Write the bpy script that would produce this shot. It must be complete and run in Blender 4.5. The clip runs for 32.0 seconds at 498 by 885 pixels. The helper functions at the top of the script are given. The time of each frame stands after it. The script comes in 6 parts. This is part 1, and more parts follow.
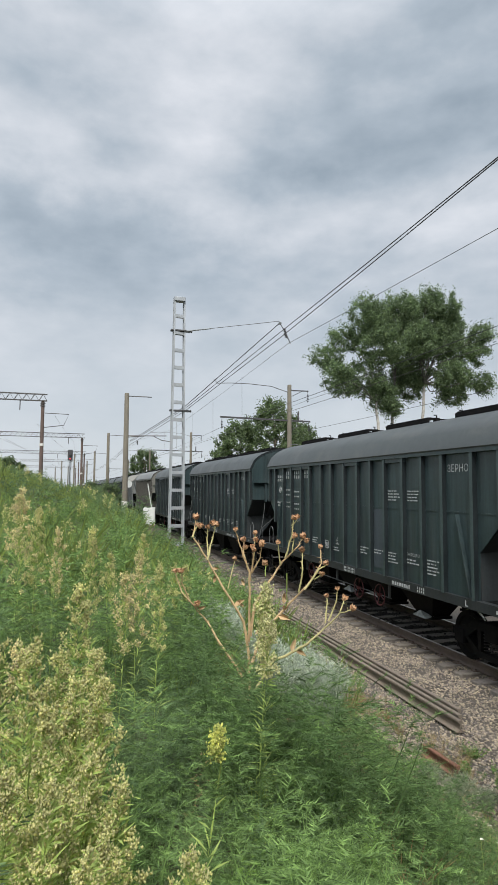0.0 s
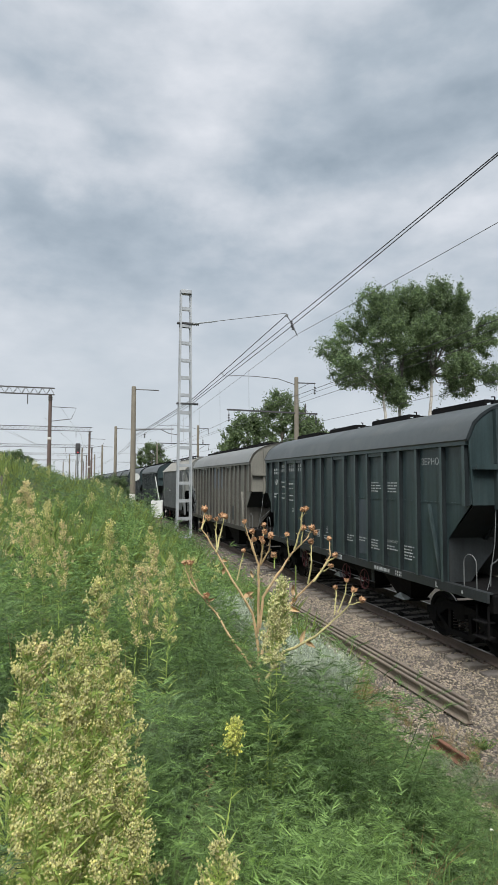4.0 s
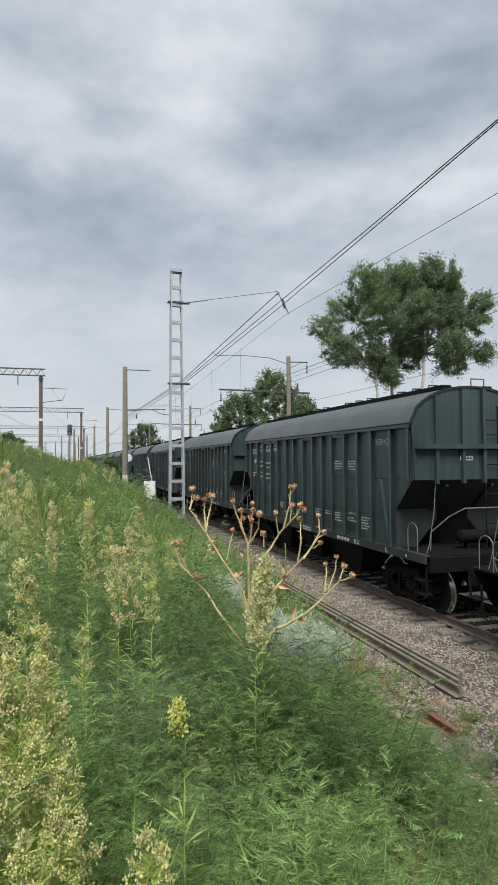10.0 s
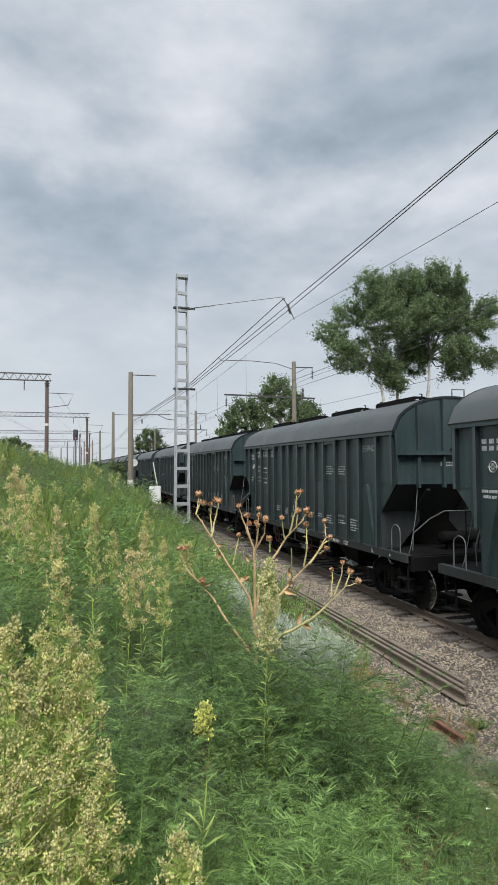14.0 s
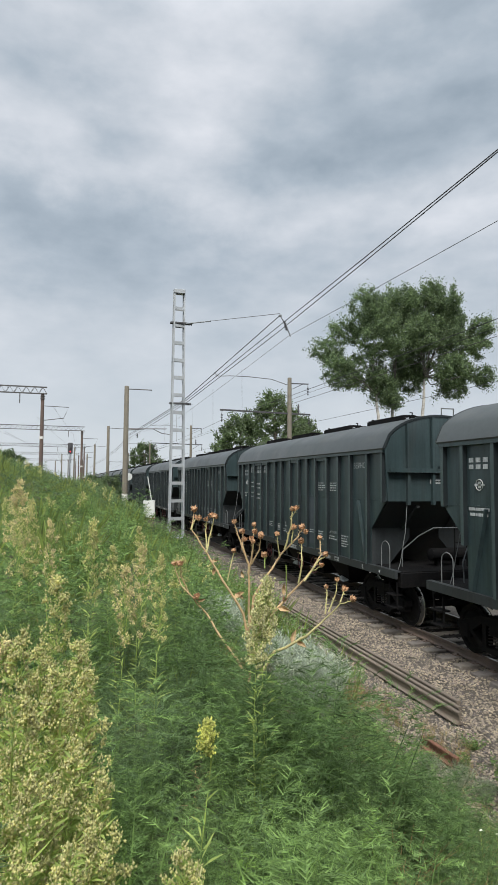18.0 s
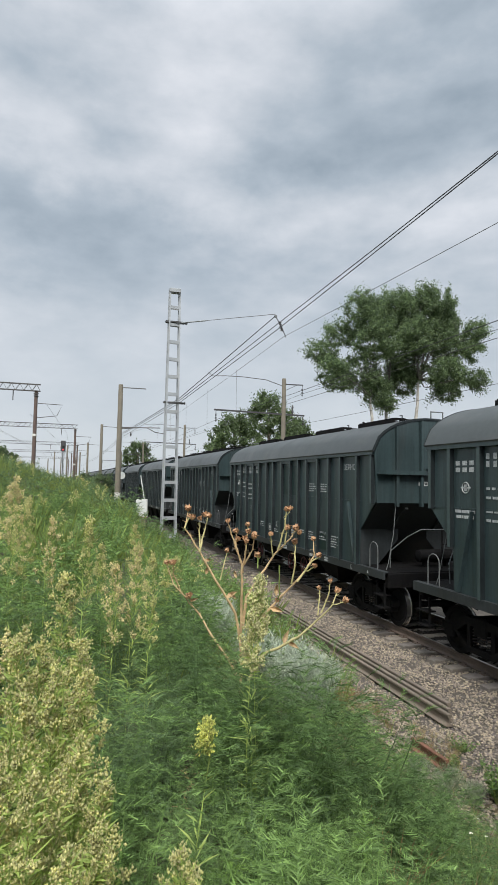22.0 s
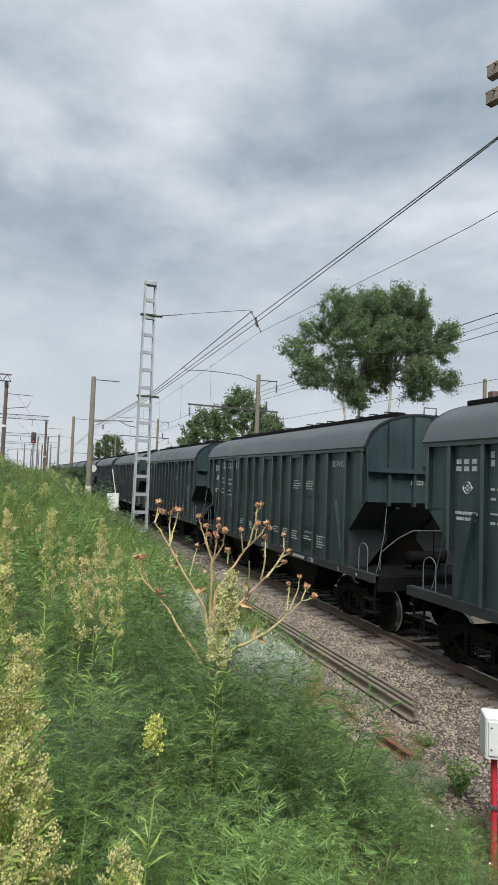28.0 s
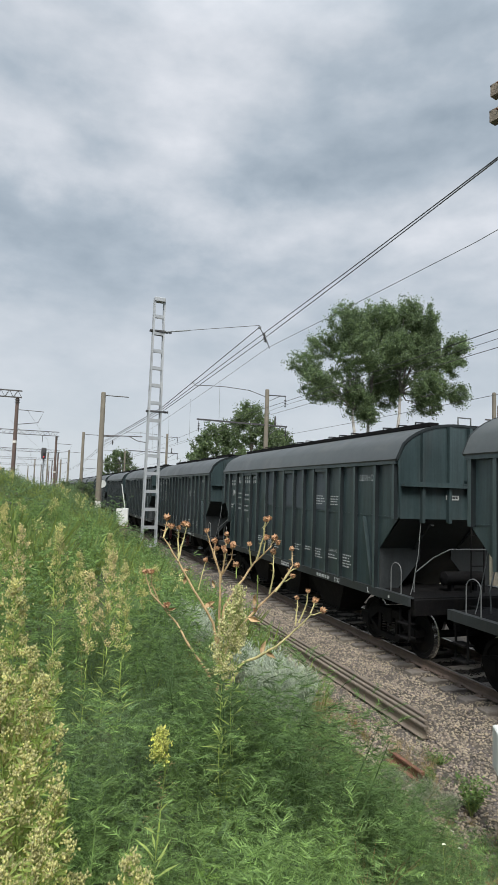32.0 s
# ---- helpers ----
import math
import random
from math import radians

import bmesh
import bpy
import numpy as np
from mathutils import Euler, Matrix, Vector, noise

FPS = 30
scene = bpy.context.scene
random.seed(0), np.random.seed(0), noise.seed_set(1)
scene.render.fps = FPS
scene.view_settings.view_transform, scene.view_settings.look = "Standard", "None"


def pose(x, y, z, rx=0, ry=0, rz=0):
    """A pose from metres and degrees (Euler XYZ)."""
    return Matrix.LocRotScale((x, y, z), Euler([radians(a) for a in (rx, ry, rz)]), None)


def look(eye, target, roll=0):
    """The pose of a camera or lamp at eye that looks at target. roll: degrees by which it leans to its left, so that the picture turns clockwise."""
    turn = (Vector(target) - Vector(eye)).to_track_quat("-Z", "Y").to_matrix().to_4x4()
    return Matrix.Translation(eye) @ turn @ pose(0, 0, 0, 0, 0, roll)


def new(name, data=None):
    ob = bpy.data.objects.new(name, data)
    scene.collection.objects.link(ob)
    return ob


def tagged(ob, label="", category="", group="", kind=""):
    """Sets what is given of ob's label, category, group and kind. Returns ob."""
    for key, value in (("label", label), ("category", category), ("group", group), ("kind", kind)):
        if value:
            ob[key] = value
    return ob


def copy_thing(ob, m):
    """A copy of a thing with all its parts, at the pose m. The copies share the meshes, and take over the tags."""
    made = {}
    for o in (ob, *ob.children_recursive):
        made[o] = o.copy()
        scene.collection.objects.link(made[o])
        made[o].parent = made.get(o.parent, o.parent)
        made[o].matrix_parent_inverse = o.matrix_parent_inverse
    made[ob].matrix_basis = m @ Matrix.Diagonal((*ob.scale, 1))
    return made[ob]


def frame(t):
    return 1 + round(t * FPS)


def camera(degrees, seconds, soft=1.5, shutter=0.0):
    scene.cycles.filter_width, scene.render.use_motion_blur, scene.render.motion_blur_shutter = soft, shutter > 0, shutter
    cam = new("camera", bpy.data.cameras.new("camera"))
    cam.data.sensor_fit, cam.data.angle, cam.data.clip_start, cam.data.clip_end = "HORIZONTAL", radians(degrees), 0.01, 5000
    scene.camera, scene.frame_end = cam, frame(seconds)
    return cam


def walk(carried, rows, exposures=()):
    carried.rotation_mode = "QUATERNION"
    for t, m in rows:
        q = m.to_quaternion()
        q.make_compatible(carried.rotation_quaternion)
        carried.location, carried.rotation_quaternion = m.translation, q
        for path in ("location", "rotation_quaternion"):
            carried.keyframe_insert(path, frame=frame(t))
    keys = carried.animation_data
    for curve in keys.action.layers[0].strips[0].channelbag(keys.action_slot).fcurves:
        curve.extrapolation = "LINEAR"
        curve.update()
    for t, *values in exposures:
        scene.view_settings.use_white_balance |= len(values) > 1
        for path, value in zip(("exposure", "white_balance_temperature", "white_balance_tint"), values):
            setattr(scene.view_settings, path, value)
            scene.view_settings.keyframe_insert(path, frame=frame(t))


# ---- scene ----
LENS = 44.87
# seconds, eye x y z, then yaw, pitch and roll in degrees
PATH = [
    (0.0, -0.013, -0.036, 3.378, -16.83, 4.33, 0.36), (0.5, -0.018, -0.040, 3.377, -16.45, 4.17, 0.46), (1.0, -0.025, -0.040, 3.378, -16.26, 3.87, 0.62),
    (1.5, -0.025, -0.037, 3.376, -16.23, 3.54, 0.85), (2.0, -0.020, -0.031, 3.380, -16.46, 3.27, 0.78), (2.5, -0.016, -0.036, 3.380, -16.27, 3.15, 0.49),
    (3.0, -0.019, -0.027, 3.380, -16.15, 3.18, 0.27), (3.5, -0.019, -0.025, 3.376, -16.18, 3.45, 0.12), (5.5, -0.012, -0.024, 3.373, -16.09, 3.80, 0.32),
    (6.0, -0.007, -0.021, 3.372, -16.15, 3.60, 0.28), (6.5, -0.008, -0.017, 3.371, -16.15, 3.66, 0.54), (7.0, -0.007, -0.015, 3.374, -16.00, 3.90, 0.75),
    (7.5, 0.002, -0.027, 3.373, -16.39, 3.84, 0.53), (8.0, 0.004, -0.022, 3.377, -16.74, 3.42, 0.41), (8.5, 0.011, -0.006, 3.375, -17.22, 2.53, 0.37),
    (9.0, 0.018, 0.018, 3.374, -17.29, 1.84, -0.15), (9.5, 0.024, 0.013, 3.368, -17.06, 1.74, -0.52), (10.0, 0.016, 0.009, 3.366, -16.85, 1.73, -0.38),
    (10.5, 0.015, 0.000, 3.362, -16.53, 2.04, -0.46), (11.0, 0.008, 0.006, 3.367, -16.77, 2.39, -0.30), (11.5, 0.003, 0.006, 3.369, -17.23, 2.61, 0.08),
    (12.0, 0.003, 0.013, 3.369, -17.57, 2.47, 0.17), (12.5, 0.003, 0.017, 3.369, -17.52, 2.40, 0.31), (13.0, 0.008, 0.014, 3.369, -17.22, 2.54, 0.16),
    (13.5, 0.011, 0.005, 3.370, -16.91, 2.49, 0.02), (14.0, 0.007, 0.003, 3.366, -16.36, 2.22, -0.27), (14.5, 0.006, -0.001, 3.366, -15.85, 2.17, -0.52),
    (16.5, 0.012, -0.006, 3.371, -16.62, 2.95, -0.15), (17.0, 0.011, -0.005, 3.370, -16.79, 3.12, -0.03), (17.5, 0.003, -0.007, 3.371, -16.75, 3.47, 0.09),
    (18.0, -0.004, -0.010, 3.368, -16.83, 3.68, 0.39), (18.5, -0.009, -0.001, 3.369, -17.21, 3.93, 0.71), (19.0, -0.008, 0.005, 3.367, -17.52, 3.70, 0.41),
    (19.5, 0.003, 0.001, 3.364, -17.75, 3.55, 0.62), (20.0, -0.006, 0.004, 3.366, -17.89, 3.66, 1.03), (20.5, -0.003, 0.004, 3.364, -17.97, 3.69, 1.26),
    (21.0, -0.003, 0.011, 3.363, -18.21, 3.54, 1.12), (21.5, -0.000, 0.013, 3.366, -17.81, 3.41, 0.78), (22.0, -0.006, 0.007, 3.363, -17.44, 3.72, 1.11),
    (22.5, -0.004, 0.007, 3.364, -17.48, 3.70, 1.30), (23.0, -0.010, 0.010, 3.366, -17.57, 3.43, 1.15), (23.5, -0.010, 0.010, 3.364, -17.71, 3.34, 1.44),
    (24.0, -0.008, 0.022, 3.364, -18.41, 3.33, 1.64), (24.5, 0.001, 0.034, 3.368, -18.96, 3.00, 1.59), (25.0, 0.003, 0.040, 3.365, -18.99, 2.78, 1.77),
    (25.5, 0.004, 0.033, 3.365, -19.25, 2.98, 1.88), (27.5, -0.001, 0.013, 3.362, -19.59, 3.36, 1.89), (28.0, 0.004, 0.015, 3.363, -19.98, 3.37, 2.08),
    (28.5, 0.012, 0.029, 3.365, -20.49, 3.25, 2.01), (29.0, 0.021, 0.036, 3.371, -20.34, 3.26, 1.02), (29.5, 0.022, 0.022, 3.366, -19.81, 3.52, 0.32),
    (30.0, 0.018, 0.021, 3.370, -19.46, 3.49, 0.44), (30.5, 0.014, 0.009, 3.368, -19.05, 3.64, 0.66), (31.0, 0.003, -0.010, 3.364, -18.56, 4.08, 0.86),
    (31.5, -0.006, -0.014, 3.366, -18.39, 4.56, 1.40), (32.0, -0.001, -0.022, 3.361, -19.07, 4.74, 1.91),
]
cam = camera(LENS, 32.0)
walk(cam, [(t, pose(x, y, z, 90 + p, 0, w) @ pose(0, 0, 0, 0, 0, r)) for t, x, y, z, w, p, r in PATH],
     [(0.0, 0.0), (32.0, 0.0)])

# ---- sky and sun: a bright overcast day ----
world = bpy.data.worlds.new("sky")
scene.world = world
world.use_nodes = True
wt = world.node_tree
wn, wl = wt.nodes, wt.links
wn.clear()


def node(tree, kind, **values):
    n = tree.nodes.new(kind)
    for key, value in values.items():
        n.inputs[key[2:].replace("_", " ")].default_value = value
    return n


def ramp(tree, stops, fac=None):
    n = tree.nodes.new("ShaderNodeValToRGB")
    el = n.color_ramp.elements
    el[0].position, el[0].color = stops[0][0], (*stops[0][1], 1)
    el[1].position, el[1].color = stops[-1][0], (*stops[-1][1], 1)
    for p, c in stops[1:-1]:
        e = el.new(p)
        e.color = (*c, 1)
    if fac is not None:
        tree.links.new(fac, n.inputs["Fac"])
    return n


def math_node(tree, op, a, b=None):
    n = tree.nodes.new("ShaderNodeMath")
    n.operation = op
    for k, v in enumerate((a, b)):
        if v is None:
            continue
        if isinstance(v, (int, float)):
            n.inputs[k].default_value = v
        else:
            tree.links.new(v, n.inputs[k])
    return n.outputs[0]


def mix_node(tree, fac, a, b, blend="MIX"):
    n = tree.nodes.new("ShaderNodeMix")
    n.data_type, n.blend_type = "RGBA", blend
    for sock, v in ((n.inputs[0], fac), (n.inputs[6], a), (n.inputs[7], b)):
        if isinstance(v, (int, float)):
            sock.default_value = v
        elif isinstance(v, tuple):
            sock.default_value = (*v, 1)
        else:
            tree.links.new(v, sock)
    return n.outputs[2]


SUN_EL, SUN_AZ = 54.0, -160.0
sky = node(wt, "ShaderNodeTexSky")
sky.sky_type, sky.sun_disc, sky.sun_elevation, sky.sun_rotation = "NISHITA", False, radians(SUN_EL), radians(SUN_AZ)
where = node(wt, "ShaderNodeTexCoord")
parts3 = node(wt, "ShaderNodeSeparateXYZ")
wl.new(where.outputs["Generated"], parts3.inputs[0])
squash = node(wt, "ShaderNodeMapping", i_Location=(2.3, 0.7, 1.9), i_Scale=(1.0, 1.0, 2.1))
wl.new(where.outputs["Generated"], squash.inputs[0])
big = node(wt, "ShaderNodeTexNoise", i_Scale=3.4, i_Detail=4.0, i_Roughness=0.5)
fine = node(wt, "ShaderNodeTexNoise", i_Scale=8.0, i_Detail=6.0, i_Roughness=0.52, i_Distortion=0.0)
wl.new(squash.outputs[0], big.inputs["Vector"])
wl.new(squash.outputs[0], fine.inputs["Vector"])
cover = math_node(wt, "ADD", math_node(wt, "MULTIPLY", big.outputs["Fac"], 0.22), math_node(wt, "MULTIPLY", fine.outputs["Fac"], 0.3))
cover = math_node(wt, "ADD", cover, 0.265)
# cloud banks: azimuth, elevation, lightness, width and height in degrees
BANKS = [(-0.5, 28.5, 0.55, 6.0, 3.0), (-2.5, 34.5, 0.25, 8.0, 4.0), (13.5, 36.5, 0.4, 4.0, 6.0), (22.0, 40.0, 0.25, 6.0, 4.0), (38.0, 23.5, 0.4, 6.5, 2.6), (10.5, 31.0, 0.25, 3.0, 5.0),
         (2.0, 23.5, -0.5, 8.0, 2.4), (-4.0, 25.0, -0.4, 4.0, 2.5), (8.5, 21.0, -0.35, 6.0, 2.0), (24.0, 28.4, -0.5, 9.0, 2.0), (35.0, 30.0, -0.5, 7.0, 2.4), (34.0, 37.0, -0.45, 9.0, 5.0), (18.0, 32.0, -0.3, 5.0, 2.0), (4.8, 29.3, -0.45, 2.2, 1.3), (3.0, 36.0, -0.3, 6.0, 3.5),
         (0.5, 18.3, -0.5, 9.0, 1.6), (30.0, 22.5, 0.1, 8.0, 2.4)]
wob = node(wt, "ShaderNodeTexNoise", i_Scale=7.0, i_Detail=6.0, i_Roughness=0.6)
wl.new(where.outputs["Generated"], wob.inputs["Vector"])
wobble = math_node(wt, "SUBTRACT", wob.outputs["Fac"], 0.5)
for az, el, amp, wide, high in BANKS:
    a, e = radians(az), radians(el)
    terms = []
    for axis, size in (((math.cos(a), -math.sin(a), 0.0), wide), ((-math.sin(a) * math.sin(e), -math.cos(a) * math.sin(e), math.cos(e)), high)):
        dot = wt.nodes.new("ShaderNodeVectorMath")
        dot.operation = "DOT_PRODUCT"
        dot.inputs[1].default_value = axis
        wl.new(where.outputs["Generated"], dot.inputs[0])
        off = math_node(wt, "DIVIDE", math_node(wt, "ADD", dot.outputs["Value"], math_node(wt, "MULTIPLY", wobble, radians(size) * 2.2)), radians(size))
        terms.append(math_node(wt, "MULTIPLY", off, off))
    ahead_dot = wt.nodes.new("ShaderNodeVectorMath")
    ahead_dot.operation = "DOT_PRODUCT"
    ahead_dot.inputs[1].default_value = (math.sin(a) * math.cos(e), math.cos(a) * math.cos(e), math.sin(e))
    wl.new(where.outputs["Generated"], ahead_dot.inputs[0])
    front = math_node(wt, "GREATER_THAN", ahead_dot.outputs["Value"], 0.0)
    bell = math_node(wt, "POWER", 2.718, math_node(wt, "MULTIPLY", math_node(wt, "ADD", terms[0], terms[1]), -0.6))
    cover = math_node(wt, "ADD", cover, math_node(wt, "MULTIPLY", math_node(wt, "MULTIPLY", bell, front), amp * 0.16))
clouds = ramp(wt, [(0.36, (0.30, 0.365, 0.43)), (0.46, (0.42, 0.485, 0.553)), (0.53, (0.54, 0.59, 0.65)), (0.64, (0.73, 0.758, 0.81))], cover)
haze = ramp(wt, [(0.0, (1, 1, 1)), (0.1, (0.85, 0.85, 0.85)), (0.34, (0, 0, 0))], parts3.outputs[2])
layer = mix_node(wt, math_node(wt, "MULTIPLY", haze.outputs[0], 0.85), clouds.outputs[0], (0.60, 0.645, 0.69))
blue = mix_node(wt, 1.0, sky.outputs[0], (0.1, 0.1, 0.1), "MULTIPLY")
# an overcast sky grows brighter towards the zenith
zenith = ramp(wt, [(0.62, (1, 1, 1)), (0.95, (2.0, 1.98, 1.94))], parts3.outputs[2])
both = mix_node(wt, 1.0, mix_node(wt, 0.93, blue, layer), zenith.outputs[0], "MULTIPLY")
glow = node(wt, "ShaderNodeBackground", i_Strength=1.08)
wl.new(both, glow.inputs["Color"])
wl.new(glow.outputs[0], node(wt, "ShaderNodeOutputWorld").inputs[0])

sun = new("sun", bpy.data.lights.new("sun", "SUN"))
sun.data.energy, sun.data.angle, sun.data.color = 4.8, radians(28), (1.0, 0.97, 0.92)
_az, _el = radians(SUN_AZ), radians(SUN_EL)
sun.matrix_world = look((0, 0, 50), (0 - 20 * math.sin(_az) * math.cos(_el), 0 - 20 * math.cos(_az) * math.cos(_el), 50 - 20 * math.sin(_el)))


# ---- materials ----
def material(name, base, rough=0.6, metal=0.0, spread=0.18, size=1.5, grain=30.0, bump=0.15, stain=None, streak=0.0, island=0.0, leafy=0.0, spec=0.5, each=0.0, gloss_var=0.1):
    """base colour varied at two scales; stain: a second colour in patches; streak: runs down upright faces; leafy: light let through."""
    m = bpy.data.materials.new(name)
    m.use_nodes = True
    t = m.node_tree
    b = t.nodes["Principled BSDF"]
    out = t.nodes["Material Output"]
    co = node(t, "ShaderNodeTexCoord").outputs["Object"]
    n1 = node(t, "ShaderNodeTexNoise", i_Scale=size, i_Detail=4.0, i_Roughness=0.6)
    n2 = node(t, "ShaderNodeTexNoise", i_Scale=grain, i_Detail=3.0, i_Roughness=0.65)
    t.links.new(co, n1.inputs["Vector"])
    t.links.new(co, n2.inputs["Vector"])
    lo = tuple(c * (1 - spread) for c in base)
    hi = tuple(min(1.0, c * (1 + spread)) for c in base)
    col = ramp(t, [(0.32, lo), (0.68, hi)], n1.outputs["Fac"]).outputs[0]
    g = ramp(t, [(0.3, (1 - spread, 1 - spread, 1 - spread)), (0.7, (1 + spread * 0.5,) * 3)], n2.outputs["Fac"]).outputs[0]
    col = mix_node(t, 0.8, col, g, "MULTIPLY")
    if stain:
        n3 = node(t, "ShaderNodeTexNoise", i_Scale=size * 2.3, i_Detail=6.0, i_Roughness=0.7)
        mp = node(t, "ShaderNodeMapping", i_Location=(7.3, 2.1, 4.4), i_Scale=(1, 1, 0.22 if streak else 1.0))
        t.links.new(co, mp.inputs[0])
        t.links.new(mp.outputs[0], n3.inputs["Vector"])
        f = ramp(t, [(0.5, (0, 0, 0)), (0.72, (1, 1, 1))], n3.outputs["Fac"]).outputs[0]
        col = mix_node(t, math_node(t, "MULTIPLY", f, 0.7), col, stain)
    if streak:
        n4 = node(t, "ShaderNodeTexNoise", i_Scale=9.0, i_Detail=4.0, i_Roughness=0.7)
        mp = node(t, "ShaderNodeMapping", i_Scale=(1, 1, 0.05))
        t.links.new(co, mp.inputs[0])
        t.links.new(mp.outputs[0], n4.inputs["Vector"])
        f = ramp(t, [(0.35, (1 - streak,) * 3), (0.65, (1 + streak * 0.6,) * 3)], n4.outputs["Fac"]).outputs[0]
        col = mix_node(t, 1.0, col, f, "MULTIPLY")
    if island or each:
        src = node(t, "ShaderNodeNewGeometry").outputs["Random Per Island"] if island else node(t, "ShaderNodeObjectInfo").outputs["Random"]
        k = island or each
        f = ramp(t, [(0.0, (1 - k, 1 - k, 1 - k * 0.8)), (1.0, (1 + k, 1 + k * 0.9, 1 + k * 0.5))], src).outputs[0]
        col = mix_node(t, 1.0, col, f, "MULTIPLY")
    t.links.new(col, b.inputs["Base Color"])
    b.inputs["Metallic"].default_value = metal
    b.inputs["Specular IOR Level"].default_value = spec
    r = ramp(t, [(0.3, (max(0.05, rough - gloss_var),) * 3), (0.7, (min(1.0, rough + gloss_var),) * 3)], n1.outputs["Fac"])
    t.links.new(r.outputs[0], b.inputs["Roughness"])
    if bump:
        bp = node(t, "ShaderNodeBump", i_Strength=bump, i_Distance=0.02)
        t.links.new(n2.outputs["Fac"], bp.inputs["Height"])
        t.links.new(bp.outputs[0], b.inputs["Normal"])
    if leafy:
        tr = node(t, "ShaderNodeBsdfTranslucent")
        t.links.new(col, tr.inputs["Color"])
        mx = node(t, "ShaderNodeMixShader", i_Fac=leafy)
        t.links.new(b.outputs[0], mx.inputs[1])
        t.links.new(tr.outputs[0], mx.inputs[2])
        t.links.new(mx.outputs[0], out.inputs[0])
    return m


M_GREEN = material("dark_green_paint", (0.0353, 0.0559, 0.0593), 0.38, spread=0.16, size=0.6, grain=14, bump=0.05, stain=(0.048, 0.054, 0.054), streak=0.26)
M_GREEN2 = material("repainted_green", (0.056, 0.07, 0.081), 0.45, spread=0.12, size=0.9, grain=14, bump=0.04, streak=0.1)
M_GREEN3 = material("older_dark_green", (0.013, 0.03, 0.028), 0.4, spread=0.12, size=0.9, grain=14, bump=0.04, streak=0.1)
M_ROOF = material("weathered_roof_paint", (0.05, 0.059, 0.06), 0.45, spread=0.16, size=0.5, grain=9, bump=0.05, stain=(0.085, 0.088, 0.082))
M_BEIGE = material("grey_beige_paint", (0.19, 0.188, 0.165), 0.5, spread=0.15, size=0.6, grain=14, bump=0.05, stain=(0.17, 0.16, 0.135), streak=0.08)
# shade put into the colour of the rib sides; the dark roof rim shares it
M_GREEN_RIB_SHADE = material("green_rib_shade_and_rim", (0.0135, 0.019, 0.021), 0.42, spread=0.2, size=0.8, grain=14, bump=0.05, streak=0.25)
# brighter copy of the green: light put into the ribs' outer faces
M_GREEN_RIB_LIT = material("lit_green_rib_face", (0.056, 0.083, 0.084), 0.42, spread=0.2, size=0.8, grain=14, bump=0.05, streak=0.2)
# darker brownish tone for the beige wagon's rib sides, rim, sills and gussets
M_BEIGE_RIB = material("dark_beige_rib", (0.055, 0.052, 0.044), 0.55, spread=0.2, size=0.8, grain=14, bump=0.05, streak=0.25)
M_BEIGE2 = material("blue_grey_patch_paint", (0.15, 0.175, 0.2), 0.5, spread=0.1, size=0.9, grain=14, bump=0.04)
M_BEIGE_ROOF = material("pale_roof_paint", (0.165, 0.172, 0.168), 0.5, spread=0.12, size=0.5, grain=9, bump=0.05, stain=(0.2, 0.2, 0.185))
M_WHITE = material("pale_grey_paint", (0.185, 0.195, 0.188), 0.5, spread=0.13, size=0.6, grain=14, bump=0.05, stain=(0.22, 0.215, 0.19), streak=0.08)
M_RIB_DARK = material("dark_grey_paint", (0.058, 0.066, 0.068), 0.55, spread=0.15, size=0.6, grain=14, bump=0.05)
M_CREAM = material("cream_roof_paint", (0.235, 0.228, 0.2), 0.55, spread=0.1, size=0.6, grain=9, bump=0.05, stain=(0.265, 0.255, 0.222))
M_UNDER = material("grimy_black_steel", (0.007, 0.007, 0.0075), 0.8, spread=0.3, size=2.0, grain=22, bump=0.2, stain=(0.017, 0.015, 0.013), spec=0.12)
# darker than the wagon green; hopper ends, gussets and side sills
M_SLOPE = material("dull_green_sheet", (0.024, 0.029, 0.031), 0.55, spread=0.25, size=1.2, grain=18, bump=0.08, stain=(0.026, 0.025, 0.022), streak=0.2)
M_TREAD = material("bright_worn_steel", (0.5, 0.49, 0.47), 0.28, metal=1.0, spread=0.1, bump=0.02)
M_PIPE = material("grey_handrail_steel", (0.15, 0.16, 0.16), 0.6, spread=0.15, bump=0.05, spec=0.2)
M_SPRING = material("oily_spring_steel", (0.06, 0.06, 0.062), 0.4, metal=0.6, spread=0.15, bump=0.05)
M_RED = material("faded_red_paint", (0.15, 0.04, 0.045), 0.5, spread=0.25, bump=0.1)
M_REDPOST = material("bright_red_paint", (0.52, 0.028, 0.05), 0.45, spread=0.16, size=5, bump=0.06, stain=(0.35, 0.04, 0.04))
M_LETTER = material("white_stencil_paint", (0.46, 0.48, 0.48), 0.6, spread=0.3, size=9, bump=0.03, stain=(0.16, 0.18, 0.18))
M_SILVER = material("silver_painted_steel", (0.37, 0.395, 0.415), 0.45, metal=0.25, spread=0.1, size=1.0, bump=0.05, stain=(0.31, 0.31, 0.3))
M_CONC = material("weathered_concrete", (0.15, 0.135, 0.105), 0.85, spread=0.2, size=1.2, grain=25, bump=0.3, streak=0.12)
M_CONC_DARK = material("brown_weathered_concrete", (0.12, 0.085, 0.072), 0.85, spread=0.2, size=1.2, grain=25, bump=0.3, streak=0.12)
M_LIME = material("limewashed_concrete", (0.62, 0.61, 0.57), 0.85, spread=0.12, size=2, bump=0.2)
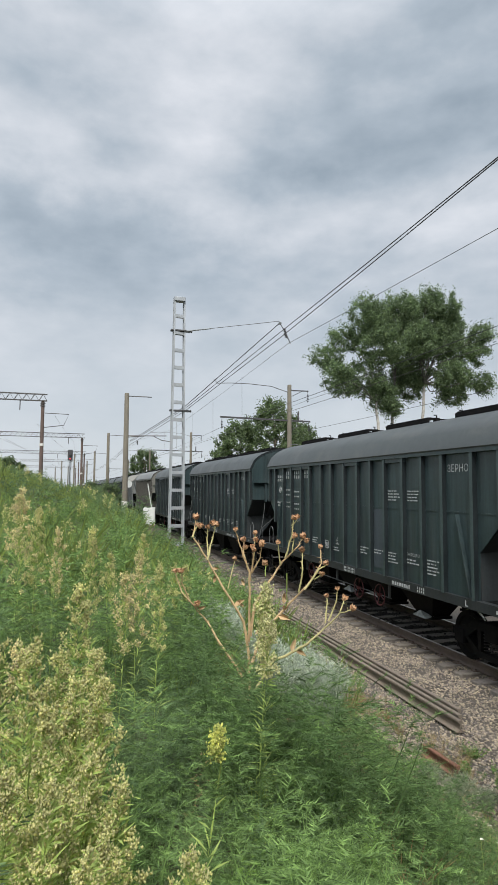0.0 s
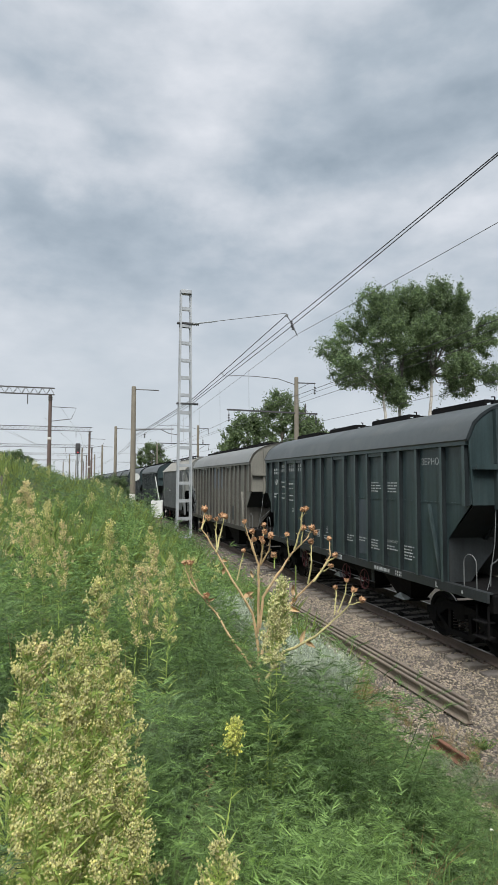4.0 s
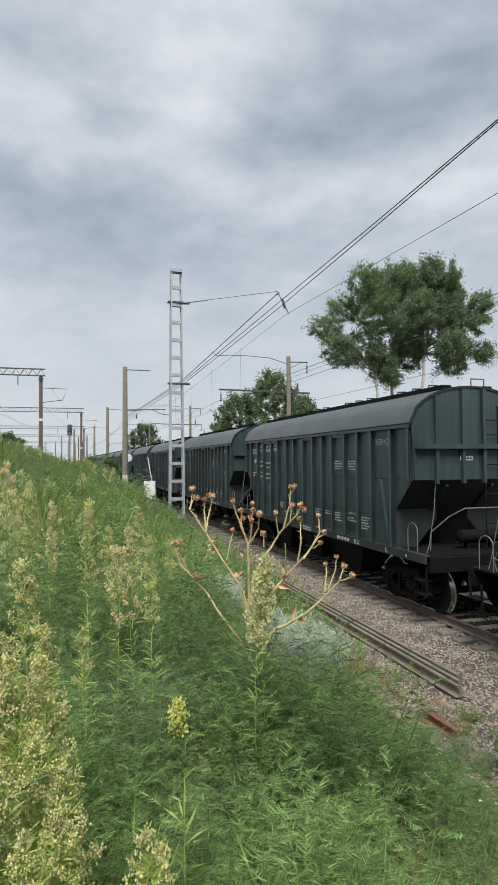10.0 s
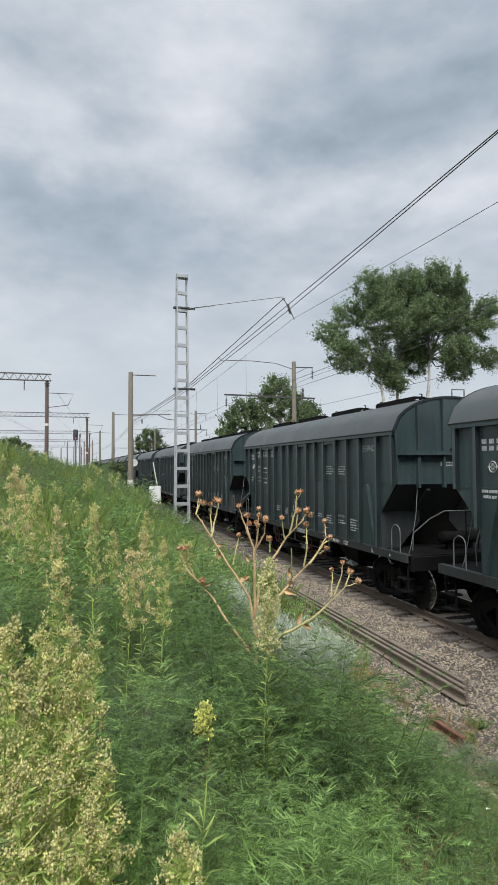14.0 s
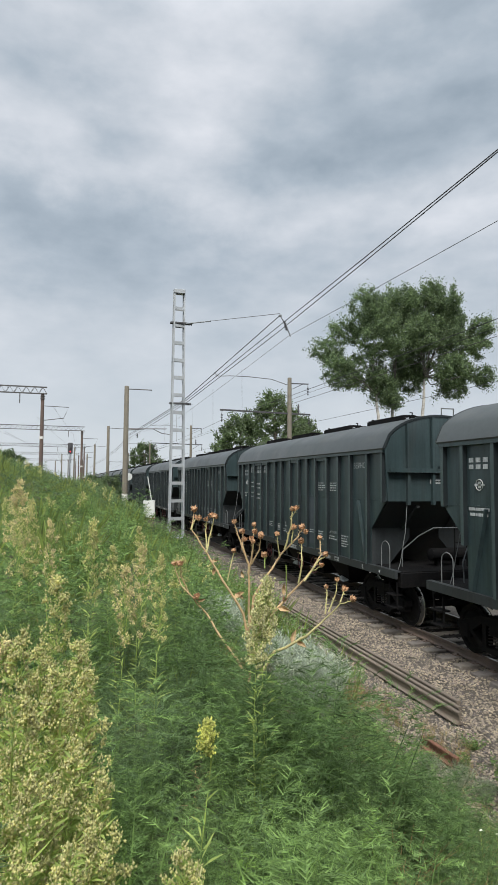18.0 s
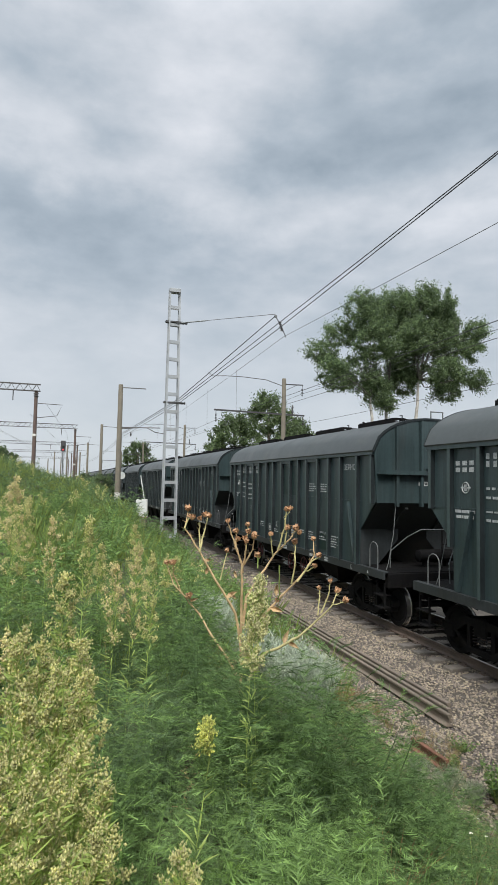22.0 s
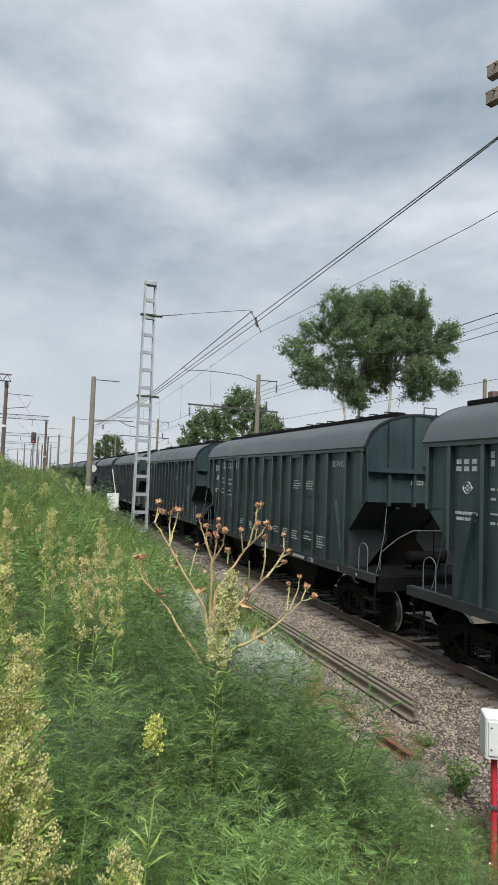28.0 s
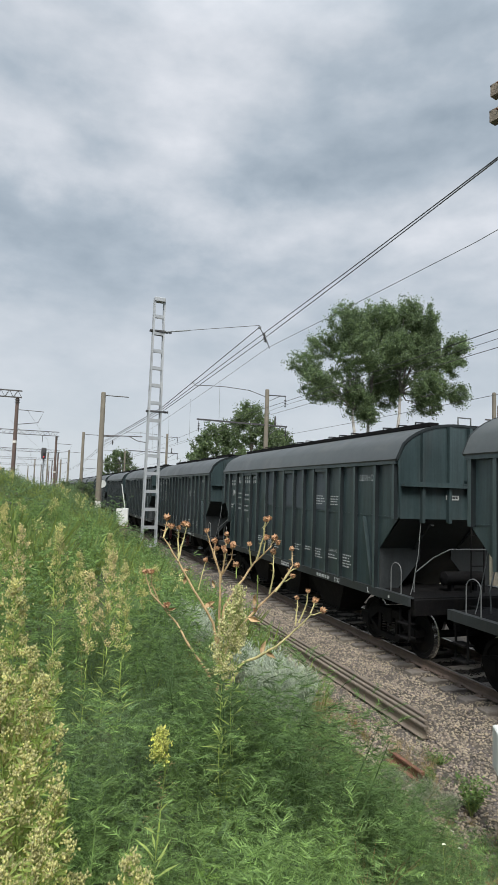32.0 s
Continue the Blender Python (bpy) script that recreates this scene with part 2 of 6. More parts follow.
M_WIRE = material("dark_cable", (0.055, 0.055, 0.058), 0.6, spread=0.1, bump=0.0)
M_COPPER = material("grey_contact_wire", (0.09, 0.085, 0.08), 0.5, spread=0.1, bump=0.0)
M_IRON = material("dark_steel_lattice", (0.085, 0.082, 0.08), 0.6, spread=0.2, bump=0.1)
M_BOXWHITE = material("white_cabinet_paint", (0.63, 0.65, 0.63), 0.45, spread=0.06, size=3, bump=0.05, stain=(0.55, 0.54, 0.5))
M_BEAM = material("weathered_brown_timber", (0.2, 0.168, 0.128), 0.85, spread=0.3, size=4, grain=50, bump=0.4, stain=(0.32, 0.29, 0.25))
M_POLE = material("grey_pole_timber", (0.2, 0.185, 0.165), 0.85, spread=0.25, size=3, grain=40, bump=0.35, stain=(0.13, 0.115, 0.1), streak=0.25)
M_SLEEPER = material("grey_brown_sleeper", (0.19, 0.17, 0.15), 0.9, spread=0.25, size=3, grain=45, bump=0.4, stain=(0.12, 0.1, 0.085), each=0.18)
M_RAIL = material("rusty_rail_steel", (0.135, 0.1, 0.082), 0.65, spread=0.25, size=3, grain=60, bump=0.2, stain=(0.18, 0.125, 0.09))
M_RAILTOP = material("worn_rail_head", (0.42, 0.4, 0.38), 0.3, metal=0.9, spread=0.1, bump=0.02)
M_OLDRAIL = material("brown_old_rail", (0.165, 0.138, 0.108), 0.75, spread=0.25, size=3, grain=60, bump=0.25, stain=(0.19, 0.145, 0.105))
M_RUST = material("orange_rust", (0.17, 0.08, 0.05), 0.85, spread=0.3, size=6, grain=60, bump=0.3)
M_STONE = material("crushed_stone", (0.285, 0.247, 0.203), 0.9, spread=0.2, size=2, grain=40, bump=0.2, island=0.5)
M_GRAVEL = material("fine_gravel_bed", (0.085, 0.074, 0.061), 0.95, spread=0.35, size=1.2, grain=38, bump=0.9, stain=(0.1, 0.088, 0.07))
M_DARK_GRAVEL = material("near_black_gravel", (0.028, 0.025, 0.022), 0.9, spread=0.35, size=1.2, grain=38, bump=0.9, stain=(0.05, 0.043, 0.035), spec=0.2)
M_SOIL = material("weedy_soil", (0.06, 0.058, 0.032), 0.95, spread=0.35, size=0.7, grain=16, bump=0.8, stain=(0.14, 0.11, 0.07))
M_BARK = material("pale_birch_bark", (0.46, 0.44, 0.4), 0.85, spread=0.25, size=3, grain=14, bump=0.3, stain=(0.12, 0.11, 0.1))
M_LIMB = material("grey_birch_limb", (0.13, 0.12, 0.105), 0.85, spread=0.25, size=3, grain=14, bump=0.3, stain=(0.1, 0.09, 0.08))
M_LEAF = material("tree_leaf", (0.165, 0.24, 0.12), 0.55, spread=0.3, size=0.35, grain=3, bump=0.0, island=0.45, leafy=0.5)
M_LEAF2 = material("dark_tree_leaf", (0.135, 0.195, 0.09), 0.55, spread=0.3, size=0.35, grain=3, bump=0.0, island=0.4, leafy=0.5)
M_WEED = material("feathery_weed", (0.18, 0.295, 0.095), 0.6, spread=0.5, size=5.5, grain=14, bump=0.0, island=0.34, leafy=0.36, spec=0.3)
M_WEED2 = material("blue_green_weed", (0.142, 0.225, 0.1), 0.6, spread=0.5, size=5.5, grain=14, bump=0.0, island=0.34, leafy=0.36, spec=0.3)
M_WEED_DARK = material("dark_green_weed", (0.1, 0.172, 0.06), 0.6, spread=0.45, size=5.5, grain=14, bump=0.0, island=0.34, leafy=0.36, spec=0.3)
M_GRASS = material("meadow_grass", (0.22, 0.29, 0.08), 0.6, spread=0.35, size=0.8, grain=5, bump=0.0, island=0.4, leafy=0.5, spec=0.3)
M_DRY = material("dry_grass", (0.36, 0.28, 0.14), 0.7, spread=0.3, size=1.2, grain=6, bump=0.0, island=0.35, leafy=0.25, spec=0.2)
M_REDDRY = material("red_dry_grass", (0.32, 0.215, 0.11), 0.75, spread=0.3, size=1.2, grain=6, bump=0.0, island=0.35, leafy=0.25, spec=0.2)
M_SAGE = material("silver_sage_leaf", (0.41, 0.475, 0.385), 0.7, spread=0.2, size=3, grain=9, bump=0.0, island=0.3, leafy=0.25, spec=0.2)
M_SAGE2 = material("dull_sage_leaf", (0.27, 0.33, 0.22), 0.7, spread=0.25, size=3, grain=9, bump=0.0, island=0.35, leafy=0.3, spec=0.2)
M_BUD = material("cream_flower_bud", (0.68, 0.66, 0.34), 0.75, spread=0.22, size=6, grain=20, bump=0.0, island=0.25, leafy=0.5, spec=0.2)
M_BUD2 = material("pink_cream_bud", (0.68, 0.6, 0.34), 0.75, spread=0.2, size=6, grain=20, bump=0.0, island=0.35, leafy=0.25, spec=0.2)
M_BUD3 = material("pale_cream_bud", (0.68, 0.66, 0.37), 0.75, spread=0.18, size=6, grain=20, bump=0.0, island=0.2, leafy=0.4, spec=0.2)
M_YELLOW = material("lemon_flower_bud", (0.7, 0.72, 0.24), 0.7, spread=0.2, size=6, grain=20, bump=0.0, island=0.3, leafy=0.5, spec=0.2)
M_STALK = material("green_stalk", (0.37, 0.48, 0.145), 0.6, spread=0.25, size=5, bump=0.0, island=0.25, leafy=0.4, spec=0.2)
M_THISTLE = material("dry_reddish_stalk", (0.46, 0.32, 0.17), 0.75, spread=0.3, size=9, grain=60, bump=0.2, stain=(0.42, 0.38, 0.2))
M_THISTLE2 = material("yellow_green_stalk", (0.46, 0.42, 0.19), 0.7, spread=0.25, size=9, grain=60, bump=0.2, stain=(0.36, 0.24, 0.13))
M_HEAD = material("brown_thistle_head", (0.4, 0.22, 0.115), 0.85, spread=0.35, size=20, grain=90, bump=0.5, stain=(0.5, 0.36, 0.2))
M_YOUNG = material("lime_young_weed", (0.22, 0.36, 0.09), 0.6, spread=0.25, size=3, grain=9, bump=0.0, island=0.3, leafy=0.5, spec=0.3)
M_PETAL = material("white_petal", (0.8, 0.78, 0.66), 0.6, spread=0.08, bump=0.0)


# ---- mesh building ----
class Geo:
    """Vertices and faces gathered piece by piece."""

    def __init__(self):
        self.v, self.f = [], []

    def add(self, verts, faces):
        n = len(self.v)
        self.v.extend(tuple(p) for p in verts)
        self.f.extend(tuple(n + i for i in f) for f in faces)
        return self

    def box(self, x0, y0, z0, x1, y1, z1, c=0.0):
        """A box; c: chamfer of its upright edges and top."""
        if c <= 0:
            return self.add([(x0, y0, z0), (x1, y0, z0), (x1, y1, z0), (x0, y1, z0), (x0, y0, z1), (x1, y0, z1), (x1, y1, z1), (x0, y1, z1)],
                            [(3, 2, 1, 0), (4, 5, 6, 7), (0, 1, 5, 4), (1, 2, 6, 5), (2, 3, 7, 6), (3, 0, 4, 7)])
        ring = [(x0 + c, y0), (x1 - c, y0), (x1, y0 + c), (x1, y1 - c), (x1 - c, y1), (x0 + c, y1), (x0, y1 - c), (x0, y0 + c)]
        mx, my = (x0 + x1) / 2, (y0 + y1) / 2
        top = [(mx + (x - mx) * (1 - 2 * c / (x1 - x0)), my + (y - my) * (1 - 2 * c / (y1 - y0))) for x, y in ring]
        v = [(x, y, z0) for x, y in ring] + [(x, y, z1 - c) for x, y in ring] + [(x, y, z1) for x, y in top]
        f = [tuple(range(7, -1, -1)), tuple(range(16, 24))]
        for k in range(8):
            j = (k + 1) % 8
            f += [(k, j, 8 + j, 8 + k), (8 + k, 8 + j, 16 + j, 16 + k)]
        return self.add(v, f)

    def prism(self, outline, axis, a, b):
        """An outline (pairs) swept along an axis from a to b. axis x: pairs are y z; y: x z; z: x y."""
        def at(p, q):
            return {"x": (q, p[0], p[1]), "y": (p[0], q, p[1]), "z": (p[0], p[1], q)}[axis]
        n = len(outline)
        v = [at(p, a) for p in outline] + [at(p, b) for p in outline]
        f = [tuple(range(n - 1, -1, -1)), tuple(range(n, 2 * n))] + [(i, (i + 1) % n, n + (i + 1) % n, n + i) for i in range(n)]
        return self.add(v, f)

    def tube(self, path, r, sides=6, r2=None, caps=True):
        pts = [Vector(p) for p in path]
        n = len(pts)
        verts, up = [], None
        for i, p in enumerate(pts):
            d = (pts[min(i + 1, n - 1)] - pts[max(i - 1, 0)]).normalized()
            if up is None:
                up = Vector((0, 0, 1)) if abs(d.z) < 0.9 else Vector((1, 0, 0))
            s = d.cross(up).normalized()
            up = s.cross(d).normalized()
            rr = r if r2 is None else r + (r2 - r) * i / (n - 1)
            verts += [p + rr * (math.cos(math.tau * k / sides) * s + math.sin(math.tau * k / sides) * up) for k in range(sides)]
        f = [(i * sides + k, i * sides + (k + 1) % sides, (i + 1) * sides + (k + 1) % sides, (i + 1) * sides + k) for i in range(n - 1) for k in range(sides)]
        if caps:
            f += [tuple(range(sides - 1, -1, -1)), tuple(range((n - 1) * sides, n * sides))]
        return self.add(verts, f)

    def lathe(self, profile, axis="z", sides=16, at=(0, 0, 0)):
        """profile: pairs of radius and height along the axis."""
        v, f = [], []
        for r, h in profile:
            for k in range(sides):
                c, s = r * math.cos(math.tau * k / sides), r * math.sin(math.tau * k / sides)
                p = {"z": (c, s, h), "x": (h, c, s), "y": (c, h, s)}[axis]
                v.append((at[0] + p[0], at[1] + p[1], at[2] + p[2]))
        m = len(profile)
        f = [(i * sides + k, i * sides + (k + 1) % sides, (i + 1) * sides + (k + 1) % sides, (i + 1) * sides + k) for i in range(m - 1) for k in range(sides)]
        f += [tuple(range(sides - 1, -1, -1)), tuple(range((m - 1) * sides, m * sides))]
        return self.add(v, f)

    def beam(self, a, b, w, h):
        """A straight bar of w by h between two points."""
        a, b = Vector(a), Vector(b)
        d = (b - a).normalized()
        s = d.cross(Vector((0, 0, 1)) if abs(d.z) < 0.95 else Vector((1, 0, 0))).normalized()
        u = s.cross(d).normalized()
        v = [p + s * sx * w / 2 + u * sz * h / 2 for p in (a, b) for sx, sz in ((-1, -1), (1, -1), (1, 1), (-1, 1))]
        return self.add(v, [(3, 2, 1, 0), (4, 5, 6, 7), (0, 1, 5, 4), (1, 2, 6, 5), (2, 3, 7, 6), (3, 0, 4, 7)])

    def mesh(self, name, mat, smooth=False):
        me = bpy.data.meshes.new(name)
        me.from_pydata(self.v, [], self.f)
        me.materials.append(mat)
        bm = bmesh.new()
        bm.from_mesh(me)
        bmesh.ops.recalc_face_normals(bm, faces=bm.faces)
        bm.to_mesh(me)
        bm.free()
        if smooth:
            me.shade_smooth()
            me.set_sharp_from_angle(angle=radians(38))
        return me


def part(name, geo, mat, parent=None, label="", smooth=False, at=None):
    """One mesh object under a thing or a part."""
    ob = new(name, geo if isinstance(geo, bpy.types.Mesh) else geo.mesh(name, mat, smooth))
    if parent is not None:
        ob.parent = parent
    if at is not None:
        ob.matrix_basis = at
    if label:
        ob["label"] = label
    return ob


def thing(name, at, label, category, group="", kind=""):
    ob = new(name)
    ob.empty_display_size = 0.2
    ob.matrix_basis = at
    return tagged(ob, label, category, group, kind)


def soup(name, verts, faces, mat, label, category, kind="stuff", parent=None):
    """A mesh from arrays: vertices (n, 3) and triangles (m, 3)."""
    me = bpy.data.meshes.new(name)
    me.vertices.add(len(verts))
    me.vertices.foreach_set("co", np.asarray(verts, np.float32).ravel())
    m = len(faces)
    me.loops.add(3 * m)
    me.loops.foreach_set("vertex_index", np.asarray(faces, np.int32).ravel())
    me.polygons.add(m)
    me.polygons.foreach_set("loop_start", np.arange(0, 3 * m, 3, dtype=np.int32))
    me.update(calc_edges=True)
    me.materials.append(mat)
    ob = new(name, me)
    if parent is not None:
        ob.parent = parent
        return tagged(ob, kind=kind)
    return tagged(ob, label, category, kind=kind)


rng = np.random.default_rng(7)
TRACK_X = 8.69


# ---- ground ----
def step01(a, b, x):
    t = np.clip((np.asarray(x, float) - a) / (b - a), 0, 1)
    return t * t * (3 - 2 * t)


def foot_x(y):
    """Where the bank meets the gravel."""
    return 4.25 + 0.85 * step01(4, 10, y) + 1.2 * step01(14, 34, y)


def ground_z(x, y):
    """Height of the ground: a weedy bank beside the track, its foot at the gravel."""
    x, y = np.asarray(x, float), np.asarray(y, float)
    crest = 1.75 + 0.75 * step01(6, 30, y) - 2.2 * step01(75, 160, y)
    foot = foot_x(y)
    top = 0.9 + 0.35 * step01(10, 30, y)
    k = np.clip((x - top) / (foot - top), 0, 1)
    k = 0.65 * k + 0.35 * k * k * (3 - 2 * k)
    z = crest + (-0.33 - crest) * k
    z = z + np.where(x < 0, 0.05 * np.minimum(-x, 12), 0)
    z = z + 1.15 * step01(0.8, -4.0, x) * step01(12, 34, y) * (1 - step01(75, 130, y))
    bump = 0.05 * np.sin(1.3 * x + 0.7 * y) + 0.04 * np.sin(2.9 * x - 1.7 * y + 1.0) + 0.03 * np.sin(0.9 * y + 4.1 * x)
    z = z + bump * (1 - k)
    return z - 0.25 * step01(11.5, 13.5, x)


def sheet(name, xs, ys, zf, mat, label, category):
    gx, gy = np.meshgrid(xs, ys)
    v = np.stack([gx, gy, zf(gx, gy)], -1).reshape(-1, 3)
    nx, ny = len(xs), len(ys)
    i = (np.arange(ny - 1)[:, None] * nx + np.arange(nx - 1)[None, :]).ravel()
    f = np.concatenate([np.stack([i, i + 1, i + nx + 1], 1), np.stack([i, i + nx + 1, i + nx], 1)])
    ob = soup(name, v, f, mat, label, category, kind="structure")
    ob.data.shade_smooth()
    return ob


gxs = np.concatenate([[-3000, -900, -300, -120, -60, -30], np.arange(-18, 12.01, 0.25), [13, 14, 16, 20, 30, 60, 120, 300, 900, 3000]])
gys = np.concatenate([[-2500, -600, -150, -50, -20, -8], np.arange(-4, 40.01, 0.3), np.arange(42, 120, 3), [130, 160, 220, 300, 500, 900, 1800, 4000]])
sheet("ground", gxs, gys, ground_z, M_SOIL, "weedy soil bank sloping down to a railway track", "ground")


def bed_z(x, y):
    x = np.asarray(x, float)
    d = np.abs(x - TRACK_X)
    prof = -0.245 - 0.07 * step01(1.55, 2.6, d) - 0.5 * step01(3.6, 4.6, d)
    return prof + 0.012 * np.sin(9 * x + 3 * np.asarray(y, float)) + 0.012 * np.sin(7.1 * np.asarray(y, float) - 4 * x)


sheet("ballast_bed", np.arange(4.6, 13.01, 0.2), np.concatenate([np.arange(-40, 2, 6), np.arange(2, 40, 0.25), np.arange(40, 320, 6)]), bed_z, M_GRAVEL, "grey-brown gravel bed under the railway track", "gravel")


# near-black strip between the rails, slightly above the gravel bed
def strip_z(x, y):
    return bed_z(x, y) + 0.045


sheet("oily_ballast", np.arange(7.98, 9.41, 0.13), np.concatenate([np.arange(-40, 2, 6), np.arange(2, 40, 0.2), np.arange(40, 320, 6)]), strip_z, M_DARK_GRAVEL, "black gravel between the rails", "gravel")


# ---- track ----
def rail_outline(x=0.0, z=0.0, s=1.0):
    """A flat-bottom rail, 0.18 high, top at z."""
    half = [(0.066, -0.18), (0.066, -0.168), (0.022, -0.152), (0.009, -0.135), (0.009, -0.055), (0.03, -0.042), (0.036, -0.034), (0.036, -0.008), (0.028, 0.0)]
    pts = half + [(-a, b) for a, b in reversed(half)]
    return [(x + a * s, z + b * s) for a, b in pts]


track = thing("railway_track", pose(0, 0, 0), "single railway track on sleepers in crushed stone", "railway track", kind="structure")
for side, name in ((-0.795, "rail"), (0.795, "rail")):
    part(name, Geo().prism(rail_outline(TRACK_X + side, 0.0), "y", -60, 330), M_RAIL, track, "brown rusty rail with a worn bright head")
    part("rail_head", Geo().box(TRACK_X + side - 0.026, -60, 0.0005, TRACK_X + side + 0.026, 330, 0.0035), M_RAILTOP, track, "bright worn running surface")
sleeper_mesh = Geo().box(-1.36, -0.125, -0.2, 1.36, 0.125, 0, 0.015).mesh("sleeper", M_SLEEPER)
plate_mesh = Geo().box(-0.17, -0.08, 0, 0.17, 0.08, 0.018, 0.004).box(-0.12, -0.05, 0.018, -0.085, -0.02, 0.05, 0.004).box(0.085, 0.02, 0.018, 0.12, 0.05, 0.05, 0.004).mesh("tie_plate", M_RAIL)
for i in range(220):
    y = -2.0 + i * 0.56
    wob = 0.012 * math.sin(i * 12.9)
    part("sleeper", sleeper_mesh, None, track, at=pose(TRACK_X + wob * 3, y, -0.182 + wob * 0.4, 0, 0, wob * 60))
    if i < 90:
        part("tie_plate", plate_mesh, None, track, at=pose(TRACK_X - 0.795, y, -0.182 + wob * 0.4))

# loose crushed stone
def stones(n, xr, yr, size, zf, name, label, seed, power=1.0, mat=None):
    r = np.random.default_rng(seed)
    base = np.array([(1, 0, 0), (-1, 0, 0), (0, 1, 0), (0, -1, 0), (0, 0, 1), (0, 0, -1)], float)
    faces = np.array([(0, 2, 4), (2, 1, 4), (1, 3, 4), (3, 0, 4), (2, 0, 5), (1, 2, 5), (3, 1, 5), (0, 3, 5)])
    x = r.uniform(*xr, n)
    y = yr[0] + (yr[1] - yr[0]) * r.uniform(0, 1, n) ** power
    s = r.uniform(*size, n)
    ang = r.uniform(0, math.tau, n)
    v = base[None] * r.uniform(0.6, 1.3, (n, 6, 1)) + r.normal(0, 0.16, (n, 6, 3))
    v *= s[:, None, None] * np.stack([np.ones(n), r.uniform(0.6, 1, n), r.uniform(0.45, 0.8, n)], 1)[:, None]
    c, q = np.cos(ang), np.sin(ang)
    v = np.stack([v[..., 0] * c[:, None] - v[..., 1] * q[:, None], v[..., 0] * q[:, None] + v[..., 1] * c[:, None], v[..., 2]], -1)
    v += np.stack([x, y, zf(x, y) + s * 0.25], 1)[:, None]
    f = faces[None] + (np.arange(n) * 6)[:, None, None]
    return soup(name, v.reshape(-1, 3), f.reshape(-1, 3), mat or M_STONE, label, "gravel")


stones(44000, (4.4, 8.3), (5.2, 22), (0.015, 0.033), lambda x, y: np.maximum(bed_z(x, y), ground_z(x, y)), "crushed_stone", "grey and tan crushed stone along the track", 11, 1.25)
stones(9000, (5.6, 10.5), (20, 60), (0.025, 0.05), bed_z, "crushed_stone_far", "grey and tan crushed stone along the track", 12, 1.3)

stones(6000, (7.98, 9.4), (6, 30), (0.018, 0.036), strip_z, "oily_stone", "black crushed stone between the rails", 13, 1.3, M_DARK_GRAVEL)

# loose rails lying beside the track
stack = thing("old_rail_stack", pose(0, 0, 0), "three rusty old rails lying side by side on gravel", "old rails")
for x, y0, y1, tilt in ((5.77, 8.0, 19.8, 0), (5.915, 8.2, 20.3, 0), (6.06, 8.42, 19.5, 0)):
    part("old_rail", Geo().prism(rail_outline(x, -0.09), "y", y0, y1), M_OLDRAIL, stack)
for x, y in ((6.12, 10.9), (6.0, 12.6)):
    part("packing_block", Geo().box(x - 0.1, y - 0.09, -0.3, x + 0.32, y + 0.09, -0.255, 0.006), M_BEAM, stack, "flat wooden packing block")
rust = thing("rusty_rail_piece", pose(4.86, 7.1, -0.2, 0, 0, 3), "short piece of orange rusty rail half sunk in weeds", "scrap rail")
part("rail_piece", Geo().prism(rail_outline(0, 0.06, 0.8), "y", -0.28, 0.45), M_RUST, rust)


# ---- hopper wagons: local y runs away from the viewer's end, z from the rail head ----
PITCH = 14.72
HALF, WIDE, EAVE, PEAK = 6.25, 1.55, 4.17, 5.0
DECK = 1.36


def lettering(text, size, mat=None):
    c = bpy.data.curves.new("lettering", "FONT")
    c.body, c.size, c.align_x, c.resolution_u = text, size, "LEFT", 2
    tmp = new("lettering", c)
    me = bpy.data.meshes.new_from_object(tmp)
    bpy.data.objects.remove(tmp)
    bpy.data.curves.remove(c)
    me.materials.clear()
    me.materials.append(mat or M_LETTER)
    return me


NEAR_SIDE = Matrix(((0, 0, -1, 0), (-1, 0, 0, 0), (0, 1, 0, 0), (0, 0, 0, 1)))   # text upright on the side that faces -x
END_SIDE = Matrix(((1, 0, 0, 0), (0, 0, -1, 0), (0, 1, 0, 0), (0, 0, 0, 1)))    # text upright on the end that faces -y


def bars(rows, mat=None, depth=0.003):
    """Plain bars for unreadable writing: rows of x, z, length, height, in a plane of its own."""
    g = Geo()
    for x, z, w, h in rows:
        g.box(x, z, 0, x + w, z + h, depth)
    return g.mesh("marking", mat or M_LETTER)


def broken(x, z, w, h, seed, word=0.16, gap=0.05):
    """A line of unreadable words as short bars."""
    r = random.Random(seed)
    out, p = [], x
    while p < x + w - 0.03:
        k = min(word * r.uniform(0.5, 1.4), x + w - p)
        out.append((p, z, k, h))
        p += k + gap * r.uniform(0.7, 1.3)
    return out


def digits(x, z, n, w, h, s=0.35):
    """n number marks, each two plain bars one above the other."""
    return [(x + k * w * (1 + s), z + h * u, w * 0.6, h * 0.43) for k in range(n) for u in (0.0, 0.57)]


def roof_outline(w, eave, peak, n=20, power=2.1):
    pts = []
    for i in range(n + 1):
        x = -w + 2 * w * i / n
        u = abs(x) / w
        pts.append((x, eave + (peak - eave) * (1 - u ** power) ** 0.56))
    return pts


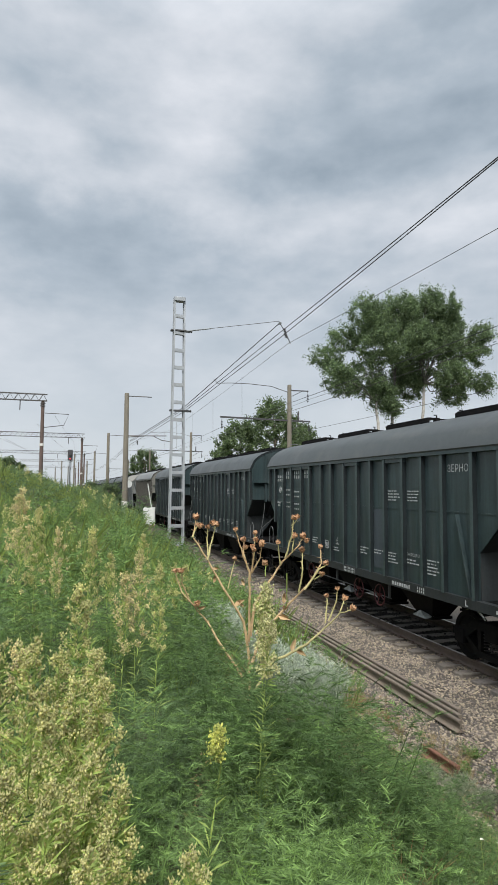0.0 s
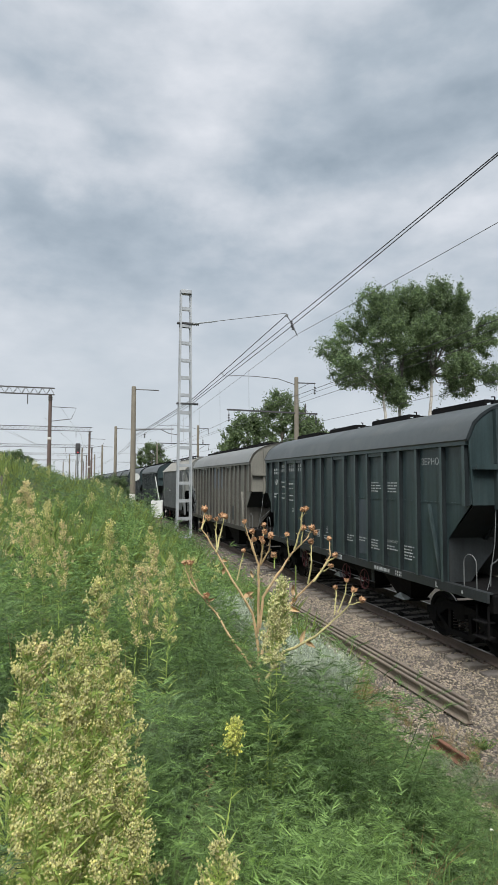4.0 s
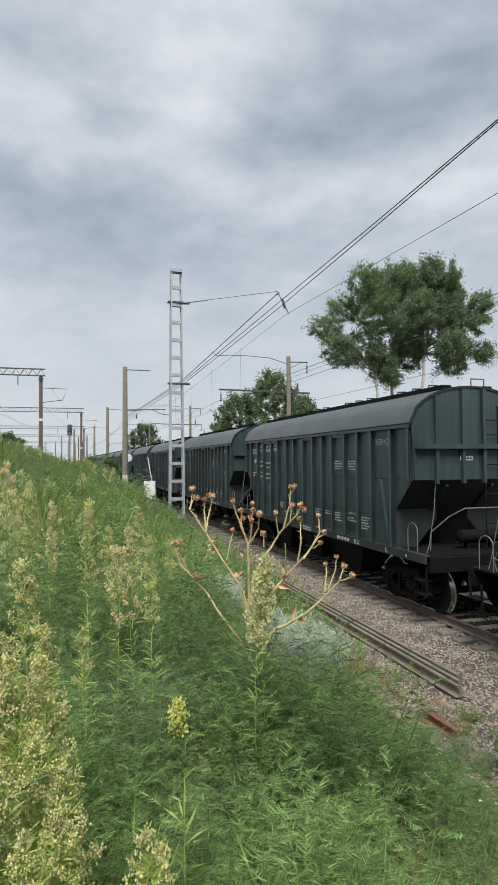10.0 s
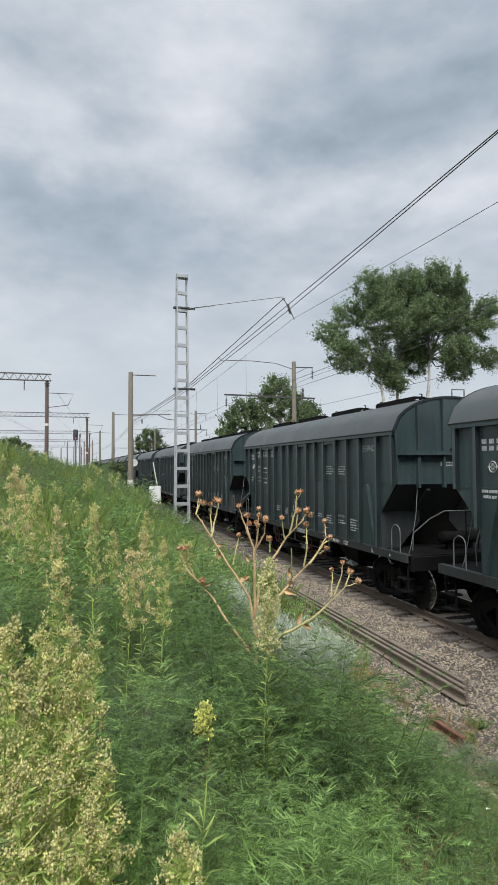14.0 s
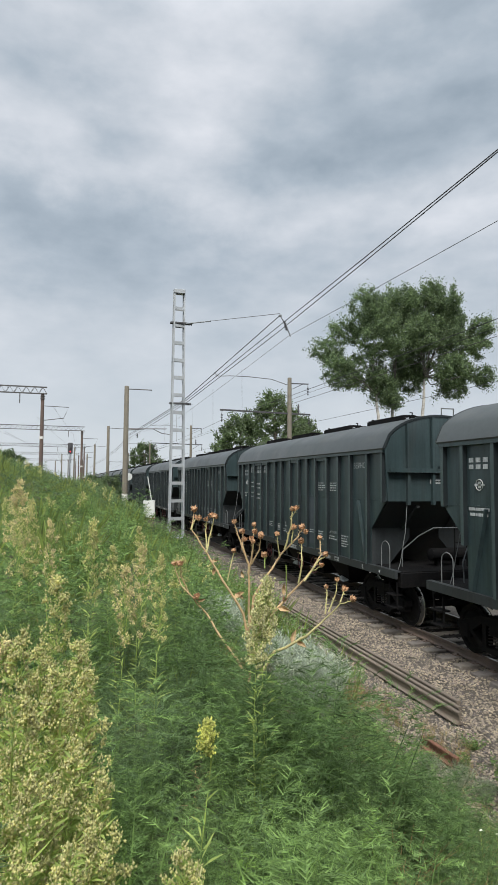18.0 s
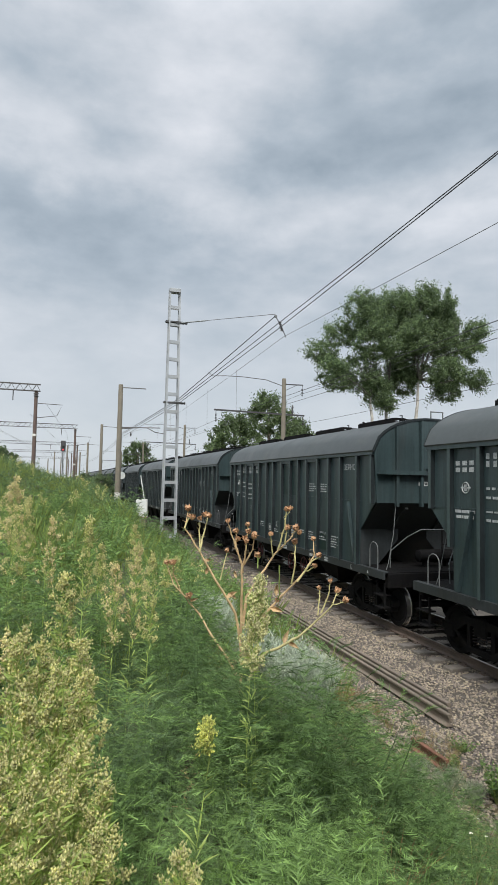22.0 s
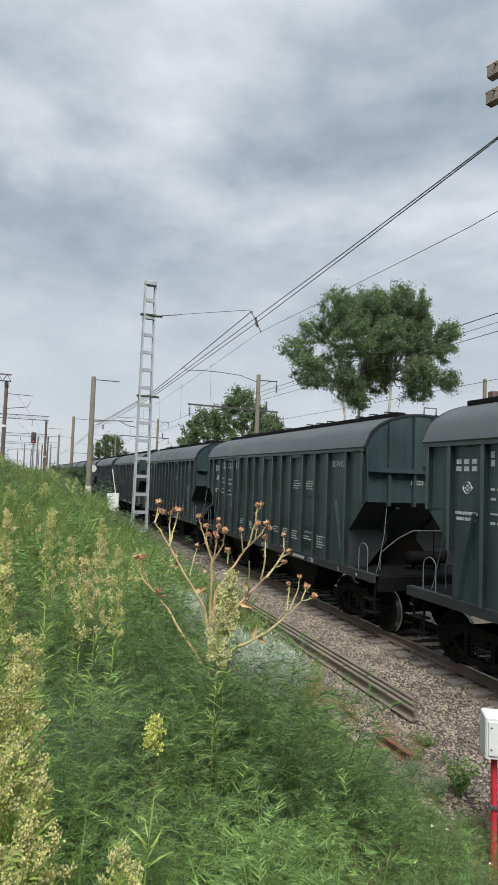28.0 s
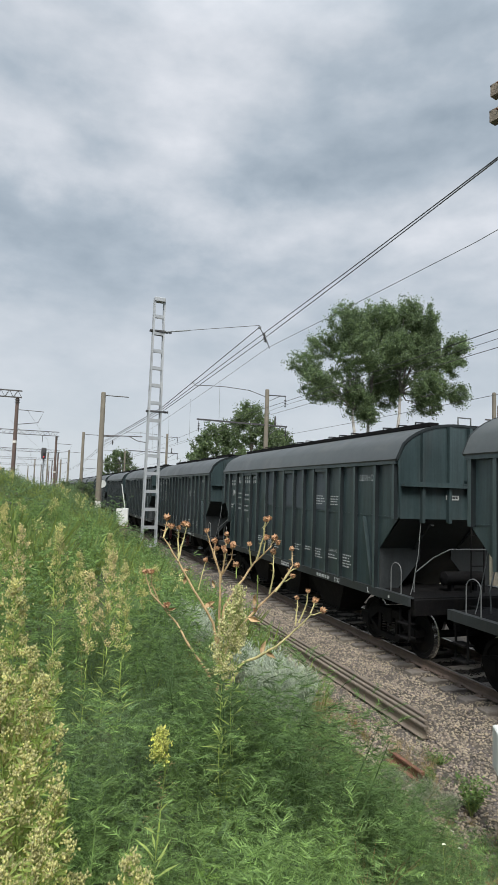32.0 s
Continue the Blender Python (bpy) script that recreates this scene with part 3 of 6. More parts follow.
WHEEL_R = 0.478
wheel_geo = Geo()
for sx in (-0.795, 0.795):
    o = 1 if sx > 0 else -1
    wheel_geo.lathe([(0.1, sx + o * 0.09), (0.36, sx + o * 0.035), (0.39, sx + o * 0.065), (WHEEL_R - 0.004, sx + o * 0.065), (WHEEL_R, sx - o * 0.035), (WHEEL_R + 0.028, sx - o * 0.045), (WHEEL_R + 0.028, sx - o * 0.065), (0.39, sx - o * 0.065), (0.36, sx - o * 0.02), (0.1, sx - o * 0.09)], "x", 28)
wheel_geo.tube([(-1.06, 0, 0), (1.06, 0, 0)], 0.08, 10)
for sx in (-1.0, 1.0):
    wheel_geo.lathe([(0.13, sx - 0.06), (0.13, sx + 0.06)], "x", 6)
    for k in range(3):
        a = math.tau * k / 3
        wheel_geo.box(sx * 1.06 - 0.012, 0.07 * math.cos(a) - 0.016, 0.07 * math.sin(a) - 0.016, sx * 1.06 + 0.012, 0.07 * math.cos(a) + 0.016, 0.07 * math.sin(a) + 0.016)
WHEELSET = wheel_geo.mesh("wheelset", M_UNDER, True)
WHEELSET.materials.append(M_TREAD)
for poly in WHEELSET.polygons:
    c = poly.center
    r = math.hypot(c.y, c.z)
    if r > 0.44 and 0.75 < abs(c.x) < 0.87:
        poly.material_index = 1

# cast side frame of a bogie: arched beam with spring window
def side_frame(x):
    g = Geo()
    top = [(-1.15, 0.62), (-0.75, 0.72), (-0.45, 0.86), (0.45, 0.86), (0.75, 0.72), (1.15, 0.62), (1.15, 0.48), (0.72, 0.5), (0.42, 0.7), (-0.42, 0.7), (-0.72, 0.5), (-1.15, 0.48)]
    g.prism(top, "x", x - 0.09, x + 0.09)
    low = [(-0.78, 0.52), (-0.4, 0.2), (0.4, 0.2), (0.78, 0.52), (0.66, 0.52), (0.34, 0.31), (-0.34, 0.31), (-0.66, 0.52)]
    g.prism(low, "x", x - 0.09, x + 0.09)
    for s in (-1, 1):
        g.box(x - 0.08, s * 0.34 - 0.05, 0.3, x + 0.08, s * 0.34 + 0.05, 0.72)
        g.box(x - 0.11, s * 0.925 - 0.16, 0.36, x + 0.11, s * 0.925 + 0.16, 0.64, 0.03)
    return g


def coil():
    pts = [(0.072 * math.cos(math.tau * k / 10), 0.072 * math.sin(math.tau * k / 10), 0.33 + 0.0058 * k) for k in range(56)]
    return Geo().tube(pts, 0.011, 4)


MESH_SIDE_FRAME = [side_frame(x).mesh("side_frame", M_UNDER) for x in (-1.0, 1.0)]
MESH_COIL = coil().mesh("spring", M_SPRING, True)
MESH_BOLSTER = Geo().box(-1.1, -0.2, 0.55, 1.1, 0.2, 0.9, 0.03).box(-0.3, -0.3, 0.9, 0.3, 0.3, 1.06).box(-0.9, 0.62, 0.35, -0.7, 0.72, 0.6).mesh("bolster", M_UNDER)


def bogie(parent, y):
    b = part("bogie", MESH_BOLSTER, None, parent, "grimy black two-axle bogie", at=pose(0, y, 0))
    for me in MESH_SIDE_FRAME:
        part("side_frame", me, None, b)
    for x in (-1.0, 1.0):
        for dy in (-0.19, 0.0, 0.19):
            part("spring", MESH_COIL, None, b, at=pose(x, dy, 0))
    for dy in (-0.925, 0.925):
        part("wheelset", WHEELSET, None, b, "black wheels with bright worn treads", at=pose(0, dy, WHEEL_R))
    return b


def handwheel_mesh(mat):
    g = Geo()
    ring = [(0.0, 0.25 * math.cos(math.tau * k / 16), 0.25 * math.sin(math.tau * k / 16)) for k in range(17)]
    g.tube(ring, 0.013, 6, caps=False)
    for k in range(4):
        a = math.tau * k / 4 + 0.3
        g.tube([(0, 0, 0), (-0.02, 0.25 * math.cos(a), 0.25 * math.sin(a))], 0.011, 5)
    return g.lathe([(0.035, -0.05), (0.035, 0.06)], "x", 8).mesh("handwheel", mat, True)


MESH_HANDWHEEL = handwheel_mesh(M_RED)
MESH_PALE_WHEEL = handwheel_mesh(M_PIPE)


_v = [(-0.55, -0.85, 1.3), (0.55, -0.85, 1.3), (0.55, 0.85, 1.3), (-0.55, 0.85, 1.3), (-0.22, -0.3, 0.55), (0.22, -0.3, 0.55), (0.22, 0.3, 0.55), (-0.22, 0.3, 0.55)]
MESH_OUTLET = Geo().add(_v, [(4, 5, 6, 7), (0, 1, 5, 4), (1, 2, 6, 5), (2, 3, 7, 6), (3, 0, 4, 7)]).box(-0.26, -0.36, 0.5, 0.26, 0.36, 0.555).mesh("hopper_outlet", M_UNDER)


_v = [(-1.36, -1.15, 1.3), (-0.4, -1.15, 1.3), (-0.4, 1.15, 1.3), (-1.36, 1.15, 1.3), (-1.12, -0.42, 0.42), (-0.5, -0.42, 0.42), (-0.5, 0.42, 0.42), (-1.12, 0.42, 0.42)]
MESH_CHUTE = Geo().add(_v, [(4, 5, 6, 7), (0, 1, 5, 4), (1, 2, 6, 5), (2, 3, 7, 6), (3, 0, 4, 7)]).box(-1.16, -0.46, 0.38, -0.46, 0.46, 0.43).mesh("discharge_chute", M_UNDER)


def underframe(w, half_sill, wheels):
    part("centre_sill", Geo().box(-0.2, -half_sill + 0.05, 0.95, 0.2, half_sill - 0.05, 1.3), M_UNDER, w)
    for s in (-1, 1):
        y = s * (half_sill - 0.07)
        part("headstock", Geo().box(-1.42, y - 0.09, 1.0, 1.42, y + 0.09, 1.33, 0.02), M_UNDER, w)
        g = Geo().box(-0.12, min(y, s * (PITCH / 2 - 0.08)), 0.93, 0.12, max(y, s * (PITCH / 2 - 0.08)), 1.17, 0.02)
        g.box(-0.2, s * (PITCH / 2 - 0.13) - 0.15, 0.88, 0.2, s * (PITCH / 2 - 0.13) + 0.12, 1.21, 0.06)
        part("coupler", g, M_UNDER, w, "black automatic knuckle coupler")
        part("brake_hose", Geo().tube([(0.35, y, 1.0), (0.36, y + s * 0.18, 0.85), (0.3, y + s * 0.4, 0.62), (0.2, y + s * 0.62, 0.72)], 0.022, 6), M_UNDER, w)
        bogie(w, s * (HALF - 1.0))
    for y in (-2.7, -0.9, 0.9, 2.7):
        for x in (-0.62, 0.62):
            part("hopper_outlet", MESH_OUTLET, None, w, "sooty black discharge funnel", at=pose(x, y, 0))
    for y in (-2.7, 0.9):
        g = Geo().add([(-1.02, y - 0.3, 0.52), (-0.8, y - 0.34, 0.55), (-0.8, y + 0.3, 0.55), (-1.0, y + 0.24, 0.52), (-0.95, y, 0.66)], [(0, 1, 2, 3), (0, 3, 4), (0, 4, 1), (1, 4, 2), (2, 4, 3)])
        part("outlet_flap", g, M_LETTER, w, "pale scraped steel flap")
    if wheels:
        for y in (HALF - 3.45, HALF - 6.6, HALF - 7.7):
            part("handwheel", MESH_HANDWHEEL, None, w, "thin red unloading handwheel", at=pose(-1.28, y, 0.8))
        rod = Geo().tube([(-1.24, HALF - 2.9, 0.82), (-1.24, HALF - 8.2, 0.79)], 0.014, 5)
        for y in (HALF - 3.0, HALF - 5.2, HALF - 8.1):
            rod.box(-1.27, y - 0.02, 0.8, -1.21, y + 0.02, 1.12)
        part("control_rod", rod, M_PIPE, w)
    else:
        for y in (-2.6, 0.0, 2.6):
            part("discharge_chute", MESH_CHUTE, None, w, "sooty black side discharge chute", at=pose(0, y, 0))
    part("brake_cylinder", Geo().lathe([(0.1, -0.62), (0.19, -0.58), (0.19, -0.1), (0.1, -0.05)], "y", 12, (0.75, 0.2, 0.92)), M_UNDER, w, smooth=True)
    part("air_reservoir", Geo().lathe([(0.05, 0.2), (0.16, 0.25), (0.16, 1.0), (0.05, 1.05)], "y", 12, (-0.85, -0.5, 0.98)), M_UNDER, w, smooth=True)


def end_fittings(w, s, sill, paint):
    """Deck, rails, ladder and rods of one end."""
    y0, y1 = s * (HALF - 1.2), s * sill
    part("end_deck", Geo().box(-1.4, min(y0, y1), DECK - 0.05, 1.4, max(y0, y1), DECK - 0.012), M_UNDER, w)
    e = s * (sill - 0.02)
    rail = [(-1.05, s * (HALF - 0.05), 1.38), (-1.05, s * (HALF - 0.02), 1.78), (-0.75, s * (HALF + 0.2), 2.12), (-0.55, e, 2.32), (0.9, e, 2.32), (0.95, e, 1.36)]
    part("end_handrail", Geo().tube(rail, 0.013, 6), M_PIPE, w, "grey bent-pipe handrail")
    hoop = [(-1.465, s * (HALF - 0.09 - 0.19 * math.cos(math.pi * k / 8)), 1.82 + 0.17 * math.sin(math.pi * k / 8)) for k in range(9)]
    part("grab_rail", Geo().tube([(-1.465, s * (HALF - 0.28), 1.37)] + hoop + [(-1.465, s * (HALF + 0.1), 1.37)], 0.011, 6), M_PIPE, w)
    part("brake_rod", Geo().tube([(-0.95, s * (HALF + 0.03), 2.9), (-1.05, s * (HALF + 0.1), 2.2), (-1.2, s * (HALF + 0.12), 1.5), (-1.28, s * (HALF + 0.12), 1.28)], 0.009, 5), M_PIPE, w)
    lad = Geo()
    for x in (0.28, 0.62):
        lad.tube([(x, s * (HALF + 0.12), 1.36), (x, s * (HALF + 0.12), 4.55)], 0.016, 5)
    for k in range(9):
        z = 1.6 + k * 0.33
        lad.tube([(0.28, s * (HALF + 0.12), z), (0.62, s * (HALF + 0.12), z)], 0.012, 5)
    part("end_ladder", lad, M_UNDER, w)
    st = Geo()
    for dy in (-0.16, 0.16):
        st.box(-1.47, e - s * 0.25 + dy - 0.012, 0.5, -1.43, e - s * 0.25 + dy + 0.012, 1.1)
    for z in (0.52, 0.8):
        st.box(-1.55, e - s * 0.25 - 0.17, z, -1.3, e - s * 0.25 + 0.17, z + 0.025)
    part("foot_step", st, M_UNDER, w, "dark steel boarding step")


MESH_SLAT = Geo().box(0, -0.95, 0, 0.1, 0.95, 0.025).mesh("slat", M_UNDER)


def roof_trays(w):
    """Four loading hatches, each under a raised walking tray with upright handles."""
    for k in range(4):
        y = -4.5 + k * 3.0
        lid = part("loading_hatch", Geo().lathe([(0.42, PEAK - 0.05), (0.42, PEAK + 0.03), (0.3, PEAK + 0.07)], "z", 14, (0, y, 0)), M_UNDER, w, "dark round loading hatch", True)
        g = Geo()
        for x in (-0.5, 0.5):
            g.box(x - 0.03, y - 0.97, PEAK - 0.12, x + 0.03, y + 0.97, PEAK + 0.058)
        for d in (-0.95, -0.3, 0.3, 0.95):
            g.box(-0.52, y + d - 0.025, PEAK + 0.03, 0.52, y + d + 0.025, PEAK + 0.06)
        tray = tagged(part("roof_tray", g, M_UNDER, w, "raised slatted walking tray on the roof"), kind="stuff")
        for x in (-0.5, 0.16):
            for q in range(3):
                part("slat", MESH_SLAT, None, tray, at=pose(x + q * 0.115, y, PEAK + 0.06))
        for d in (-1.0, 1.02):
            part("hatch_lever", Geo().tube([(-0.3, y + d, PEAK - 0.04), (-0.3, y + d, PEAK + 0.14), (-0.3, y + d + 0.1, PEAK + 0.15)], 0.016, 5).box(-0.36, y + d - 0.05, PEAK - 0.06, -0.24, y + d + 0.06, PEAK + 0.05), M_UNDER, w)
    for y in (-HALF + 0.3, HALF - 0.3):
        part("roof_grab", Geo().tube([(0.25, y, PEAK - 0.02), (0.25, y, PEAK + 0.22), (0.6, y, PEAK + 0.22), (0.6, y, PEAK - 0.1)], 0.02, 5), M_PIPE, w)


def roof_gear(w):
    for x in (-0.54, 0.54):
        part("roof_walkway", Geo().box(x - 0.12, -HALF + 0.1, PEAK - 0.06, x + 0.12, HALF - 0.1, PEAK + 0.03), M_UNDER, w, "dark plank walkway along the roof")
    for k in range(4):
        y = -4.6 + k * 3.07
        lid = part("loading_hatch", Geo().box(-0.38, y - 0.95, PEAK - 0.03, 0.38, y + 0.95, PEAK + 0.085, 0.03), M_UNDER, w, "dark lidded loading hatch")
        for d in (-0.7, 0.0, 0.7):
            part("hatch_clamp", Geo().tube([(-0.42, y + d, PEAK + 0.0), (-0.44, y + d, PEAK + 0.12), (-0.2, y + d, PEAK + 0.13)], 0.018, 5), M_UNDER, lid)
    for y in (-HALF + 0.3, HALF - 0.3):
        part("roof_grab", Geo().tube([(0.25, y, PEAK - 0.02), (0.25, y, PEAK + 0.22), (0.6, y, PEAK + 0.22), (0.6, y, PEAK - 0.1)], 0.02, 5), M_PIPE, w)


RIBS = [0.1, 0.85, 1.78, 2.51, 3.26, 4.07, 4.75, 5.45, 6.22, 7.05, 7.75, 8.6, 9.3, 10.17, 10.92, 11.78, 12.4]
RIB_MESHES = {}


def curved_wagon(paint, roof_paint, patches, label, rib_side_tone=None, number_marks=True, words=True, trays=False):
    """A grain hopper wagon with ribbed sides and a vaulted roof."""
    w = thing("grain_hopper_wagon", pose(0, 0, 0), label, "freight wagon", "wagons of the train")
    sill = HALF + 0.5
    outer = roof_outline(WIDE + 0.05, EAVE, PEAK)
    inner = [(x * 0.985, z - 0.035) for x, z in outer]
    part("roof", Geo().prism(outer + inner[::-1], "y", -HALF - 0.04, HALF + 0.04), roof_paint, w, "grey vaulted steel roof", True)
    for s in (-1, 1):
        hoop = [(x * 1.004, z + 0.008) for x, z in outer]
        g = Geo().prism(hoop + [(x * 0.975, z - 0.04) for x, z in outer][::-1], "y", min(s * (HALF + 0.041), s * (HALF + 0.06)), max(s * (HALF + 0.041), s * (HALF + 0.06)))
        part("roof_edge", g, rib_side_tone or paint, w, "dark rim of the roof end")
    # sides with cut-away lower corners
    face = [(-HALF + 0.78, DECK), (-HALF + 0.74, 2.23), (-HALF, 2.94), (-HALF, EAVE - 0.02), (HALF, EAVE - 0.02), (HALF, 2.94), (HALF - 0.74, 2.23), (HALF - 0.78, DECK)]
    for s in (-1, 1):
        x = s * (WIDE - 0.07)
        side = part("side_wall", Geo().prism(face, "x", min(x, x - s * 0.02), max(x, x - s * 0.02)), paint, w, "ribbed steel side wall")
        for k, r in enumerate(RIBS):
            y = -HALF + r
            low = DECK if 0.8 < r < 11.7 else (2.9 if r < 0.5 or r > 12 else 2.2)
            key = (paint.name, low)
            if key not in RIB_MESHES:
                RIB_MESHES[key] = Geo().prism([(-0.055, 0), (-0.045, -0.09), (0.045, -0.09), (0.055, 0)], "z", low, EAVE - 0.1).mesh("rib", rib_side_tone or paint)
                RIB_MESHES[key].materials.append(M_GREEN_RIB_LIT if paint is M_GREEN else paint)
                # on green wagons, shade is coloured into rib sides and light into outer faces
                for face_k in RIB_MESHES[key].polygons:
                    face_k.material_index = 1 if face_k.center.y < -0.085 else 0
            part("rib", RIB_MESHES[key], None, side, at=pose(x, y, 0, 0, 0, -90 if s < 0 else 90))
        part("eave_rail", Geo().box(x + s * 0.02, -HALF, EAVE - 0.1, x + s * 0.1, HALF, EAVE - 0.02), paint, side)
        part("waist_seam", Geo().box(min(x, x + s * 0.012), -HALF + 0.1, 2.93, max(x, x + s * 0.012), HALF - 0.1, 2.955), paint, side)
        if s < 0:
            for a, b in ((4, 5), (7, 8), (11, 13)):
                part("header_plate", Geo().box(x - 0.07, -HALF + RIBS[a] - 0.06, EAVE - 0.19, x - 0.004, -HALF + RIBS[b] + 0.06, EAVE - 0.102), paint, side)
            for a, b, z0, z1, m in patches:
                part("repainted_panel", Geo().box(x - 0.006, -HALF + RIBS[a] + 0.07, z0, x - 0.001, -HALF + RIBS[b] - 0.07, z1), m, side, "panel repainted a different shade")
        part("side_sill", Geo().prism([(x + s * 0.02, 1.19), (x + s * 0.075, 1.19), (x + s * 0.075, 1.37), (x - s * 0.06, 1.37), (x - s * 0.06, 1.34), (x + s * 0.02, 1.34)], "y", -sill, sill), M_SLOPE if rib_side_tone is M_GREEN_RIB_SHADE else M_BEIGE_RIB, w)
        for e in (-1, 1):
            part("corner_strut", Geo().beam((x + s * 0.04, e * (HALF - 1.35), 2.9), (x + s * 0.04, e * (HALF - 0.95), 1.4), 0.03, 0.09), paint, w)
    for e in (-1, 1):
        y = e * (HALF + 0.035)
        gable = [(-WIDE + 0.09, 2.92)] + [(x * 0.955, z - 0.042) for x, z in outer] + [(WIDE - 0.09, 2.92)]
        wall = part("end_wall", Geo().prism(gable, "y", min(y, y - e * 0.03), max(y, y - e * 0.03)), paint, w, "ribbed steel end wall")
        for x in (-0.95, -0.27, 0.27, 0.95):
            part("end_rib", Geo().box(x - 0.035, min(y, y + e * 0.1), 2.84, x + 0.035, max(y, y + e * 0.1), 4.76 if abs(x) > 0.6 else 4.93), paint, wall)
        part("end_waist_rail", Geo().box(-WIDE + 0.08, min(y, y + e * 0.15), 3.6, WIDE - 0.08, max(y, y + e * 0.15), 3.645).box(-WIDE + 0.08, min(y + e * 0.13, y + e * 0.15), 3.645, WIDE - 0.08, max(y + e * 0.13, y + e * 0.15), 3.7), paint, wall)
        q = e * (HALF - 0.76)
        part("end_slope_sheet", Geo().add([(-1.46, y, 2.92), (1.46, y, 2.92), (1.46, q, 2.22), (-1.46, q, 2.22), (-1.1, e * (HALF - 2.1), 1.2), (1.1, e * (HALF - 2.1), 1.2)], [(0, 1, 2, 3), (3, 2, 5, 4)]), M_SLOPE, w, "dark sloping hopper end")
        for sx in (-1, 1):
            plate = [(sx * 1.47, 2.26), (sx * 0.42, 2.26), (sx * 0.42, 1.98), (sx * 0.98, DECK), (sx * 1.47, DECK)]
            part("end_gusset", Geo().prism(plate, "y", min(q, q + e * 0.02), max(q, q + e * 0.02)), M_SLOPE if rib_side_tone is M_GREEN_RIB_SHADE else M_BEIGE_RIB, w, "dull gusset plate under the end")
        part("end_air_tank", Geo().lathe([(0.06, -0.55), (0.15, -0.5), (0.15, 0.5), (0.06, 0.55)], "x", 12, (0.35, e * (HALF - 0.25), 1.62)), M_UNDER, w, "black cylindrical air tank", True)
        for x in (0.0, 0.62):
            part("tank_saddle", Geo().box(x, e * (HALF - 0.25) - 0.06, DECK - 0.02, x + 0.08, e * (HALF - 0.25) + 0.06, 1.5), M_UNDER, w)
        for x in (-0.6, 0.6):
            part("hopper_end_rib", Geo().beam((x, y - e * 0.1, 2.8), (x, e * (HALF - 0.9), 2.1), 0.08, 0.08), M_SLOPE, w)
        end_fittings(w, e, sill, paint)
    tag = Geo().box(0.02, 0, 0, 0.36, 0.1, 0.004)
    part("placard", tag, M_LETTER, w, "small white warning placard", at=Matrix.Translation((-0.35, -HALF - 0.045, 3.34)) @ END_SIDE)
    tagged(part("placard_marking", bars(broken(0.12, 0.035, 0.2, 0.03, 5, 0.05, 0.015) + [(0.05, 0.025, 0.04, 0.05)], M_UNDER), None, w, at=Matrix.Translation((-0.35, -HALF - 0.051, 3.34)) @ END_SIDE), kind="stuff")
    underframe(w, sill, trays)
    roof_trays(w) if trays else roof_gear(w)
    # stencilled markings; writing runs towards the viewer's end
    xs = -(WIDE - 0.07) - 0.008

    def mark(name, me, r, z):
        out = 0.07 if z < DECK else 0.0
        ob = part(name, me, None, w, at=Matrix.Translation((xs - out, -HALF + r, z)) @ NEAR_SIDE)
        if name not in ("grain_lettering", "stencil_word", "number_twenty"):
            tagged(ob, kind="stuff")

    def block(r, z, n, width, seed, h=0.026, word=0.14):
        rows = sum((broken(0, -0.068 * k, width * (0.75 + 0.25 * ((k * 7 + seed) % 3) / 2), h, seed + k, word, 0.035) for k in range(n)), [])
        mark("stencil_block", bars(rows), r, z)

    if words:
        mark("grain_lettering", lettering("ЗЕРНО", 0.2), 1.68, 3.72)
        block(3.98, 3.32, 4, 0.55, 30)
        block(3.14, 3.32, 4, 0.5, 40)
        for r, n, seed in ((2.42, 5, 50), (4.66, 2, 53), (4.0, 4, 56), (5.38, 3, 59), (8.5, 3, 62)):
            block(r, 1.9, n, 0.42, seed)
        mark("stencil_word", lettering("ЗАПРЕЩАЕТСЯ", 0.085), 3.2, 1.93)
        block(3.2, 1.83, 2, 0.55, 66)
        mark("load_sign", bars([(0, 0, 0.22, 0.02), (0, 0.2, 0.22, 0.02), (0, 0, 0.02, 0.22), (0.2, 0, 0.02, 0.22), (0.05, 0.05, 0.025, 0.12), (0.1, 0.05, 0.025, 0.12), (0.15, 0.05, 0.025, 0.12)]), 7.55, 1.68)
        mark("jack_sign", bars([(0, 0, 0.18, 0.022), (0.08, 0.022, 0.022, 0.17), (0.03, 0.1, 0.12, 0.02)]), 6.85, 1.85)
        block(6.98, 1.74, 2, 0.4, 69)
        mark("number_twenty", lettering("20", 0.19), 9.75, 2.32)
        mark("owner_mark", bars([(0.2 * k, 0.0, 0.13, 0.085) for k in range(3)] + [(0.2 * k, 0.125, 0.13, 0.085) for k in range(3)]), 11.66, 3.62)
        ring = [(0.13 + 0.1 * math.cos(math.tau * k / 16), 0.13 + 0.1 * math.sin(math.tau * k / 16), 0.002) for k in range(17)]
        mark("emblem", Geo().tube(ring, 0.01, 4, caps=False).box(-0.01, 0.115, 0, 0.27, 0.145, 0.003).box(0.09, 0.07, 0, 0.17, 0.19, 0.003).mesh("emblem", M_LETTER), 11.5, 3.2)
        mark("stencil_block", bars(broken(0, 0, 0.58, 0.055, 21, 0.26, 0.02) + broken(0.04, -0.1, 0.5, 0.055, 22, 0.1, 0.02)), 11.68, 2.86)
        for k, z in enumerate((3.3, 3.14, 2.9, 2.74)):
            mark("stencil_block", bars(broken(0, 0, 0.42, 0.045, 60 + k, 0.12)), 10.8, z)
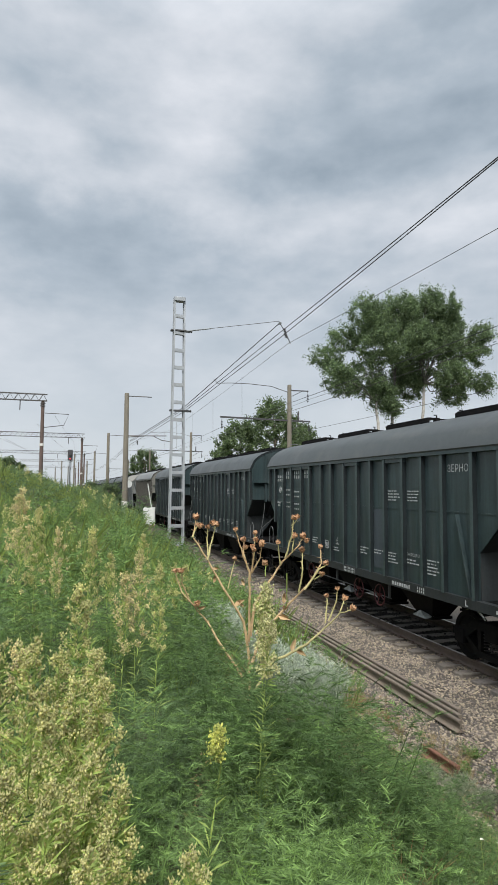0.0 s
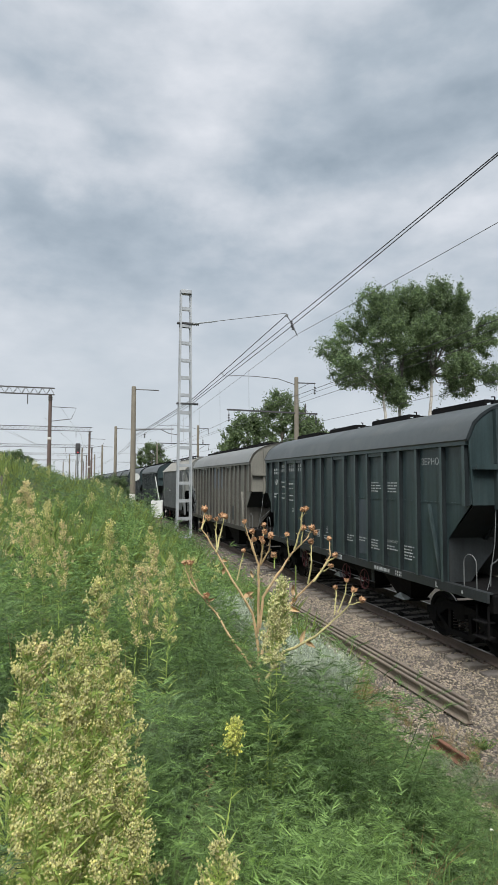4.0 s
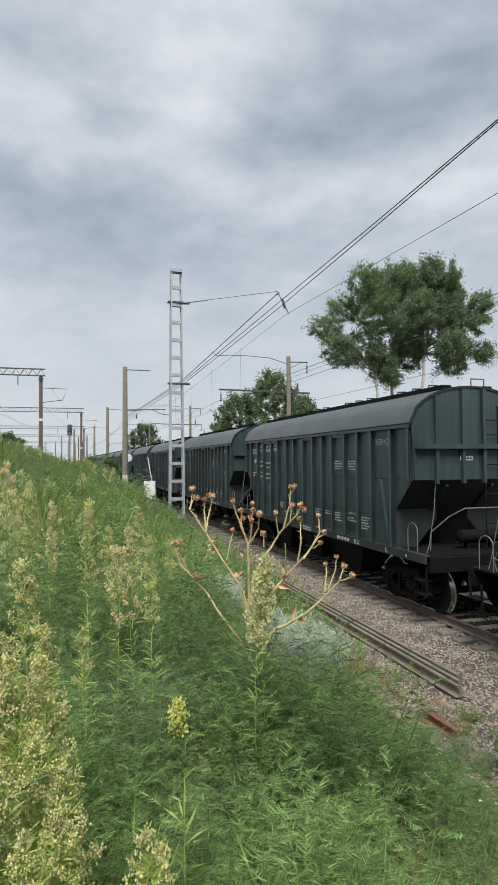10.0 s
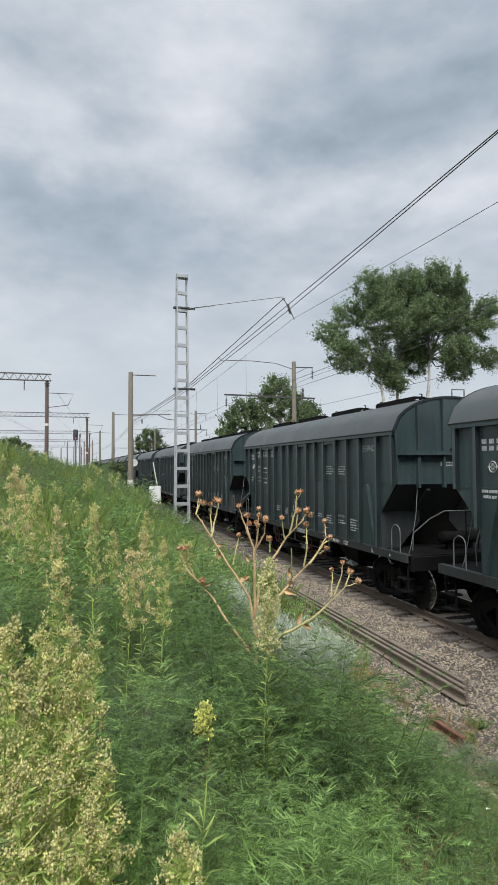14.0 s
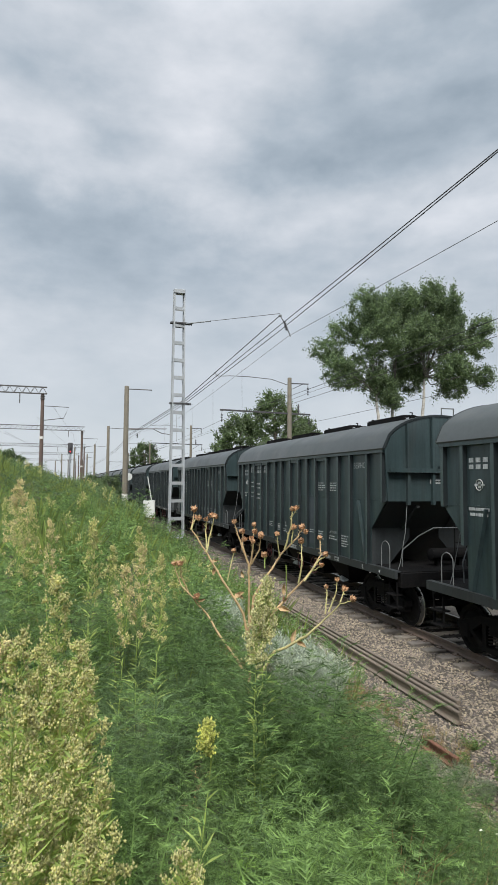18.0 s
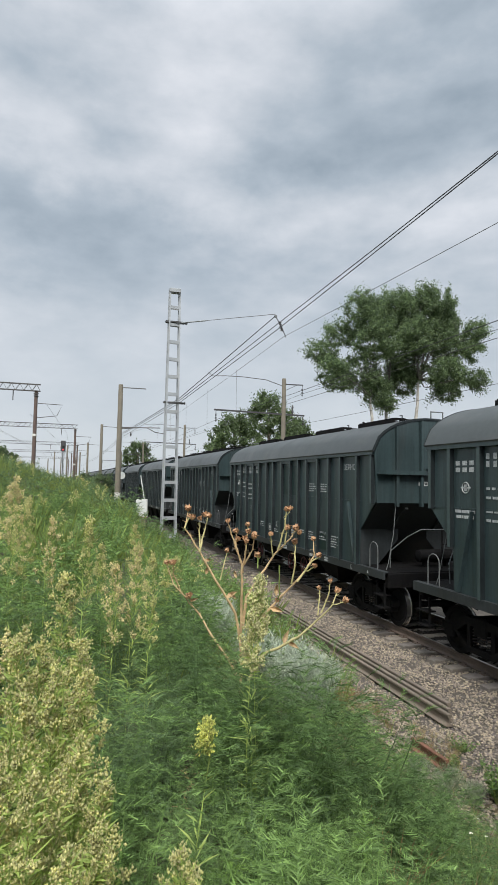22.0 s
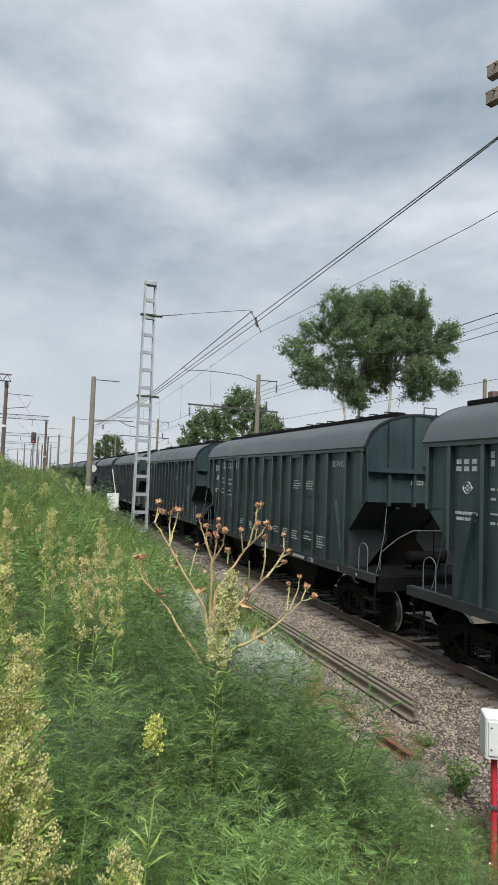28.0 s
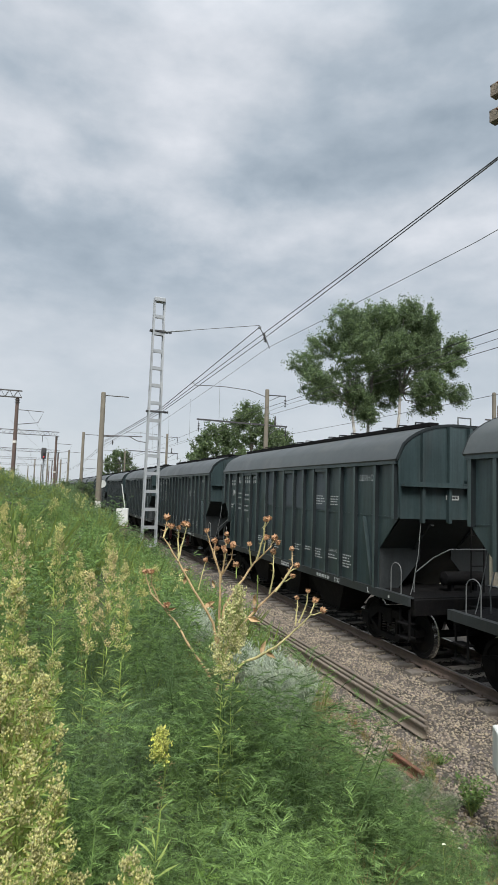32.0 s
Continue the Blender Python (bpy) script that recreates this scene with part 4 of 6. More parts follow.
            mark("stencil_block", bars(broken(0, 0, 0.42, 0.045, 70 + k, 0.12)), 10.05, z - 0.05)
        mark("sill_marking", bars(digits(0, 0, 8, 0.06, 0.12)), 6.2, 1.215)
        mark("sill_marking", bars(digits(0, 0, 4, 0.055, 0.11)), 2.7, 1.22)
        mark("sill_marking", bars(broken(0, 0, 0.75, 0.08, 77, 0.08, 0.03)), 3.72, 1.23)
        mark("sill_marking", bars([(0, 0, 0.03, 0.11), (0.03, 0, 0.05, 0.025), (0.85, 0.02, 0.06, 0.06)]), 1.1, 1.22)
    if number_marks:
        mark("number_marks", bars(digits(0, 0, 3, 0.14, 0.25)), 10.8, 3.7)
        mark("number_marks", bars(digits(0, 0, 3, 0.14, 0.25)), 10.05, 3.7)
        mark("number_marks", bars(digits(0, 0, 2, 0.14, 0.25)), 9.15, 3.7)
    return w


def angular_wagon():
    """The pale wagon: a pitched roof, close ribs and slanting end struts."""
    w = thing("pale_hopper_wagon", pose(0, 0, 0), "pale grey hopper wagon with cream pitched roof and close ribs", "freight wagon", "wagons of the train")
    half, eave, peak, sill = 5.25, 4.1, 4.95, HALF + 0.5
    outer = [(-1.56, eave), (-0.82, peak - 0.12), (-0.5, peak), (0.5, peak), (0.82, peak - 0.12), (1.56, eave)]
    part("roof", Geo().prism(outer + [(x * 0.98, z - 0.04) for x, z in outer][::-1], "y", -half - 0.03, half + 0.03), M_CREAM, w, "cream painted pitched roof")
    face = [(-half + 1.35, 1.3), (-half, 2.7), (-half, eave), (half, eave), (half, 2.7), (half - 1.35, 1.3)]
    rib = {}
    for s in (-1, 1):
        x = s * 1.5
        side = part("side_wall", Geo().prism(face, "x", min(x, x - s * 0.02), max(x, x - s * 0.02)), M_WHITE, w, "pale grey ribbed side wall")
        n = 14
        for k in range(n):
            y = -half + 1.35 + (2 * half - 2.7) * k / (n - 1)
            if "r" not in rib:
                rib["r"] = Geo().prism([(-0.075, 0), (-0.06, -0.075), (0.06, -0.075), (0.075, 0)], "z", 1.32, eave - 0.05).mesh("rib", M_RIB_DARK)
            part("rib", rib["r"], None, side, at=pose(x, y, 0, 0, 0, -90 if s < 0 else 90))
        part("side_sill", Geo().box(min(x - s * 0.1, x + s * 0.05), -half + 0.6, 1.12, max(x - s * 0.1, x + s * 0.05), half - 0.6, 1.34), M_UNDER, w, "sooty black side sill")
        for e in (-1, 1):
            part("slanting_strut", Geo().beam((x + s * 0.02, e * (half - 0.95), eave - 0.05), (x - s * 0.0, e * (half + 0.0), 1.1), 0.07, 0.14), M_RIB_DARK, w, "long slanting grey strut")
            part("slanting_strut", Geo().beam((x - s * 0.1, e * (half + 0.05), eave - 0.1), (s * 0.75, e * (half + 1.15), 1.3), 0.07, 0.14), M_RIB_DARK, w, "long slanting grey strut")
    for e in (-1, 1):
        y = e * half
        gable = [(-1.5, 2.7)] + [(x * 0.97, z - 0.02) for x, z in outer] + [(1.5, 2.7)]
        wall = part("end_wall", Geo().prism(gable, "y", min(y, y - e * 0.03), max(y, y - e * 0.03)), M_WHITE, w, "pale grey end wall")
        for x in (-0.5, 0.5):
            part("end_rib", Geo().box(x - 0.07, min(y, y + e * 0.08), 2.7, x + 0.07, max(y, y + e * 0.08), peak - 0.05), M_WHITE, wall)
        part("end_waist_rail", Geo().box(-1.5, min(y, y + e * 0.05), eave - 0.03, 1.5, max(y, y + e * 0.05), eave + 0.02), M_RIB_DARK, wall)
        part("end_slope_sheet", Geo().add([(-1.46, y, 2.7), (1.46, y, 2.7), (1.46, e * (half - 1.7), 1.2), (-1.46, e * (half - 1.7), 1.2)], [(0, 1, 2, 3)]), M_UNDER, w, "dark sloping hopper end")
        part("end_tank", Geo().lathe([(0.08, -0.7), (0.165, -0.64), (0.165, 0.64), (0.08, 0.7)], "x", 14, (-0.2, e * (half + 0.35), 2.08)), M_RIB_DARK, w, "small grey cylindrical air tank", True)
        g = Geo()
        for x in (-0.6, 0.2):
            g.box(x - 0.03, min(y, e * (half + 0.4)), 1.36, x + 0.03, max(y, e * (half + 0.4)), 1.94)
        part("tank_bracket", g, M_UNDER, w)
        part("end_wheel", MESH_PALE_WHEEL, None, w, "pale brake handwheel", at=pose(-1.25, e * (half + 0.7), 1.5))
        part("end_hatch", Geo().box(0.1, y + e * 0.01 - 0.02, 4.5, 0.4, y + e * 0.01 + 0.03, 4.72), M_RIB_DARK, wall)
        end_fittings(w, e, sill, M_WHITE)
    underframe(w, sill, True)
    truss = Geo()
    run = half - 0.25
    for x in (-0.74, 0.74):
        truss.box(x - 0.025, -run, peak + 0.06, x + 0.025, run, peak + 0.1)
        for k in range(13):
            y = -run + 0.05 + k * (2 * run - 0.1) / 12
            truss.beam((x, y, peak - 0.14), (x, y, peak + 0.07), 0.03, 0.03)
            if k < 12:
                truss.beam((x, y, peak - 0.1), (x, y + (2 * run - 0.1) / 12, peak + 0.07), 0.022, 0.022)
    part("roof_truss_walkway", truss, M_UNDER, w, "dark lattice walkway frame on the roof")
    for x in (-0.76, -0.6, 0.46, 0.62):
        part("walkway_plank", Geo().box(x, -run, peak + 0.1, x + 0.14, run, peak + 0.125), M_UNDER, w)
    for k in range(4):
        part("loading_hatch", Geo().lathe([(0.3, peak - 0.02), (0.3, peak + 0.08), (0.24, peak + 0.13)], "z", 14, (0, -3.6 + 2.4 * k, 0)), M_RIB_DARK, w, smooth=True)
    xs = -1.515
    for name, me, r, z in (("stencil_block", bars(broken(0, 0, 0.45, 0.1, 8, 0.1, 0.03)), 0.75, 3.78),
                           ("stencil_block", bars(broken(0, 0, 0.5, 0.08, 6, 0.14, 0.03)), 6.4, 2.6), ("dark_panel", Geo().box(0, 0, 0, 0.35, 0.55, 0.004).mesh("dark_panel", M_RIB_DARK), 2.9, 1.7)):
        ob = part(name, me, None, w, at=Matrix.Translation((xs - (0.0 if r < 1 else 0.06), -half + r, z)) @ NEAR_SIDE)
        if name == "stencil_block":
            tagged(ob, kind="stuff")
    return w


FIRST, LAST = -2, 26
DARK = [curved_wagon(M_GREEN, M_ROOF, patches, label, M_GREEN_RIB_SHADE, trays=trays) for patches, label, trays in (
    ([(5, 6, 1.5, 2.9, M_GREEN2)], "dark green ribbed grain hopper wagon with raised trays on its roof", True),
    ([(4, 5, 2.97, 4.05, M_GREEN2), (6, 7, 2.97, 4.0, M_GREEN2), (7, 8, 2.97, 4.0, M_GREEN2), (9, 10, 2.97, 4.0, M_GREEN2)], "dark green grain hopper wagon with repainted lighter upper panels", False),
    ([(6, 7, 2.97, 3.9, M_GREEN3), (7, 8, 2.97, 3.9, M_GREEN3), (3, 4, 1.5, 1.95, M_GREEN3)], "dark green grain hopper wagon with darker squares and roof trays", True),
    ([(9, 10, 2.97, 3.78, M_GREEN3), (10, 11, 2.97, 3.72, M_GREEN3), (6, 7, 2.97, 3.8, M_GREEN3), (3, 4, 1.5, 2.1, M_GREEN3)], "dark green grain hopper wagon with darker green square patches", False),
    ([(3, 4, 1.5, 1.95, M_GREEN3)], "dark green grain hopper wagon with a plank walkway on its roof", False))]
KIND = {1: 1, 16: 1, 11: 2, 12: 3, 13: 3, 14: 3, 5: 4, 15: 4, 18: 4, 20: 1, 23: 3}
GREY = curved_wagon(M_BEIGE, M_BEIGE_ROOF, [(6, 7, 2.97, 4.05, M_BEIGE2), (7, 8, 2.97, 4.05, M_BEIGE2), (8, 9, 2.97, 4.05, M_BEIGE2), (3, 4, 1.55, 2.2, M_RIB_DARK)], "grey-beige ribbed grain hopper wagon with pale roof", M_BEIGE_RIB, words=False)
PALE = angular_wagon()
WAGONS = {}
_used = set()
for k in range(FIRST, LAST + 1):
    src = GREY if k == 3 else PALE if k == 4 else DARK[KIND.get(k, 0)]
    if src not in _used:
        _used.add(src)
        WAGONS[k] = src
    else:
        WAGONS[k] = copy_thing(src, pose(0, 0, 0))


# ---- how far the train has come by each second ----
RUN = [(0, 0.583), (2, 0.655), (6, 0.785), (10, 0.918), (13, 1.014), (17, 1.09), (19, 1.124), (21, 1.158), (23, 1.187), (25, 1.195), (28, 1.196), (32, 1.188)]


def travelled(t):
    ph = np.interp(t, [r[0] for r in RUN], [r[1] for r in RUN])
    return 7.562 * t - PITCH * (float(ph) - 0.583)


def motions():
    stops = [r[0] for r in RUN]
    for k, w in WAGONS.items():
        walk(w, [(t, pose(TRACK_X, PITCH * (0.583 + k) + HALF - travelled(t), 0)) for t in stops])
        if k < -1 or k > 15:
            continue
        for b in w.children:
            if not b.name.startswith("bogie"):
                continue
            for ws in b.children:
                if ws.name.startswith("wheelset"):
                    y = ws.location.y
                    walk(ws, [(i / 15, pose(0, y, WHEEL_R, math.degrees(travelled(i / 15) / WHEEL_R))) for i in range(0, 481)])
    sway()


# ---- masts, poles, wires and cabinets along the line ----
def lattice_mast(x, y, z0, top, w0, w1):
    m = thing("lattice_mast", pose(x, y, z0), "tall silver-painted steel ladder mast with side cable arms", "mast")
    h = top - z0
    turn = radians(8)

    def corner(s, d, z):
        w = w0 + (w1 - w0) * z / h
        a, b = s * w / 2, d * w * 0.16
        return (a * math.cos(turn) - b * math.sin(turn), a * math.sin(turn) + b * math.cos(turn), z)

    for s in (-1, 1):
        for d in (-1, 1):
            part("mast_leg", Geo().beam(corner(s, d, 0), corner(s, d, h), 0.075, 0.075), M_SILVER, m)
    n = 15
    for k in range(n):
        z = h * (1 - (k + 0.1) / n)
        g = Geo()
        for d in (-1, 1):
            g.beam(corner(-1, d, z), corner(1, d, z), 0.03, 0.15)
        for s in (-1, 1):
            g.beam(corner(s, -1, z), corner(s, 1, z), 0.03, 0.12)
        part("batten_plate", g, M_SILVER, m)
    part("mast_cap", Geo().box(-w1 / 2 - 0.03, -0.2, h - 0.2, w1 / 2 + 0.03, 0.2, h, 0.02), M_SILVER, m)
    part("mast_footing", Geo().box(-0.5, -0.4, -0.4, 0.5, 0.4, 0.12, 0.04), M_CONC, m)
    for z in (11.25 - z0, 7.2 - z0):
        part("clamp", Geo().box(-w0 / 2 - 0.06, -0.14, z - 0.03, w0 / 2 + 0.1, 0.14, z + 0.04), M_WIRE, m)
        part("insulator", Geo().lathe([(0.03, 0.0), (0.08, 0.04), (0.03, 0.08), (0.08, 0.12), (0.03, 0.16), (0.08, 0.2), (0.03, 0.24)], "x", 8, (w0 / 2 + 0.08, 0, z)), M_WIRE, m, smooth=True)
    arm = 11.25 - z0
    far = Vector((TRACK_X - x, 24.2 - y, 10.62 - z0))
    root = Vector((0.3, 0, arm))
    part("arm_rod", Geo().tube([root, root.lerp(far, 0.3)], 0.035, 6), M_SILVER, m)
    part("arm_cable", Geo().tube([root.lerp(far, 0.3), far], 0.013, 5), M_COPPER, m)
    return m


lattice_mast(5.22, 29.55, -0.15, 12.95, 0.72, 0.5)


def concrete_pole(x, y, top, r0=0.22, r1=0.15, mat=None, lime=0.0, arms=(), label="tapered weathered concrete line pole"):
    z0 = float(ground_z(x, y)) - 0.1
    p = thing("concrete_pole", pose(x, y, z0), label, "pole", "poles along the line")
    part("shaft", Geo().lathe([(r0, 0), (r0, 0.02), (r1, top - z0 - 0.05), (r1 * 0.8, top - z0)], "z", 14), mat or M_CONC, p, smooth=True)
    if lime:
        part("limewashed_foot", Geo().lathe([(r0 + 0.006, 0.0), (r0 + 0.004, lime)], "z", 14), M_LIME, p, "whitewashed pole foot", True)
    for z, ex, ey, dz in arms:
        part("arm", Geo().tube([(0, 0, z - z0), (ex, ey, z + dz - z0)], 0.045, 6), M_IRON, p)
    return p


line_pole = concrete_pole(4.76, 51.8, 11.4, 0.25, 0.19, lime=1.9, arms=((11.15, 2.0, -1.0, -0.15), (7.75, 3.4, -0.3, 0.06), (7.62, 1.6, -0.2, 0.15)))
_z = float(ground_z(4.76, 51.8)) - 0.1
part("register_arm", Geo().tube([(2.3, -0.25, 7.75 - _z), (3.0, -0.3, 7.42 - _z), (3.9, -0.35, 7.3 - _z)], 0.035, 6), M_IRON, line_pole)
part("insulator", Geo().lathe([(0.03, 7.0), (0.08, 7.06), (0.03, 7.12), (0.08, 7.18), (0.03, 7.24), (0.08, 7.3), (0.03, 7.36)], "z", 8, (0.95, -0.1, -_z)), M_WIRE, line_pole, smooth=True)
part("band", Geo().lathe([(0.235, 3.05 - _z), (0.235, 3.12 - _z)], "z", 14), M_IRON, line_pole)
concrete_pole(5.75, 90, 11.3, 0.25, 0.19, arms=((11.0, 2.4, -1.0, -0.15),))
concrete_pole(6.0, 139, 11.4, 0.25, 0.19, arms=((11.0, 2.4, -1.0, -0.15),))
concrete_pole(6.0, 190, 11.4, 0.25, 0.19)
concrete_pole(6.0, 245, 11.4, 0.25, 0.19)
for x, y, top in ((2.0, 170, 12.2), (-1.5, 210, 12.0), (3.2, 260, 12.5), (-7, 180, 11), (0.8, 300, 13), (7.5, 300, 12.5), (-4, 240, 10.5)):
    concrete_pole(x, y, top, 0.24, 0.18, label="distant concrete line pole")


def catenary_pole(x, y, top, big=True):
    """A pole beyond the train, with cross arms towards the second track."""
    p = concrete_pole(x, y, top, 0.21, 0.16, label="concrete overhead-line pole with black cross arms")
    z0 = float(ground_z(x, y)) - 0.1
    t = top - z0
    part("cross_arm", Geo().beam((-5.6, 0, t - 2.75), (1.75, 0, t - 2.85), 0.1, 0.12), M_WIRE, p, "long black steel cross arm")
    part("top_arm", Geo().beam((-0.1, 0, t - 0.45), (1.6, 0, t - 0.42), 0.07, 0.08), M_WIRE, p)
    part("arm_brace", Geo().beam((0, 0, t - 1.0), (1.1, 0, t - 0.45), 0.04, 0.04), M_WIRE, p)
    part("arm_brace", Geo().beam((0, 0, t - 3.7), (1.3, 0, t - 2.85), 0.05, 0.05), M_WIRE, p)
    for ax, az in ((-5.45, t - 2.8), (1.65, t - 2.9), (1.55, t - 0.45)):
        g = Geo().tube([(ax, 0, az), (ax, 0, az - 0.9)], 0.02, 5)
        for k in range(5):
            g.lathe([(0.03, az - 0.25 - 0.12 * k), (0.1, az - 0.29 - 0.12 * k), (0.03, az - 0.33 - 0.12 * k)], "z", 8, (ax, 0, 0))
        part("insulator_string", g, M_WIRE, p)
    part("post_insulator", Geo().lathe([(0.06, t - 2.8), (0.1, t - 2.6), (0.05, t - 2.4), (0.09, t - 2.25), (0.03, t - 2.05)], "z", 8, (0.75, 0, 0)), M_WIRE, p)
    part("cantilever", Geo().tube([(-0.1, 0, t - 0.6), (-1.5, 0, t - 0.2), (-3.4, 0, t - 0.1), (-4.8, 0, t - 0.12), (-5.8, 0, t - 0.2), (-6.1, 0, t + 0.08)], 0.028, 6), M_IRON, p)
    return p


catenary_pole(16.6, 44, 11.5)
catenary_pole(17.6, 88, 11.6)
catenary_pole(17.6, 134, 11.6)
catenary_pole(17.6, 182, 11.6)
side_pole = concrete_pole(19.5, 22.2, 8.3, 0.11, 0.09, label="concrete pole with a small grey box on top")
part("pole_box", Geo().box(0.32, -0.2, 7.75, 0.72, 0.2, 8.45, 0.04), M_CONC_DARK, side_pole, "small grey equipment box")
part("pole_arm", Geo().beam((-0.5, 0, 7.7), (0.7, 0, 7.7), 0.06, 0.06), M_IRON, side_pole)


def wire(path, r, label, mat=None):
    """One hanging wire through the given supports with a little sag."""
    pts = []
    for a, b in zip(path, path[1:]):
        d = math.dist(a, b)
        for k in range(12):
            u = k / 12
            pts.append((a[0] + (b[0] - a[0]) * u, a[1] + (b[1] - a[1]) * u, a[2] + (b[2] - a[2]) * u - 0.00006 * d * d * 4 * u * (1 - u)))
    pts.append(path[-1])
    ob = part("overhead_wire", Geo().tube(pts, r, 5), mat or M_WIRE)
    return tagged(ob, label, "wire", "wires over the track")


TX = TRACK_X
L_FEED = "dark stranded feeder wire running above the track"
MAST_END = [(5.62, 29.45, 7.36), (5.05, 51.8, 7.2), (6.0, 90, 7.2), (6.2, 139, 7.2), (6.2, 190, 7.2)]
wire([(TX, -12, 11.05), (TX, 9.6, 10.54), (TX, 16.4, 10.32), (TX, 24.2, 10.12)] + MAST_END, 0.015, L_FEED)
wire([(TX, -12, 11.2), (TX, 9.6, 10.5), (TX, 16.4, 10.19), (TX, 24.2, 9.88)] + [(x, y, z - 0.12) for x, y, z in MAST_END[:1]] + [(x + 0.1, y, z - 0.16) for x, y, z in MAST_END[1:]], 0.015, L_FEED)
wire([(TX - 0.05, 24.2, 10.5)] + [(x - 0.05, y, z + 0.07) for x, y, z in MAST_END[:2]], 0.018, L_FEED)
wire([(TX, -12, 9.3), (TX, 10.4, 8.96), (TX, 23.2, 9.4), (TX - 0.2, 50, 8.3), (TX, 75, 9.3), (TX, 130, 9.2)], 0.008, "thin grey messenger wire above the track", M_COPPER)
wire([(TX, -12, 6.6), (TX + 0.2, 24, 6.6), (TX - 0.2, 75, 6.6), (TX, 200, 6.6)], 0.008, "thin grey contact wire above the track", M_COPPER)
for k in range(5):
    y = 30 + 6.5 * k
    tagged(part("wire_dropper", Geo().tube([(TX, y, 6.62), (TX - 0.03, y, 9.2 - 0.13 * k)], 0.006, 4), M_COPPER), "thin hanging dropper between two wires", "wire", "droppers")
for dx, z in ((1.6, 10.4), (1.65, 8.0), (-5.4, 8.0)):
    wire([(16.6 + dx * 0.98, -10, z + 0.1), (16.6 + dx, 44, z), (17.6 + dx, 88, z), (17.6 + dx, 134, z), (17.6 + dx, 182, z)], 0.012, "thin dark line wire beyond the train", M_WIRE)
hanger = thing("wire_hanger", pose(TX, 24.2, 0), "short dark insulator strut joining two overhead wires", "insulator")
g = Geo().tube([(0, 0, 10.52), (0.1, -0.5, 9.95), (0.14, -0.9, 9.42)], 0.02, 5)
for k in range(5):
    g.lathe([(0.02, 9.75 + 0.1 * k), (0.075, 9.79 + 0.1 * k), (0.02, 9.83 + 0.1 * k)], "z", 8, (0.09, -0.55 + 0.06 * k, 0))
part("strut", g, M_WIRE, hanger)
part("clamp", Geo().box(-0.05, -0.06, 10.48, 0.05, 0.06, 10.56), M_PIPE, hanger)

# left-hand gantries over the station tracks
def gantry(x, y, top, span, leg=0.21):
    g0 = thing("portal_gantry", pose(x, y, 0), "steel lattice portal gantry on brown concrete legs", "gantry", "gantries over the station tracks")
    base = float(ground_z(x, y)) - 0.3
    for lx in (0, -span):
        part("leg", Geo().lathe([(leg, base), (leg * 0.8, top - 1.0), (leg * 0.75, top - 0.45)], "z", 10, (lx, 0, 0)), M_CONC_DARK, g0, "brown concrete gantry leg", True)
        part("leg_band", Geo().lathe([(leg * 1.06, base + 4.4), (leg * 1.06, base + 4.65)], "z", 10, (lx, 0, 0)), M_LIME, g0)
    ends = (-span - 0.6, 0.42)
    for d in (-0.22, 0.22):
        for z in (top - 0.45, top + 0.22):
            part("chord", Geo().beam((ends[0], d, z), (ends[1], d, z), 0.07, 0.07), M_IRON, g0)
    n = int((ends[1] - ends[0]) / 0.4)
    for d in (-0.22, 0.22):
        lace = Geo()
        for k in range(n):
            a, b = ends[0] + k * 0.4, ends[0] + (k + 1) * 0.4
            lace.beam((a, d, top - 0.45), (b, d, top + 0.22), 0.035, 0.035) if k % 2 else lace.beam((a, d, top + 0.22), (b, d, top - 0.45), 0.035, 0.035)
        part("lacing", lace, M_IRON, g0)
    part("end_bracket", Geo().tube([(0.2, 0, top - 1.7), (2.6, 0, top - 1.75), (2.1, 0, top - 2.9), (0.1, 0, top - 3.2)], 0.04, 5), M_IRON, g0)
    part("collar", Geo().lathe([(leg * 1.2, top - 1.0), (leg * 1.2, top - 0.92)], "z", 10).lathe([(leg * 1.2, top - 0.75), (leg * 1.2, top - 0.67)], "z", 10), M_IRON, g0)
    hang = Geo()
    for lx in (-2.2, -6.5, -span + 2):
        hang.tube([(lx, 0, top - 0.45), (lx, 0, top - 1.5)], 0.05, 5)
    part("hanger", hang, M_IRON, g0)
    return g0


gantry(-2.5, 65, 12.65, 17)
gantry(2.4, 105, 12.1, 24)
gantry(4.3, 160, 12.2, 26)
gantry(4.0, 215, 12.4, 30)
gantry(4.0, 280, 12.4, 30)
for z, x, y in ((9.8, -3, 65), (8.2, -6, 65), (11.0, -1.5, 65), (9.5, -9, 65)):
    ob = wire([(x, 65, z), (x + 2.5, 105, z), (x + 4, 160, z)], 0.012, "thin dark wire over the station tracks", M_WIRE)

sig = thing("railway_signal", pose(0.58, 110, 0), "tall railway signal mast showing a red light", "signal")
part("post", Geo().lathe([(0.11, 0.2), (0.09, 9.2)], "z", 10), M_PIPE, sig, smooth=True)
part("signal_head", Geo().box(-0.42, -0.16, 8.0, 0.42, 0.16, 9.9, 0.12), M_WIRE, sig, "black signal head")
part("hood", Geo().lathe([(0.2, -0.45), (0.2, -0.16)], "y", 12, (0, 0, 8.3)).lathe([(0.2, -0.45), (0.2, -0.16)], "y", 12, (0, 0, 9.1)), M_WIRE, sig)
M_LAMP = bpy.data.materials.new("red_signal_light")
M_LAMP.use_nodes = True
_b = M_LAMP.node_tree.nodes["Principled BSDF"]
